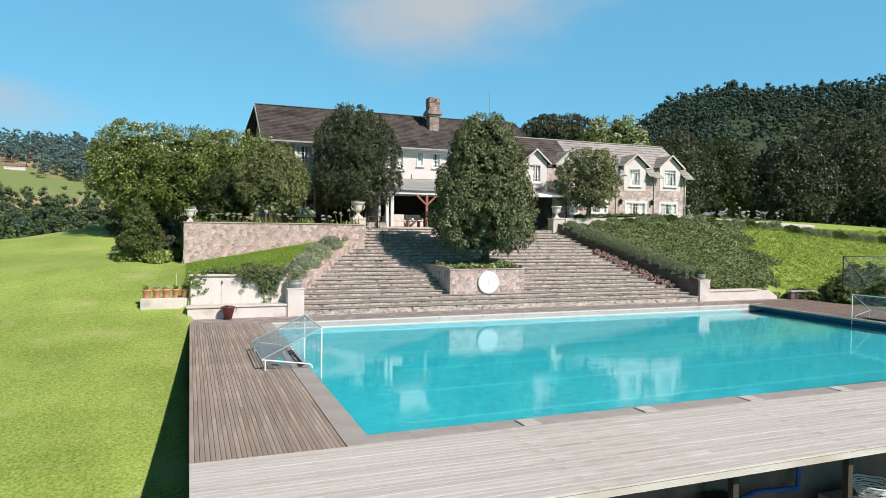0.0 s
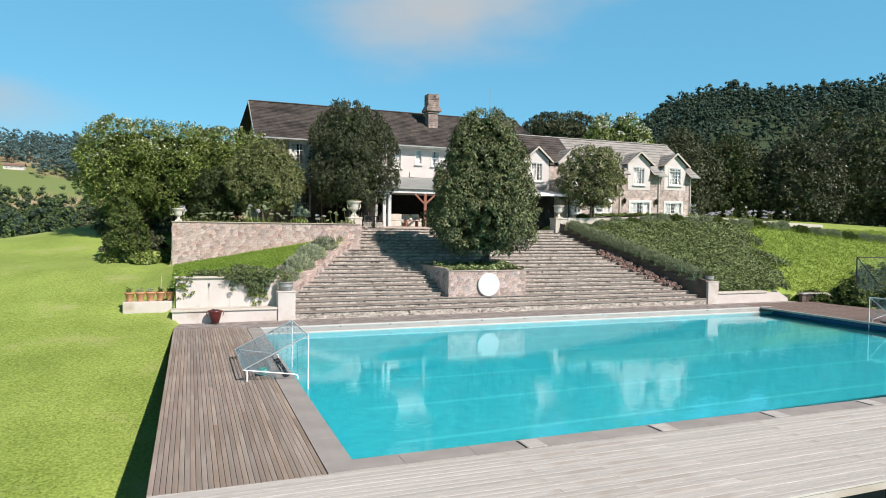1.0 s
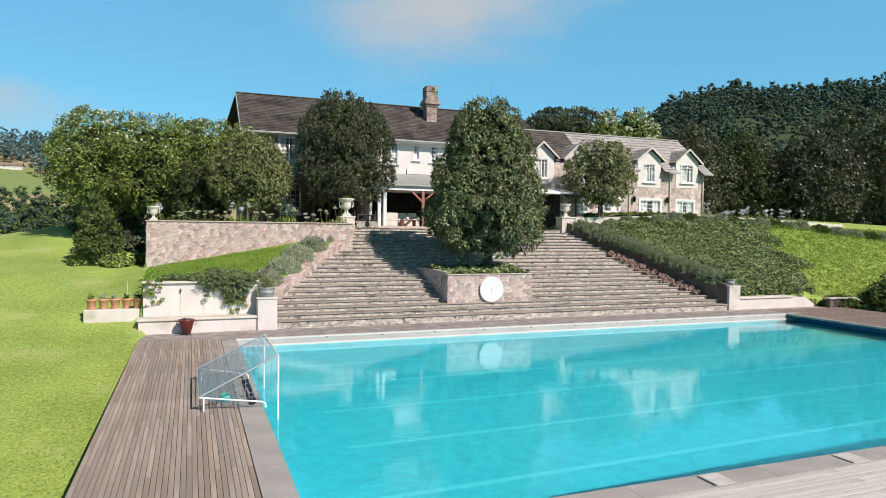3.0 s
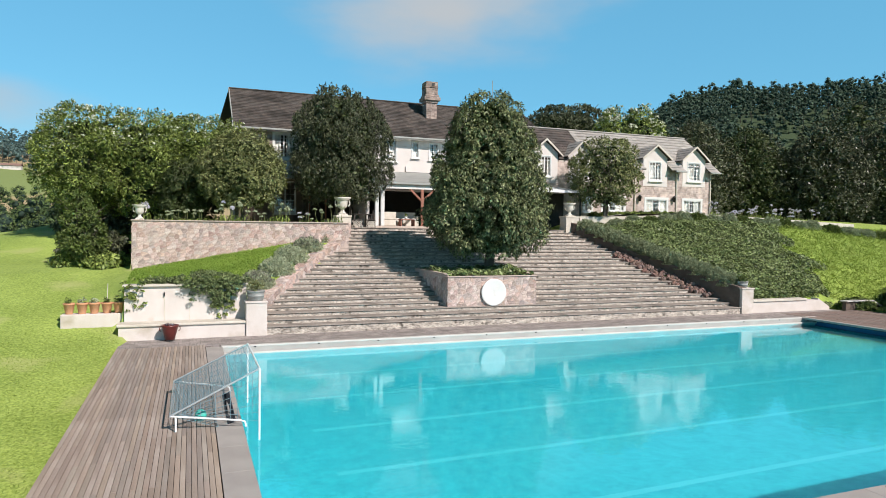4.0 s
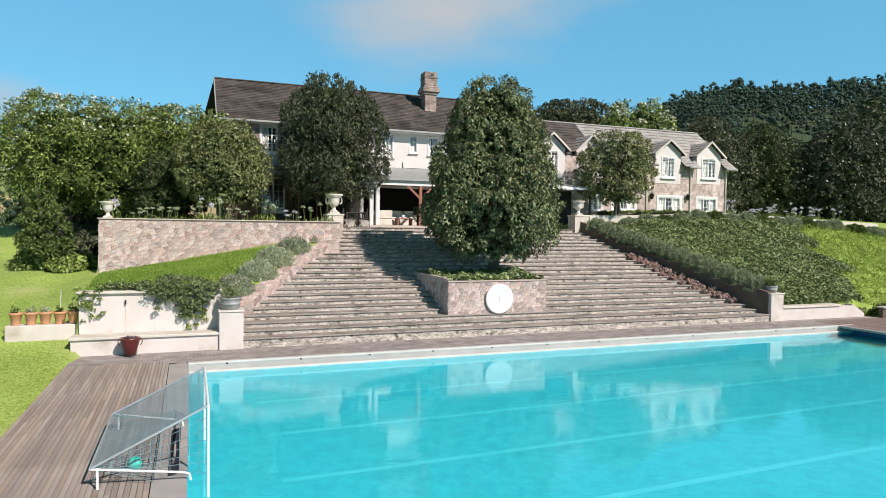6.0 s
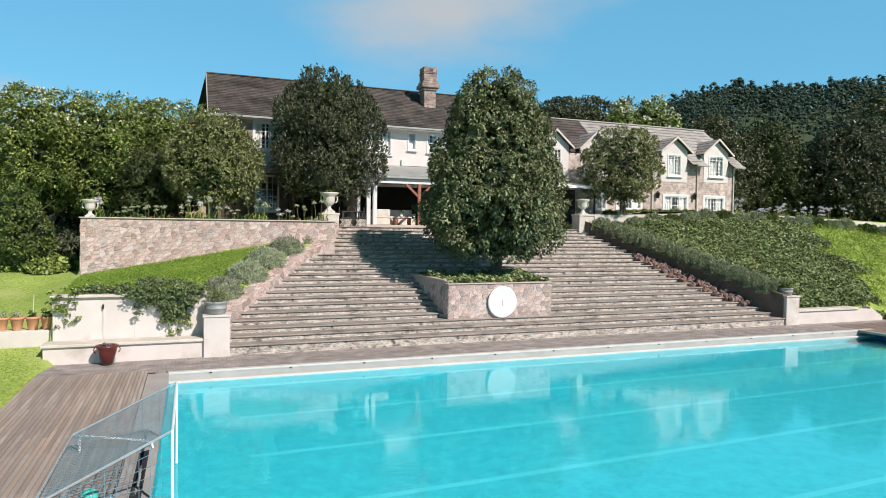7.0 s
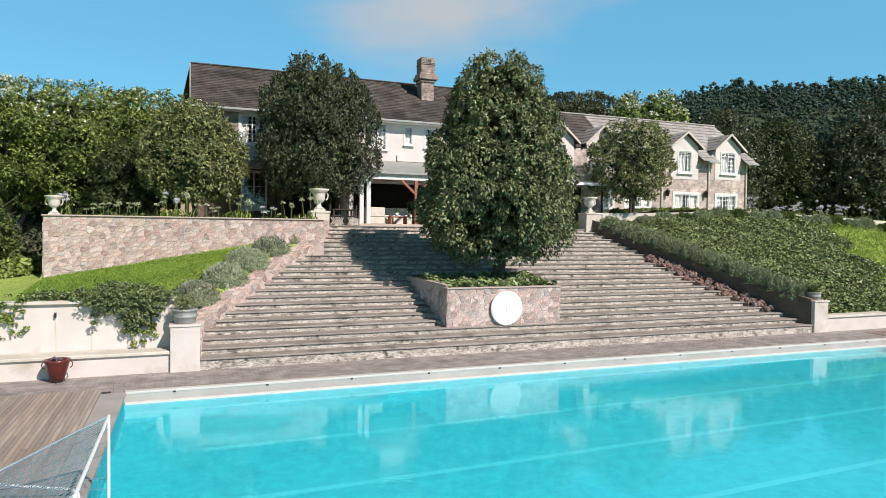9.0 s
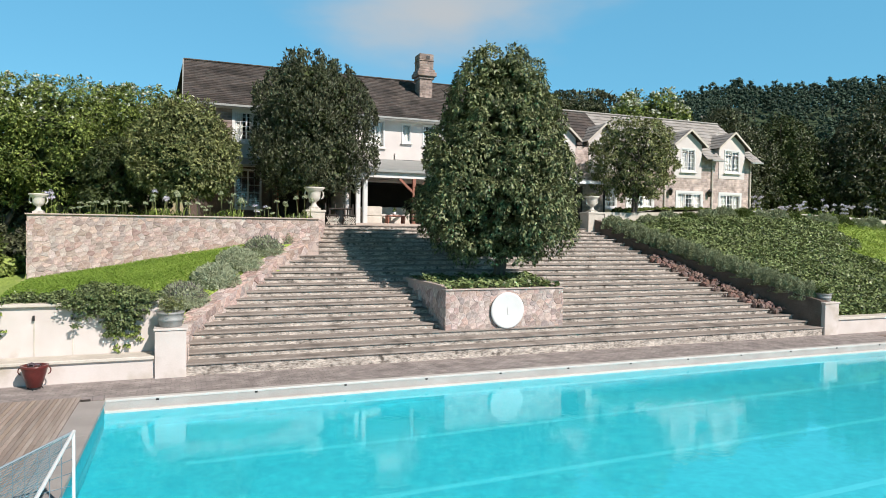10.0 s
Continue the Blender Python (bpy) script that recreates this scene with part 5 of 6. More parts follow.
def tree(name, label, category, x, y, z, profile, boughs, size, sprigs, per, leaf, aspect, material, r0=0.16, limbs=7, seed=1, stems=1, droop=0.5, lumps=0.08, group="", flowers=None, tall=1.0, fill=1.0):
    """A crown of rounded boughs, each set with sprigs of leaves that fan out from one point. profile: (height above the base, radius of the
    whole crown) from its foot to its top; size: a bough's radius; fill: how thickly leaves stand inside."""
    rng = np.random.default_rng(seed)
    t = thing(name, label, category, group, (x, y, z))
    low, high = profile[0][0], profile[-1][0]
    trunk_mesh(t, (0, 0, -0.15), low + (high - low) * 0.75, r0, limbs, max(p[1] for p in profile) * 0.8, seed, stems)
    hs = np.linspace(low, high, 60)
    rs = np.array([line(h, profile) for h in hs])
    w = np.maximum(rs - size, 0.12)
    h = rng.choice(hs, boughs * 10, p=w / w.sum()) + rng.uniform(-0.5, 0.5, boughs * 10) * (hs[1] - hs[0])
    h = np.clip(h, low + size * 0.7, high - size * 1.0)
    a = rng.uniform(0, 2 * math.pi, len(h))
    ph = rng.uniform(0, 6.28, 3)
    r = np.maximum(np.interp(h, hs, rs) - size * 1.05, 0.08) * rng.uniform(0.78, 1.02, len(h)) * (1 + lumps * (np.sin(3 * a + 1.3 * h + ph[0]) * np.sin(1.7 * h + ph[1]) + 0.6 * np.sin(5 * a + ph[2])))
    c = spread_out(rng, np.stack([r * np.cos(a), r * np.sin(a), h], 1), boughs)
    out = c * np.array([1, 1, 0]) / np.maximum(np.linalg.norm(c[:, :2], axis=1, keepdims=True), 0.4) + np.array([0, 0, 0.35])
    out[:, 2] += np.maximum(0, (c[:, 2] - (high - 2.5 * size)) / size) * 0.5
    out /= np.linalg.norm(out, axis=1, keepdims=True)
    k = boughs * sprigs
    d = sphere_dirs(rng, k)
    o = np.repeat(out, sprigs, 0)
    dot = np.sum(d * o, 1, keepdims=True)
    d = np.where(dot < -0.2, d - 2 * dot * o, d)
    rad = np.repeat(size * rng.uniform(0.6, 1.3, boughs), sprigs)[:, None] * rng.uniform(0.62, 1.08, (k, 1))
    p = np.repeat(c, sprigs, 0) + d * rad * np.array([1, 1, tall])
    p, d = np.repeat(p, per, 0), np.repeat(d, per, 0)
    axis = 0.6 * d + 0.48 * rng.normal(size=d.shape) + np.array([0, 0, -droop])
    axis /= np.linalg.norm(axis, axis=1, keepdims=True)
    pos = p + axis * leaf * rng.uniform(0.3, 0.7, (len(p), 1))
    nor = d + np.array([0, 0, 0.5]) + 0.25 * rng.normal(size=d.shape)
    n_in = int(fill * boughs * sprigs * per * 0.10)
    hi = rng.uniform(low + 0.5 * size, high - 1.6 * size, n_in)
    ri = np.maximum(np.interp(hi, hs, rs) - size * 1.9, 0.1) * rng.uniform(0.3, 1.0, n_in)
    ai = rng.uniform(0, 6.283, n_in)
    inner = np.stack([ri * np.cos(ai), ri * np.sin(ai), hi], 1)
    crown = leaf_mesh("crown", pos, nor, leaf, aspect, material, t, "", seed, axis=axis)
    # Inner leaves take a darker material: crown shade put into their colour.
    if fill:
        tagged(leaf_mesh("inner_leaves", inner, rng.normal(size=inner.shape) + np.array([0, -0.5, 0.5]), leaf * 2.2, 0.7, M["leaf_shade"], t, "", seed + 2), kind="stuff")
    if flowers:
        f = p[rng.choice(len(p), flowers[0] * 2, p=np.maximum(d[:, 2] + 0.1, 0.02) / np.maximum(d[:, 2] + 0.1, 0.02).sum())]
        f = f[np.argsort(f[:, 2])[flowers[0]:]]
        fp, fn = clumped(rng, f + np.array([0, 0, flowers[1] * 0.6]), np.full(len(f), flowers[1] * 0.8), 7, 0.8)
        leaf_mesh("blossom", fp, fn, flowers[1] * 0.9, 0.9, flowers[2], crown, "pale flower heads", seed + 1)
    return t


def spiky_mound(name, label, category, x, y, z, rx, ry, rz, n, spike, material, seed, group, tips=None):
    """A dense rounded cushion of fine upright shoots, as lavender makes."""
    rng = np.random.default_rng(seed)
    t = thing(name, label, category, group, (x, y, z))
    d = sphere_dirs(rng, n)
    d[:, 2] = np.abs(d[:, 2])
    ph = rng.uniform(0, 6.28, 4)
    lump = 1 + 0.10 * np.sin(4 * d[:, 0] * 2 + ph[0]) * np.sin(4 * d[:, 1] * 2 + ph[1]) + 0.06 * np.sin(11 * d[:, 0] + ph[2]) * np.sin(11 * d[:, 2] + ph[3])
    pos = d * np.array([rx, ry, rz]) * (lump * rng.uniform(0.80, 1.0, n))[:, None]
    axis = d + np.array([0, 0, 0.55]) + 0.30 * rng.normal(size=d.shape)
    nor = d + np.array([0, 0, 0.3]) + 0.5 * rng.normal(size=d.shape)
    leaf_mesh("foliage", pos, nor, spike, 0.30, material, t, "", seed, axis=axis)
    q = sphere_dirs(rng, n // 10)
    q[:, 2] = np.abs(q[:, 2])
    tagged(leaf_mesh("inner_leaves", q * np.array([rx, ry, rz]) * 0.72, q + 0.4 * rng.normal(size=q.shape), spike * 2.6, 0.8, material, t, "", seed + 1), kind="stuff")
    bm = bmesh.new()
    for k in range(5):
        a = k * 1.3 + seed
        bar(bm, (0, 0, -0.1), (math.cos(a) * rx * 0.5, math.sin(a) * ry * 0.5, rz * 0.7), 0.02 + 0.01 * rz, 6, 0.01)
    part("stems", bm, M["bark"], t)
    if tips:
        up = d[:, 2] > 0.35
        e, ax = pos[up][:n // 5], axis[up][:n // 5]
        tagged(leaf_mesh("bloom", e + ax / np.linalg.norm(ax, axis=1, keepdims=True) * spike * 0.8, nor[up][:n // 5], spike * 0.7, 0.3, tips, t, "faded flower spikes", seed + 3, axis=ax), kind="stuff")
    return t


def mound(name, label, category, x, y, z, rx, ry, rz, n, per, clump, leaf, aspect, material, seed=1, group=""):
    """A low rounded bush that starts at the ground."""
    rng = np.random.default_rng(seed)
    t = thing(name, label, category, group, (x, y, z))
    d = sphere_dirs(rng, n)
    d[:, 2] = np.abs(d[:, 2])
    c = d * np.array([rx, ry, rz]) * rng.uniform(0.6, 1.0, (n, 1))
    pos, nor = clumped(rng, c, rng.uniform(0.6, 1.25, n) * clump, per)
    leaf_mesh("foliage", pos, nor, leaf, aspect, material, t, "", seed)
    bm = bmesh.new()
    for k in range(5):
        a = k * 1.3 + seed
        bar(bm, (0, 0, -0.1), (math.cos(a) * rx * 0.5, math.sin(a) * ry * 0.5, rz * 0.7), 0.02 + 0.01 * rz, 6, 0.01)
    part("stems", bm, M["bark"], t)
    return t


# the tree in the planter and the trees by the house
tree("planter_tree", "dense glossy dark green tree growing from the stone planter", "tree", 11.75, 30.4, 1.75,
     [(0.9, 1.4), (1.4, 2.2), (1.9, 2.75), (2.5, 3.0), (3.2, 2.95), (4.2, 2.75), (5.1, 2.55), (5.9, 2.3), (6.7, 1.95), (7.5, 1.5), (8.0, 1.05), (8.3, 0.6)], 290, 0.38, 82, 3, 0.13, 0.42, M["leaf_tree"], 0.17, 8, 3, 2, droop=0.7, lumps=0.12)
tree("upright_tree", "upright dark olive-green tree beside the urn", "tree", 6.95, 40.3, 3.85,
     [(1.5, 1.6), (2.0, 2.3), (2.5, 2.75), (3.0, 2.8), (3.9, 2.6), (4.8, 2.7), (5.6, 2.7), (6.2, 2.5), (6.7, 2.15), (7.25, 1.6), (7.65, 0.8)], 270, 0.34, 70, 3, 0.14, 0.36, M["leaf_dark"], 0.16, 8, 5, 3, droop=-0.9, tall=1.7, lumps=0.16)
tree("courtyard_tree", "round-headed small tree on the terrace by the stone wing", "tree", 23.75, 38.6, 4.55,
     [(0.9, 1.2), (1.4, 1.8), (2.0, 2.35), (2.8, 2.55), (4.0, 2.3), (4.6, 1.85), (5.0, 1.2), (5.2, 0.6)], 92, 0.40, 72, 3, 0.13, 0.42, M["leaf_olive"], 0.09, 7, 7, 3, droop=0.3, fill=0.5, lumps=0.14)
# flowering trees and shrubs over the stone wall
for k, (x, y, z, h, r) in enumerate([(-6.0, 43.0, 2.3, 8.0, 2.8), (-3.2, 42.4, 2.4, 7.7, 2.7), (-0.3, 42.2, 3.8, 6.2, 2.5)]):
    tree("flowering_tree", "broad leafy tree dotted with white flowers behind the wall", "tree", x, y, z,
         [(h * 0.26, r * 0.45), (h * 0.38, r * 0.75), (h * 0.54, r * 1.04), (h * 0.74, r * 1.04), (h * 0.9, r * 0.74), (h * 0.99, 0.7)], 95, 0.60, 104, 3, 0.14, 0.40, M["leaf_bright"], 0.14, 8, 20 + k, 3, lumps=0.22, droop=0.2, group="flowering trees behind the wall", flowers=(260, 0.11, M["blossom"]))
# Dark bushes added behind the trunks to supply the shade under the crowns.
for k, (x, y, r, h) in enumerate([(-6.2, 44.6, 1.9, 2.6), (-3.6, 44.8, 2.0, 2.9), (-0.6, 44.4, 1.8, 2.6)]):
    mound("understory_bush", "dark filler bush added for the shade under the flowering trees", "bush", x, y, max(ground_z(x, y), 2.4) - 0.1, r, r * 0.8, h, 110, 50, 0.34, 0.20, 0.45, M["leaf_dark"], 50 + k, "bushes under the trees")
tree("round_shrub", "large rounded olive-green shrub above the stone wall", "shrub", 1.5, 38.0, 3.9,
     [(0.9, 1.2), (1.4, 1.9), (2.4, 2.35), (3.2, 2.2), (4.0, 1.65), (4.5, 1.1), (4.8, 0.6)], 130, 0.40, 80, 3, 0.13, 0.42, M["leaf_olive"], 0.09, 7, 31, 4, droop=0.4)
# Dark leaf colour here imitates the shaded gap below the flowering crowns.
tree("round_shrub", "small shrub between the flowering trees, coloured dark as shade", "shrub", -1.2, 39.4, 3.9,
     [(0.3, 0.9), (1.0, 1.3), (2.0, 1.4), (2.9, 1.1), (3.4, 0.5)], 50, 0.32, 60, 3, 0.14, 0.4, M["leaf_shade"], 0.07, 5, 32, 4, fill=0.6)
tree("upright_shrub", "tall loose shrub on the lawn by the wall's end", "shrub", -5.5, 36.5, 1.9,
     [(0.2, 0.9), (1.0, 1.15), (2.0, 0.9), (2.9, 0.6), (3.5, 0.3)], 40, 0.28, 70, 3, 0.13, 0.42, M["leaf_bush"], 0.05, 5, 33, 3, lumps=0.2, droop=-0.1)
for k, (x, y, r) in enumerate([(-6.0, 36.6, 0.6), (-4.7, 35.9, 0.7), (-4.3, 36.9, 0.9), (-5.9, 40.5, 1.2), (-5.0, 39.6, 1.5)]):
    mound("lawn_edge_bush", "spreading bright green bush at the lawn's edge", "bush", x, y, ground_z(x, y), r, r, r * (0.5 if k < 3 else 0.9), 90, 45, 0.24, 0.20, 0.45, M["leaf_bright"] if k < 3 else M["leaf_dark"], 40 + k, "bushes at the lawn's edge")


# lavender along both sides of the steps
for k in range(7):
    y = 28.6 + 1.36 * k
    x = line(y, STAIR_L) - 1.05
    s = (0.9, 0.8, 0.86)[k % 3] if k < 5 else 0.7
    spiky_mound("lavender_bush", "grey-green lavender mound along the kerb of the steps", "lavender", x, y, stair_z(y) + 0.1, s * 0.92, s * 0.95, s * 0.86, 5600, 0.085, M["lavender"], 60 + k, "lavender by the steps", M["mauve"] if k in (1, 4, 6) else None)
for k in range(13):
    y = 27.9 + 0.78 * k
    x = line(y, STAIR_R) + 0.55
    spiky_mound("lavender_bush", "grey-green lavender hedge over the plastered wall", "lavender", x, y, stair_z(y) + line(y, [(27, 0.62), (33, 0.4), (38, 0.2)]), 0.66, 0.66, 0.68, 5000, 0.085, M["hedge"], 80 + k, "lavender by the steps")
for k in range(15):
    x = 22.6 + 1.25 * k
    y = 37.5 - 0.02 * k
    spiky_mound("hedge_bush", "dusty green hedge bush along the top of the bank", "hedge", x, y, ground_z(x, y) - (0.22 if k < 4 else 0.02), 0.74, 0.62, (0.66, 0.56, 0.72)[k % 3], 2800, 0.10, M["hedge"] if k % 3 else M["leaf_bush"], 100 + k, "hedge at the top of the bank")
for k in range(12):
    x = 41.5 + 1.4 * k
    y = 36.8 - 0.25 * k
    spiky_mound("hedge_bush", "dusty green hedge bush along the top of the bank", "hedge", x, y, ground_z(x, y) - 0.1, 0.8, 0.7, 0.6, 2600, 0.14, M["hedge"] if k % 3 else M["leaf_bush"], 130 + k, "hedge at the top of the bank")


def carpet(name, label, category, n, where, height, leaf, aspect, material, seed, up=1.0, parent=None):
    """Low leaves that cover the ground over an area, uneven in height."""
    rng = np.random.default_rng(seed)
    pts = []
    while len(pts) < n:
        p = where(rng)
        if p:
            x, y = p
            lump = 0.5 + 0.5 * noise.noise(Vector((x * 0.9, y * 0.9, seed)))
            pts.append((x, y, ground_z(x, y) + height * (0.3 + lump) * rng.uniform(0.15, 1.0)))
    pos = np.array(pts)
    nor = rng.normal(size=pos.shape) * 0.6 + np.array([0, -0.35, up])
    ob = leaf_mesh(name, pos, nor, leaf, aspect, material, parent, "", seed)
    return ob if parent else tagged(ob, label, category, kind="stuff")


def ivy_area(rng):
    x, y = rng.uniform(22.0, 37.5), rng.uniform(27.35, 36.8)
    edge = 30.2 + 0.62 * (y - 27.3) + 2.4 * noise.noise(Vector((x * 0.5, y * 0.5, 7.0)))
    return (x, y) if line(y, STAIR_R) + 1.0 < x < min(edge, 37.3) else None


carpet("ivy", "dark glossy ivy covering the bank", "ivy", 80000, ivy_area, 0.42, 0.115, 0.8, M["ivy"], 201)


def bank_grass(rng):
    x, y = rng.uniform(30.5, 62.0), rng.uniform(27.4, 38.0)
    edge = 30.2 + 0.62 * (y - 27.3)
    return (x, y) if x > edge - 1.2 else None


carpet("long_grass", "long bright green grass on the bank", "grass", 30000, bank_grass, 0.28, 0.34, 0.12, M["blade"], 202, up=0.1)


rng0 = np.random.default_rng(203)
pts = np.stack([rng0.uniform(8.95, 12.9, 5200), rng0.uniform(28.12, 32.4, 5200), rng0.uniform(1.80, 2.0, 5200)], 1)
pts[:, 2] += 0.28 * np.array([max(0.0, noise.noise(Vector((p[0] * 1.3, p[1] * 1.3, 2.0)))) for p in pts]) + 0.2 * np.exp(-((pts[:, 0] - 12.0) ** 2 + (pts[:, 1] - 29.6) ** 2))
tagged(leaf_mesh("ground_ivy", pts, rng0.normal(size=pts.shape) * 0.6 + np.array([0, -0.3, 1.0]), 0.15, 0.7, M["ivy"], seed=204), "ivy filling the stone planter", "ivy", kind="stuff")


# climbing plant over the fountain wall
def climber():
    t = thing("climbing_shrub", "leafy creeper hanging over the cream wall", "creeper", at=(-0.15, 27.75, 1.8))
    rng = np.random.default_rng(301)
    d = sphere_dirs(rng, 190)
    dome = np.array([-0.25, 0.30, -0.04]) + d * np.array([1.2, 0.68, 0.36])
    dome = dome[dome[:, 2] > -0.12]
    c = np.concatenate([dome, np.stack([rng.normal(0.0, 0.5, 120), rng.uniform(-0.42, -0.16, 120), 0.15 - np.abs(rng.normal(0.0, 0.28, 120))], 1), np.stack([rng.normal(0.25, 0.22, 36), rng.uniform(-0.34, -0.16, 36), -rng.uniform(0.3, 0.75, 36)], 1),
                        np.stack([rng.uniform(-2.3, -1.1, 60), rng.uniform(0.0, 0.6, 60), rng.uniform(-0.1, 0.16, 60)], 1)])
    pos, nor = clumped(rng, c, rng.uniform(0.6, 1.2, len(c)) * 0.15, 60)
    pos[:, 1] = np.minimum(pos[:, 1], 0.9)
    leaf_mesh("foliage", pos, nor, 0.07, 0.55, M["creeper"], t, "", 302)
    for s, (x0, z0) in enumerate(((-2.55, -0.35), (0.3, -0.85))):
        c = np.stack([x0 + rng.normal(0, 0.2, 28), rng.uniform(-0.28, -0.16, 28), z0 + rng.normal(0, 0.3, 28)], 1)
        pos, nor = clumped(rng, c, np.full(28, 0.10), 16)
        tagged(leaf_mesh("trailing_stem", pos, nor, 0.09, 0.55, M["leaf_bright"], t, "", 303 + s), kind="stuff")


climber()


def agapanthus(label, x, y, z, n, seed, material, group, spread=0.35):
    """Strap leaves and round flower heads on thin stalks."""
    rng = np.random.default_rng(seed)
    t = thing("agapanthus", label, "flowering plant", group, (x + rng.uniform(-0.2, 0.2), y + rng.uniform(-0.25, 0.25), z))
    t.scale = (1, 1, rng.uniform(0.65, 1.25))
    vs, fs = [], []
    for k in range(26):
        a, l = rng.uniform(0, 6.28), rng.uniform(0.35, 0.65)
        d, s = np.array([math.cos(a), math.sin(a)]), np.array([-math.sin(a), math.cos(a)]) * 0.022
        o = rng.uniform(-spread, spread, 2)
        i = len(vs)
        for f, h in ((0.0, 0.0), (0.45, 0.75), (1.0, 0.55)):
            p = o + d * l * f * 0.8
            w = 1.0 - 0.9 * (f > 0.9)
            vs += [(p[0] - s[0] * w, p[1] - s[1] * w, h * l), (p[0] + s[0] * w, p[1] + s[1] * w, h * l)]
        fs += [(i, i + 1, i + 3, i + 2), (i + 2, i + 3, i + 5, i + 4)]
    raw("leaves", vs, fs, M["leaf_bright"], t)
    for k in range(n):
        p = rng.uniform(-spread, spread, 2)
        h = rng.uniform(0.65, 1.0)
        bm = bmesh.new()
        bar(bm, (p[0] * 0.6, p[1] * 0.6, 0), (p[0], p[1], h), 0.010, 5)
        stalk = part("stalk", bm, M["leaf_olive"], t)
        pos, nor = clumped(rng, np.array([(p[0], p[1], h)]), np.full(1, 0.11), 46)
        leaf_mesh("flower_head", pos, nor, 0.07, 0.6, material, stalk, "", seed + k)


for k in range(16):
    x = -2.6 + 0.56 * k
    agapanthus("agapanthus with pale seed heads in the bed on the wall", x, 35.75 + 0.3 * (k % 3), 3.80, 3, 400 + k, M["lavender"] if k % 6 else M["lilac"], "agapanthus on the wall")
for k in range(16):
    x = 33.4 + 0.62 * k
    agapanthus("agapanthus with lilac flower heads above the bank", x, 39.4 + 0.5 * (k % 3), ground_z(x, 39.5), 5, 430 + k, M["lilac"], "agapanthus above the bank")
for k in range(14):
    x = 24.6 + 0.65 * k
    mound("border_plant", "low green border plant at the foot of the wing", "plant", x, 41.0, ground_z(x, 41.0), 0.4, 0.35, 0.3, 40, 30, 0.12, 0.16, 0.3, M["leaf_bright"] if k % 2 else M["leaf_bush"], 460 + k, "border along the wing")

# shrubs at the end of the pool
for k, (x, y, r, h) in enumerate([(31.5, 24.5, 1.1, 1.3), (33.2, 25.6, 1.4, 1.7), (32.6, 22.4, 1.3, 1.5), (33.0, 19.6, 1.4, 1.6), (35.2, 23.0, 1.6, 2.2), (33.0, 16.4, 1.4, 1.5), (36.0, 26.5, 1.6, 2.0), (35.4, 19.8, 1.7, 2.1), (31.0, 26.9, 0.8, 0.6)]):
    mound("poolside_shrub", "dark loose shrub behind the timber deck", "shrub", x, y, -0.15 + 0.05 * (x - 31), r, r, h, 150, 38, 0.26, 0.19, 0.4, M["leaf_bush"], 480 + k, "shrubs at the pool's end")

# trees behind the wing and along the garden's edge
tree("umbrella_tree", "flat-topped dark tree behind the wing's roof", "tree", 35.3, 62.0, 5.1, [(7.2, 3.0), (8.2, 4.8), (9.6, 4.6), (11.0, 3.0), (11.8, 1.2)], 80, 0.8, 90, 2, 0.26, 0.5, M["leaf_dark"], 0.25, 8, 501, droop=-0.2, tall=0.6)
tree("flowering_tree", "yellow-white flowering tree behind the wing's roof", "tree", 36.8, 54.0, 4.6, [(3.0, 2.6), (6.0, 4.2), (8.4, 3.8), (9.8, 2.4), (10.5, 0.9)], 90, 0.75, 90, 2, 0.25, 0.5, M["leaf_bright"], 0.2, 8, 502, flowers=(420, 0.2, M["blossom"]))
tree("flowering_tree", "olive-brown tree beyond the wing's gable", "tree", 41.0, 56.0, 4.6, [(1.5, 2.4), (4.0, 3.6), (6.2, 3.0), (7.6, 1.8), (8.2, 0.8)], 70, 0.7, 90, 2, 0.25, 0.5, M["leaf_olive"], 0.2, 8, 503)
for k, (x, y, h, r, mt) in enumerate([(43.5, 52.0, 9.6, 3.8, "leaf_dark"), (48.5, 51.0, 9.2, 3.9, "leaf_shade"), (53.0, 47.0, 9.6, 4.2, "leaf_gloss"), (57.5, 50.0, 9.2, 4.2, "leaf_shade"), (60.5, 45.5, 11.5, 4.6, "leaf_dark"), (66.0, 47.0, 13.5, 5.0, "leaf_dark"), (63.0, 40.5, 8.5, 3.8, "leaf_bush"), (47.0, 57.0, 10.4, 4.2, "leaf_dark"), (55.0, 57.0, 10.8, 4.6, "leaf_dark"), (68.0, 55.0, 15.5, 5.5, "leaf_dark"), (71.0, 41.0, 12.0, 5.0, "leaf_bush"), (40.5, 49.5, 8.5, 3.0, "leaf_dark")]):
    tree("garden_tree", "tall dark leafy tree at the garden's edge", "tree", x, y, ground_z(x, y) - 0.8, [(0.9, r * 0.8), (h * 0.3, r * 1.05), (h * 0.6, r * 0.95), (h * 0.85, r * 0.6), (h * 1.03, 0.7)], 105, 0.8, 80, 2, 0.27 if mt == "leaf_gloss" else 0.23, 0.45, M[mt], 0.25, 8, 520 + k, lumps=0.14, droop=0.3 if mt == "leaf_gloss" else -0.1, group="trees at the garden's edge", fill=0.8)


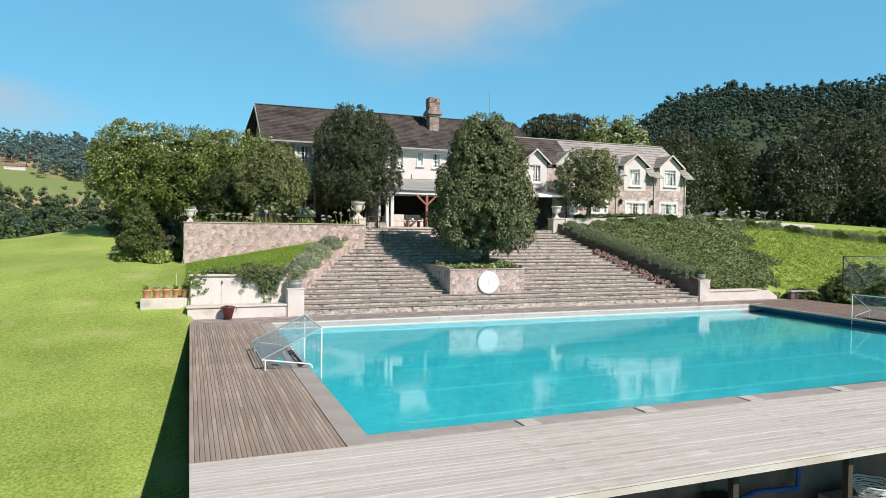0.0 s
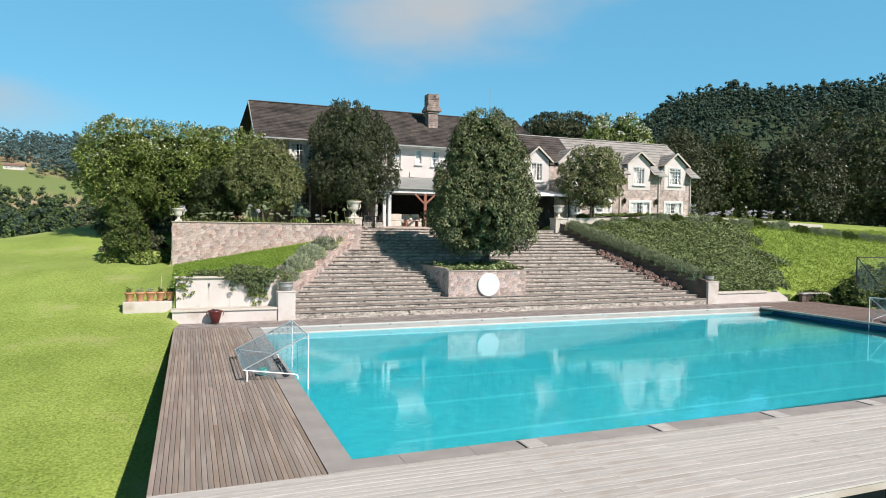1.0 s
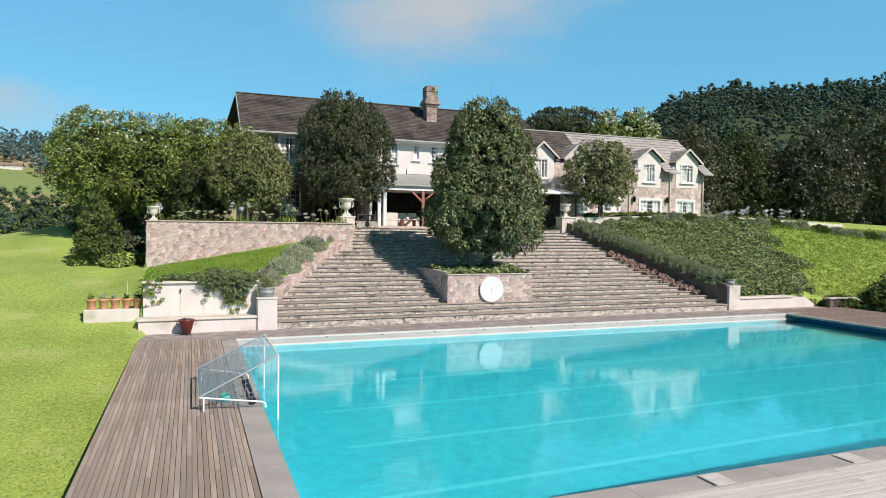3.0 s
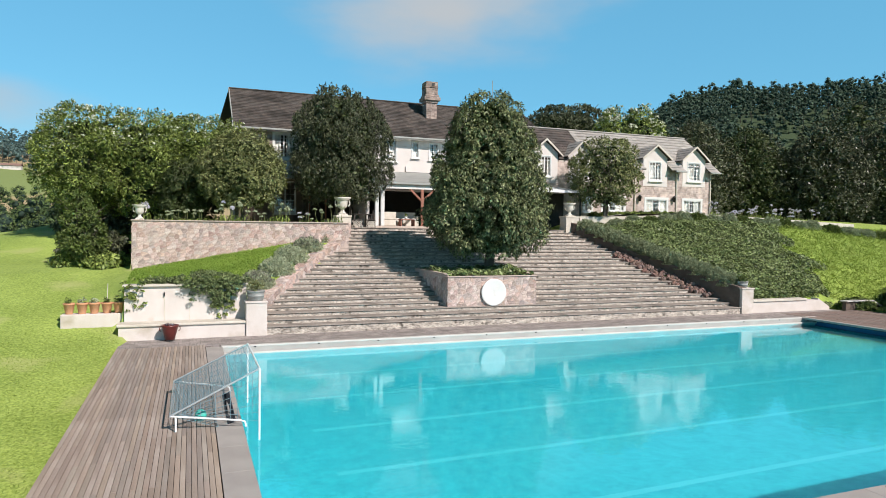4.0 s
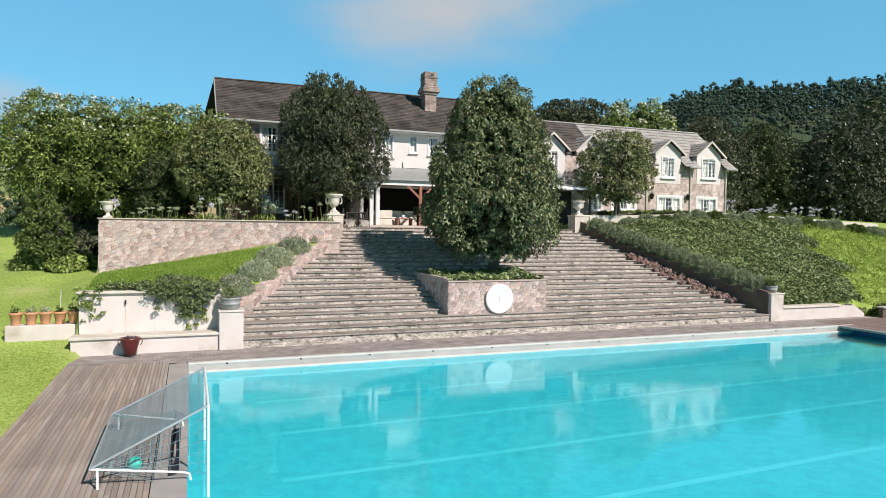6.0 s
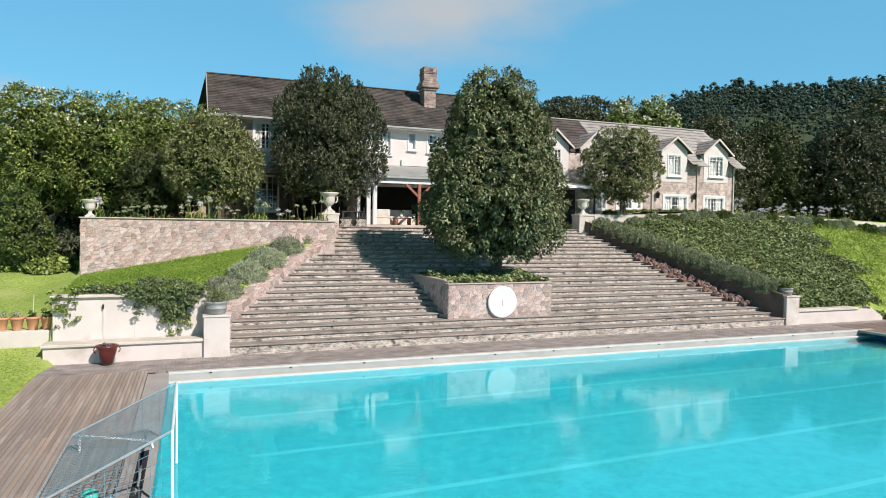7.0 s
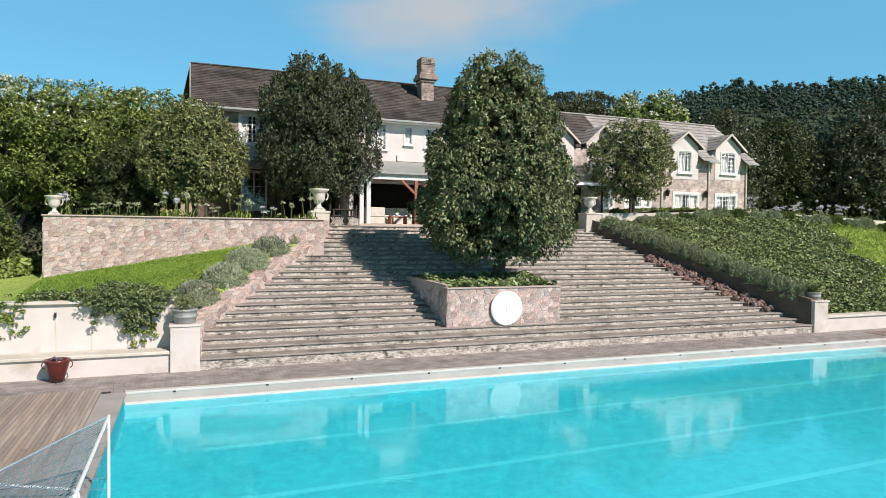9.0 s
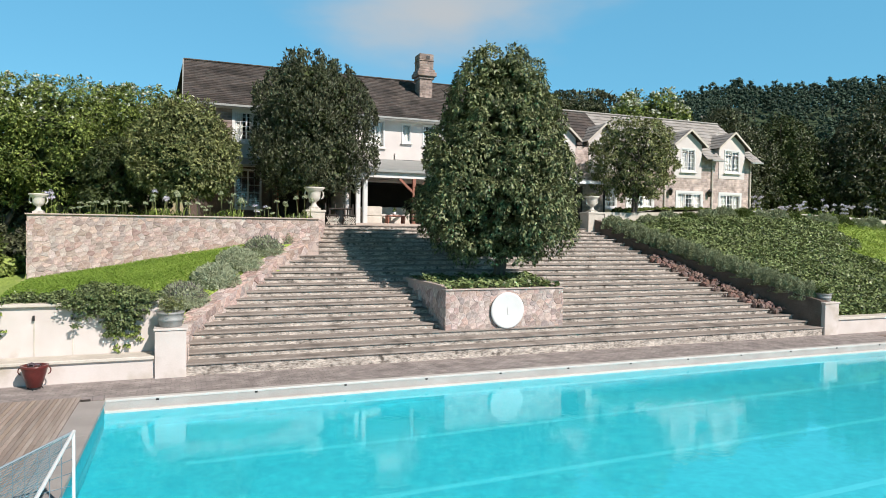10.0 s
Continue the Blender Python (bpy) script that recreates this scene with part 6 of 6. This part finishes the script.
def woods(name, label, n, where, height, material, core, leaf, per, seed):
    """Far woods: many trees as one mesh of leaf clumps, shade painted on solid cores."""
    rng = np.random.default_rng(seed)
    ps, ns = [], []
    vs, fs = [], []
    cv, cf = [], []
    ball = bmesh.new()
    bmesh.ops.create_icosphere(ball, subdivisions=1, radius=1.0)
    bv, bf = np.array([tuple(v.co) for v in ball.verts]), np.array([[v.index for v in f.verts] for f in ball.faces])
    ball.free()
    while n > 0:
        p = where(rng)
        if not p:
            continue
        n -= 1
        x, y = p
        z, h = ground_z(x, y), height * rng.uniform(0.65, 1.2)
        r = h * rng.uniform(0.19, 0.29)
        k = 12
        c = envelope(rng, k, [(h * 0.25, r * 0.7), (h * 0.5, r), (h * 0.8, r * 0.75), (h, r * 0.2)], 0.3) + np.array([x, y, z])
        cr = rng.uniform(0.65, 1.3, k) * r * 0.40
        # Solid lumps inside the clumps, coloured as the crown's dark interior.
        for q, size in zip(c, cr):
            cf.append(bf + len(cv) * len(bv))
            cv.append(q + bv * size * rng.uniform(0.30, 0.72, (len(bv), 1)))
        a, b = clumped(rng, c, cr * 1.04, per, 0.35, 0.2)
        ps.append(a)
        ns.append(b)
        i = len(vs)
        w = h * 0.012
        vs += [(x - w, y, z - 1), (x + w, y, z - 1), (x, y - w * 1.7, z - 1), (x, y, z + h * 0.8)]
        fs += [(i, i + 1, i + 3), (i + 1, i + 2, i + 3), (i + 2, i, i + 3)]
    t = leaf_mesh(name, np.concatenate(ps), np.concatenate(ns), leaf, 0.7, material, seed=seed)
    tagged(t, label, "woods", kind="stuff")
    raw("trunks", vs, fs, M["bark"], t)
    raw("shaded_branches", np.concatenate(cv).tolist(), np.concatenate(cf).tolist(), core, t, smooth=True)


def polar(az, r):
    a = math.radians(az)
    return r * math.sin(a), 5 + r * math.cos(a)


def east_woods(rng):
    az, r = rng.uniform(33, 59), 250 + 290 * rng.uniform() ** 0.7
    clear = r < 300 and math.sin(az * 0.9) < -0.7
    return None if clear else polar(az, r)


def east_fringe(rng):
    return polar(rng.uniform(36, 60), rng.uniform(95, 240))


def west_woods(rng):
    az, r = rng.uniform(-17, 4), rng.uniform(430, 670)
    bare = r < 520 + 14 * az and az > -12 or az < -11.6 and r < 482
    return None if bare else polar(az, r)


def west_belt(rng):
    az, r = rng.uniform(-18, -2), 135 + 170 * rng.uniform()
    return polar(az, r)


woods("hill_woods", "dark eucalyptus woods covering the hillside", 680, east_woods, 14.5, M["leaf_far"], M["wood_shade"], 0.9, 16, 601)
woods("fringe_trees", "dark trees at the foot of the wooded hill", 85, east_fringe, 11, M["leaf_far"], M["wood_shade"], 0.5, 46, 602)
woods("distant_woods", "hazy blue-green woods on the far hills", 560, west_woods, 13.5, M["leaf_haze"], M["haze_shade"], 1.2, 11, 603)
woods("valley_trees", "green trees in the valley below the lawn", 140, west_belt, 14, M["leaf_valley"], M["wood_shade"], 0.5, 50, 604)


def lawn_area(rng):
    y = rng.uniform(2.0, 28.0)
    return rng.uniform(-14, -3.1), y


def bank_lawn(rng):
    x, y = rng.uniform(-3.2, 4.8), rng.uniform(28.3, 34.7)
    return (x, y) if x < line(y, STAIR_L) - 1.5 else None


carpet("bank_blades", "longer deep green grass on the bank below the wall", "grass", 22000, bank_lawn, 0.09, 0.13, 0.14, M["bank_blade"], 206, up=0.3)
carpet("lawn_blades", "short mown grass blades on the lawn", "grass", 45000, lawn_area, 0.035, 0.065, 0.2, M["blade"], 205, up=0.3)


# ---------- pots, urns, goals and other small things ----------
def flower_pot(x, y, z, seed, plant):
    p = thing("flower_pot", "tapered terracotta flower pot with a small plant", "flower pot", "terracotta pots on the low wall", (x, y, z))
    part("pot", lathe([(0.11, 0), (0.115, 0.01), (0.165, 0.30), (0.185, 0.31), (0.185, 0.37), (0.16, 0.37), (0.155, 0.33), (0.02, 0.32)], 20), M["terracotta"], p)
    rng = np.random.default_rng(seed)
    c = rng.normal(size=(14, 3)) * np.array([0.06, 0.06, 0.05]) + np.array([0, 0, 0.42])
    a, b = clumped(rng, c, np.full(14, 0.06), 14)
    leaf_mesh("plant", a, b, 0.06, 0.4, plant, p, "", seed)
    return p


for k, x in enumerate((-4.72, -4.33, -3.96, -3.58, -3.22)):
    p = flower_pot(x, 28.2, 0.80, 700 + k, M["lavender"] if k in (1, 2) else M["leaf_bush"])
    if k == 3:
        cane = bmesh.new()
        bar(cane, (0, 0, 0.3), (0.03, 0, 1.0), 0.012, 6)
        part("cane", cane, M["cap"], p)


def glazed_pot():
    p = thing("glazed_pot", "oxblood red glazed pot with handles in an iron stand", "plant pot", at=(-1.55, 26.58, -0.006))
    p.scale = (0.86, 0.86, 0.9)
    part("pot", lathe([(0.14, 0.05), (0.17, 0.06), (0.27, 0.40), (0.30, 0.52), (0.33, 0.55), (0.33, 0.60), (0.28, 0.60), (0.26, 0.55), (0.02, 0.52)], 28), M["oxblood"], p)
    for s in (-1, 1):
        bm = bmesh.new()
        pts = [(s * (0.30 + 0.07 * math.sin(a)), 0, 0.46 + 0.09 * math.cos(a)) for a in np.linspace(0.1, 3.04, 9)]
        for a, b in zip(pts, pts[1:]):
            bar(bm, a, b, 0.014, 6)
        part("handle", bm, M["oxblood"], p)
    bm = bmesh.new()
    for a in range(3):
        c = (0.2 * math.cos(a * 2.1 + 0.5), 0.2 * math.sin(a * 2.1 + 0.5))
        bar(bm, (*c, 0.0), (c[0] * 0.7, c[1] * 0.7, 0.09), 0.012, 6)
    part("stand", bm, M["iron"], p)
    rng = np.random.default_rng(711)
    a, b = clumped(rng, rng.normal(size=(10, 3)) * np.array([0.1, 0.1, 0.02]) + np.array([0, 0, 0.58]), np.full(10, 0.06), 10)
    leaf_mesh("plant", a, b, 0.08, 0.4, M["mauve"], p, "dry brown plant", 712)


glazed_pot()


def tub(x, y, z, seed, plant, size=1.0):
    p = thing("planter_tub", "grey banded round tub with a green plant on the pier", "plant tub", "tubs on the piers", (x, y, z))
    s = size
    part("tub", lathe([(0.23 * s, 0), (0.25 * s, 0.02), (0.265 * s, 0.14 * s), (0.285 * s, 0.15 * s), (0.285 * s, 0.19 * s), (0.275 * s, 0.20 * s), (0.29 * s, 0.30 * s), (0.31 * s, 0.31 * s), (0.31 * s, 0.35 * s), (0.28 * s, 0.35 * s), (0.02, 0.32 * s)], 28), M["tub"], p)
    rng = np.random.default_rng(seed)
    c = rng.normal(size=(60, 3)) * np.array([0.14, 0.14, 0.11]) * s + np.array([0, 0, 0.48 * s])
    a, b = clumped(rng, c, np.full(60, 0.07 * s), 18)
    leaf_mesh("plant", a, b, 0.055, 0.35, plant, p, "", seed)


tub(1.24, 27.2, 1.20, 721, M["leaf_olive"], 1.05)
tub(23.66, 27.2, 1.20, 722, M["leaf_bush"], 0.85)


def urn(x, y, z, s, seed, plant):
    p = thing("garden_urn", "pale cast-stone urn on a square foot", "urn", "urns on the garden walls", (x, y, z))
    part("foot", boxes((-0.24 * s, -0.24 * s, 0, 0.24 * s, 0.24 * s, 0.09 * s), bevel=0.01), M["urn"], p)
    part("bowl", lathe([(0.20 * s, 0.09 * s), (0.21 * s, 0.13 * s), (0.11 * s, 0.20 * s), (0.09 * s, 0.30 * s), (0.12 * s, 0.36 * s), (0.21 * s, 0.42 * s), (0.26 * s, 0.52 * s), (0.27 * s, 0.72 * s), (0.30 * s, 0.80 * s), (0.43 * s, 0.90 * s), (0.44 * s, 0.96 * s), (0.40 * s, 0.96 * s), (0.30 * s, 0.86 * s), (0.02, 0.84 * s)], 32), M["urn"], p)
    for sgn in (-1, 1):
        bm = bmesh.new()
        pts = [(sgn * (0.28 + 0.11 * math.sin(a)) * s, 0, (0.66 + 0.18 * math.cos(a)) * s) for a in np.linspace(0.2, 2.9, 9)]
        for a, b in zip(pts, pts[1:]):
            bar(bm, a, b, 0.03 * s, 8)
        part("handle", bm, M["urn"], p)
    rng = np.random.default_rng(seed)
    a, b = clumped(rng, rng.normal(size=(16, 3)) * np.array([0.13, 0.13, 0.05]) * s + np.array([0, 0, 0.98 * s]), np.full(16, 0.07), 14)
    tagged(leaf_mesh("plant", a, b, 0.06, 0.3, plant, p, "", seed), kind="stuff")


def urn_pier(x0, x1, y, z0, z1):
    p = thing("urn_pier", "square plastered pier that carries an urn", "pier", "piers with urns")
    part("shaft", boxes((x0 + 0.04, y, z0, x1 - 0.04, y + 0.75, z1 - 0.1)), M["cap"], p)
    part("cap", boxes((x0, y - 0.04, z1 - 0.1, x1, y + 0.79, z1), bevel=0.02), M["cap"], p)


urn_pier(6.30, 7.18, 37.9, 3.0, 4.49)
urn(6.74, 38.3, 4.49, 1.02, 731, M["leaf_bright"])
urn_pier(20.45, 21.45, 37.9, 3.0, 4.70)
urn(20.95, 38.3, 4.70, 0.86, 732, M["leaf_olive"])
urn(-3.02, 35.1, 4.07, 0.68, 733, M["leaf_bright"])


def net_sheet(parent, quad, nu, nv, material, r=0.0045, name="net"):
    """A slack net of crossing cords over four corners."""
    a, b, c, d = (Vector(v) for v in quad)
    bm = bmesh.new()

    def at(u, v):
        p = a.lerp(b, u).lerp(d.lerp(c, u), v)
        return p - Vector((0, 0, 0.06 * math.sin(math.pi * u) * math.sin(math.pi * v)))

    for i in range(nu + 1):
        for j in range(4):
            bar(bm, at(i / nu, j / 4), at(i / nu, (j + 1) / 4), r, 4)
    for j in range(nv + 1):
        for i in range(4):
            bar(bm, at(i / 4, j / nv), at((i + 1) / 4, j / nv), r, 4)
    return part(name, bm, material, parent)


def pool_goal(label, x, y0, y1, side, group):
    """side: -1 where the net lies towards lower x."""
    g = thing("water_polo_goal", label, "pool goal", group)
    s = side
    top, zb, xb = 1.10, 0.30, x + s * 1.58
    for y in (y0, y1):
        bm = bmesh.new()
        bar(bm, (x, y, -0.30), (x, y, top), 0.02, 10)
        part("post", bm, M["white_tube"], g)
    bm = bmesh.new()
    bar(bm, (x, y0 - 0.03, top), (x, y1 + 0.03, top), 0.02, 10)
    part("crossbar", bm, M["white_tube"], g)
    bm = bmesh.new()
    bar(bm, (xb, y0 + 0.1, zb), (xb, y1 + 0.25, zb), 0.015, 8)
    part("back_bar", bm, M["steel"], g)
    for y, e in ((y0, 0.1), (y1, 0.25)):
        bm = bmesh.new()
        bar(bm, (xb, y + e, zb), (x, y, top), 0.018, 8)
        part("stay", bm, M["steel"], g)
        bm = bmesh.new()
        end = 0.33 if y == y0 else 0.46
        bend = [(xb, y + e, zb), (x + s * end, y + e * 0.4, 0.13), (x + s * (end - 0.07), y + e * 0.4, 0.10), (x + s * (end - 0.09), y + e * 0.4, 0.004)]
        for p, q in zip(bend, bend[1:]):
            bar(bm, p, q, 0.017, 8)
        part("side_rail", bm, M["white_tube"], g)
        bm = bmesh.new()
        bar(bm, (xb - s * 0.1, y + e, 0.0), (xb - s * 0.1, y + e, zb), 0.018, 8)
        part("leg", bm, M["white_tube"], g)
    net_sheet(g, ((x, y0, top), (x, y1, top), (xb, y1 + 0.25, zb), (xb, y0 + 0.1, zb)), 26, 14, M["net"])
    net_sheet(g, ((xb, y0 + 0.1, zb), (xb, y1 + 0.25, zb), (x + s * 0.75, y1, 0.03), (x + s * 0.75, y0 + 0.1, 0.03)), 24, 8, M["net"])
    for y in (y0, y1):
        net_sheet(g, ((x, y, top), (xb, y + 0.15, zb), (xb, y + 0.15, zb - 0.02), (x, y, 0.1)), 12, 6, M["net"])
    net_sheet(g, ((x + s * 0.55, y0 + 0.3, 0.02), (x + s * 0.55, y1 - 0.2, 0.02), (x + s * 0.42, y1 - 0.2, 0.06), (x + s * 0.42, y0 + 0.3, 0.06)), 40, 6, M["dark_net"], 0.012, "sunken_net")
    return g


pool_goal("white tubular water polo goal with blue net on the deck", 0.32, 16.05, 18.85, -1, "pool goals")
pool_goal("white tubular water polo goal at the pool's end", 25.0, 16.4, 19.2, 1, "pool goals")
ball = thing("pool_ball", "sea-green ball lying in the goal net", "ball", at=(-0.72, 16.75, 0.115))
bm = bmesh.new()
bmesh.ops.create_uvsphere(bm, u_segments=20, v_segments=12, radius=0.112)
for f in bm.faces:
    f.smooth = True
part("ball", bm, M["ball"], ball)


def mesh_fence():
    f = thing("mesh_fence", "tall green wire mesh fence with grey posts", "fence")
    for x, y in ((30.9, 24.2), (33.4, 23.0), (36.0, 21.8), (38.6, 20.6)):
        bm = bmesh.new()
        bar(bm, (x, y, -0.3), (x, y, 2.62), 0.03, 8)
        part("post", bm, M["iron"], f)
    bm = bmesh.new()
    bar(bm, (30.9, 24.2, 2.6), (38.6, 20.6, 2.6), 0.025, 8)
    bar(bm, (30.9, 24.2, 2.6), (31.9, 23.7, 1.2), 0.02, 8)
    part("rail", bm, M["iron"], f)
    bm = bmesh.new()
    d = Vector((7.7, -3.6, 0)).normalized()
    for k in range(-16, 56):
        for s in (1, -1):
            u0, u1 = k * 0.15, k * 0.15 + s * 2.55
            bar(bm, Vector((30.9, 24.2, 0.05)) + d * max(0, min(8.4, u0)), Vector((30.9, 24.2, 2.58)) + d * max(0, min(8.4, u1)), 0.003, 3)
    part("wire_mesh", bm, M["net"], f)


mesh_fence()


def porch_furniture():
    s = thing("patio_table", "dark timber table on the porch", "table", at=(7.95, 38.9, TOP))
    part("top", boxes((-0.55, -0.4, 0.70, 0.55, 0.4, 0.75), bevel=0.01), M["dark_timber"], s)
    for x in (-0.48, 0.48):
        for y in (-0.33, 0.33):
            part("leg", boxes((x - 0.035, y - 0.035, 0, x + 0.035, y + 0.035, 0.70)), M["dark_timber"], s)
    c = thing("lattice_chair", "patio chair with a pale lattice back", "chair", "chairs on the porch", (8.35, 38.55, TOP))
    part("seat", boxes((-0.24, -0.24, 0.40, 0.24, 0.24, 0.45), bevel=0.01), M["dark_timber"], c)
    for x in (-0.22, 0.22):
        for y in (-0.22, 0.22):
            part("leg", boxes((x - 0.025, y - 0.025, 0, x + 0.025, y + 0.025, 0.40 if y < 0 else 0.95)), M["dark_timber"], c)
    bm = bmesh.new()
    for k in range(-2, 3):
        for sg in (-1, 1):
            turn = Matrix.Translation((k * 0.09, -0.24, 0.2)) @ pose(0, 0, 0, 0, sg * 38, 0)
            box(bm, -0.014, -0.01, -0.2, 0.014, 0.01, 0.2, turn=turn)
    part("lattice", bm, M["cap"], c)
    copy_thing(c, pose(7.55, 38.5, TOP, 0, 0, 4))
    sofa = thing("wicker_sofa", "pale wicker sofa with cushions on the porch", "sofa", at=(10.9, 41.6, 3.97))
    part("base", boxes((-1.2, -0.4, 0, 1.2, 0.4, 0.35), bevel=0.03), M["cap"], sofa)
    part("back", boxes((-1.2, 0.25, 0.35, 1.2, 0.42, 0.85), bevel=0.03), M["cap"], sofa)
    for x in (-1.2, 1.05):
        part("arm", boxes((x, -0.4, 0.35, x + 0.15, 0.25, 0.62), bevel=0.03), M["cap"], sofa)
    for x in (-0.7, 0.0, 0.7):
        part("cushion", boxes((x - 0.33, -0.38, 0.352, x + 0.33, 0.24, 0.48), bevel=0.04), M["cream"], sofa)
    arm = thing("wicker_armchair", "pale wicker armchair on the porch", "armchair", at=(9.95, 40.6, 3.97))
    part("base", boxes((-0.4, -0.4, 0, 0.4, 0.4, 0.36), bevel=0.03), M["cap"], arm)
    part("back", boxes((-0.4, -0.42, 0.36, 0.4, -0.28, 0.82), bevel=0.03), M["cap"], arm)
    for x in (-0.4, 0.27):
        part("arm", boxes((x, -0.28, 0.36, x + 0.13, 0.4, 0.6), bevel=0.03), M["cap"], arm)
    t = thing("coffee_table", "low red-brown coffee table with a potted plant beside it", "table", at=(11.1, 40.5, 3.97))
    part("top", boxes((-0.45, -0.3, 0.36, 0.45, 0.3, 0.41), bevel=0.01), M["red_wood"], t)
    for x in (-0.4, 0.4):
        part("leg", boxes((x - 0.03, -0.25, 0, x + 0.03, 0.25, 0.36)), M["red_wood"], t)
    v = thing("table_plant", "small green plant in a white pot on the coffee table", "pot plant", at=(11.05, 40.5, 4.38))
    part("pot", lathe([(0.07, 0), (0.10, 0.16), (0.08, 0.16), (0.02, 0.14)], 16), M["trim"], v)
    rng = np.random.default_rng(801)
    a, b = clumped(rng, rng.normal(size=(12, 3)) * 0.05 + np.array([0, 0, 0.26]), np.full(12, 0.06), 12)
    leaf_mesh("plant", a, b, 0.08, 0.3, M["leaf_bright"], v, "", 801)


porch_furniture()

# loose red stones piled along the end of the steps
rnd = random.Random(31)
rub = tagged(new("rubble_edge"), "reddish rubble stones set along the ends of the steps", "rubble", kind="structure")
for k in range(270):
    y = 28.2 + 5.8 * rnd.uniform(0, 1) ** 0.9
    x = line(y, STAIR_R) - rnd.uniform(0.0, 0.85) * line(y, [(28, 0.5), (30, 1), (34.6, 0.6)])
    r = rnd.uniform(0.09, 0.17)
    bm = bmesh.new()
    bmesh.ops.create_icosphere(bm, subdivisions=1, radius=r)
    for v in bm.verts:
        v.co *= rnd.uniform(0.75, 1.15)
        v.co.z *= 0.6
    st = part("stone", bm, M["rubble"], rub)
    st.location = (x, y, stair_z(y) - 0.02 + 0.25 * (x - line(y, STAIR_R) + 0.5))
    st.rotation_euler = (rnd.uniform(0, 3), rnd.uniform(0, 3), rnd.uniform(0, 3))

# the farmhouse across the valley
fx, fy = polar(-12.5, 470)
fz = ground_z(fx, fy)
farm = thing("farmhouse", "white farmhouse with a red roof across the valley", "house", at=(fx, fy, fz))
farm.scale = (0.62, 0.62, 0.62)
part("wall", boxes((-9, -4, -1, 9, 4, 3.2)), M["white"], farm)
roof_slope("roof", farm, (-9.6, -4.8, 3.1), (9.6, -4.8, 3.1), (9.0, 0, 5.6), (-9.0, 0, 5.6), 0.8, M["farm_roof"], 0.05)
roof_slope("roof", farm, (9.6, 4.8, 3.1), (-9.6, 4.8, 3.1), (-9.0, 0, 5.6), (9.0, 0, 5.6), 0.8, M["farm_roof"], 0.05)
for x in (-6, -2, 2, 6):
    part("window", boxes((x - 0.7, -4.06, 0.8, x + 0.7, -3.9, 2.2)), M["glass"], farm)

# a thin radio mast behind the wing
mast = thing("radio_mast", "thin pale radio mast behind the roofs", "mast", at=(30.5, 70, 4.0))
bm = bmesh.new()
bar(bm, (0, 0, 0), (0, 0, 16.5), 0.06, 6, 0.03)
part("mast", bm, M["lead"], mast)
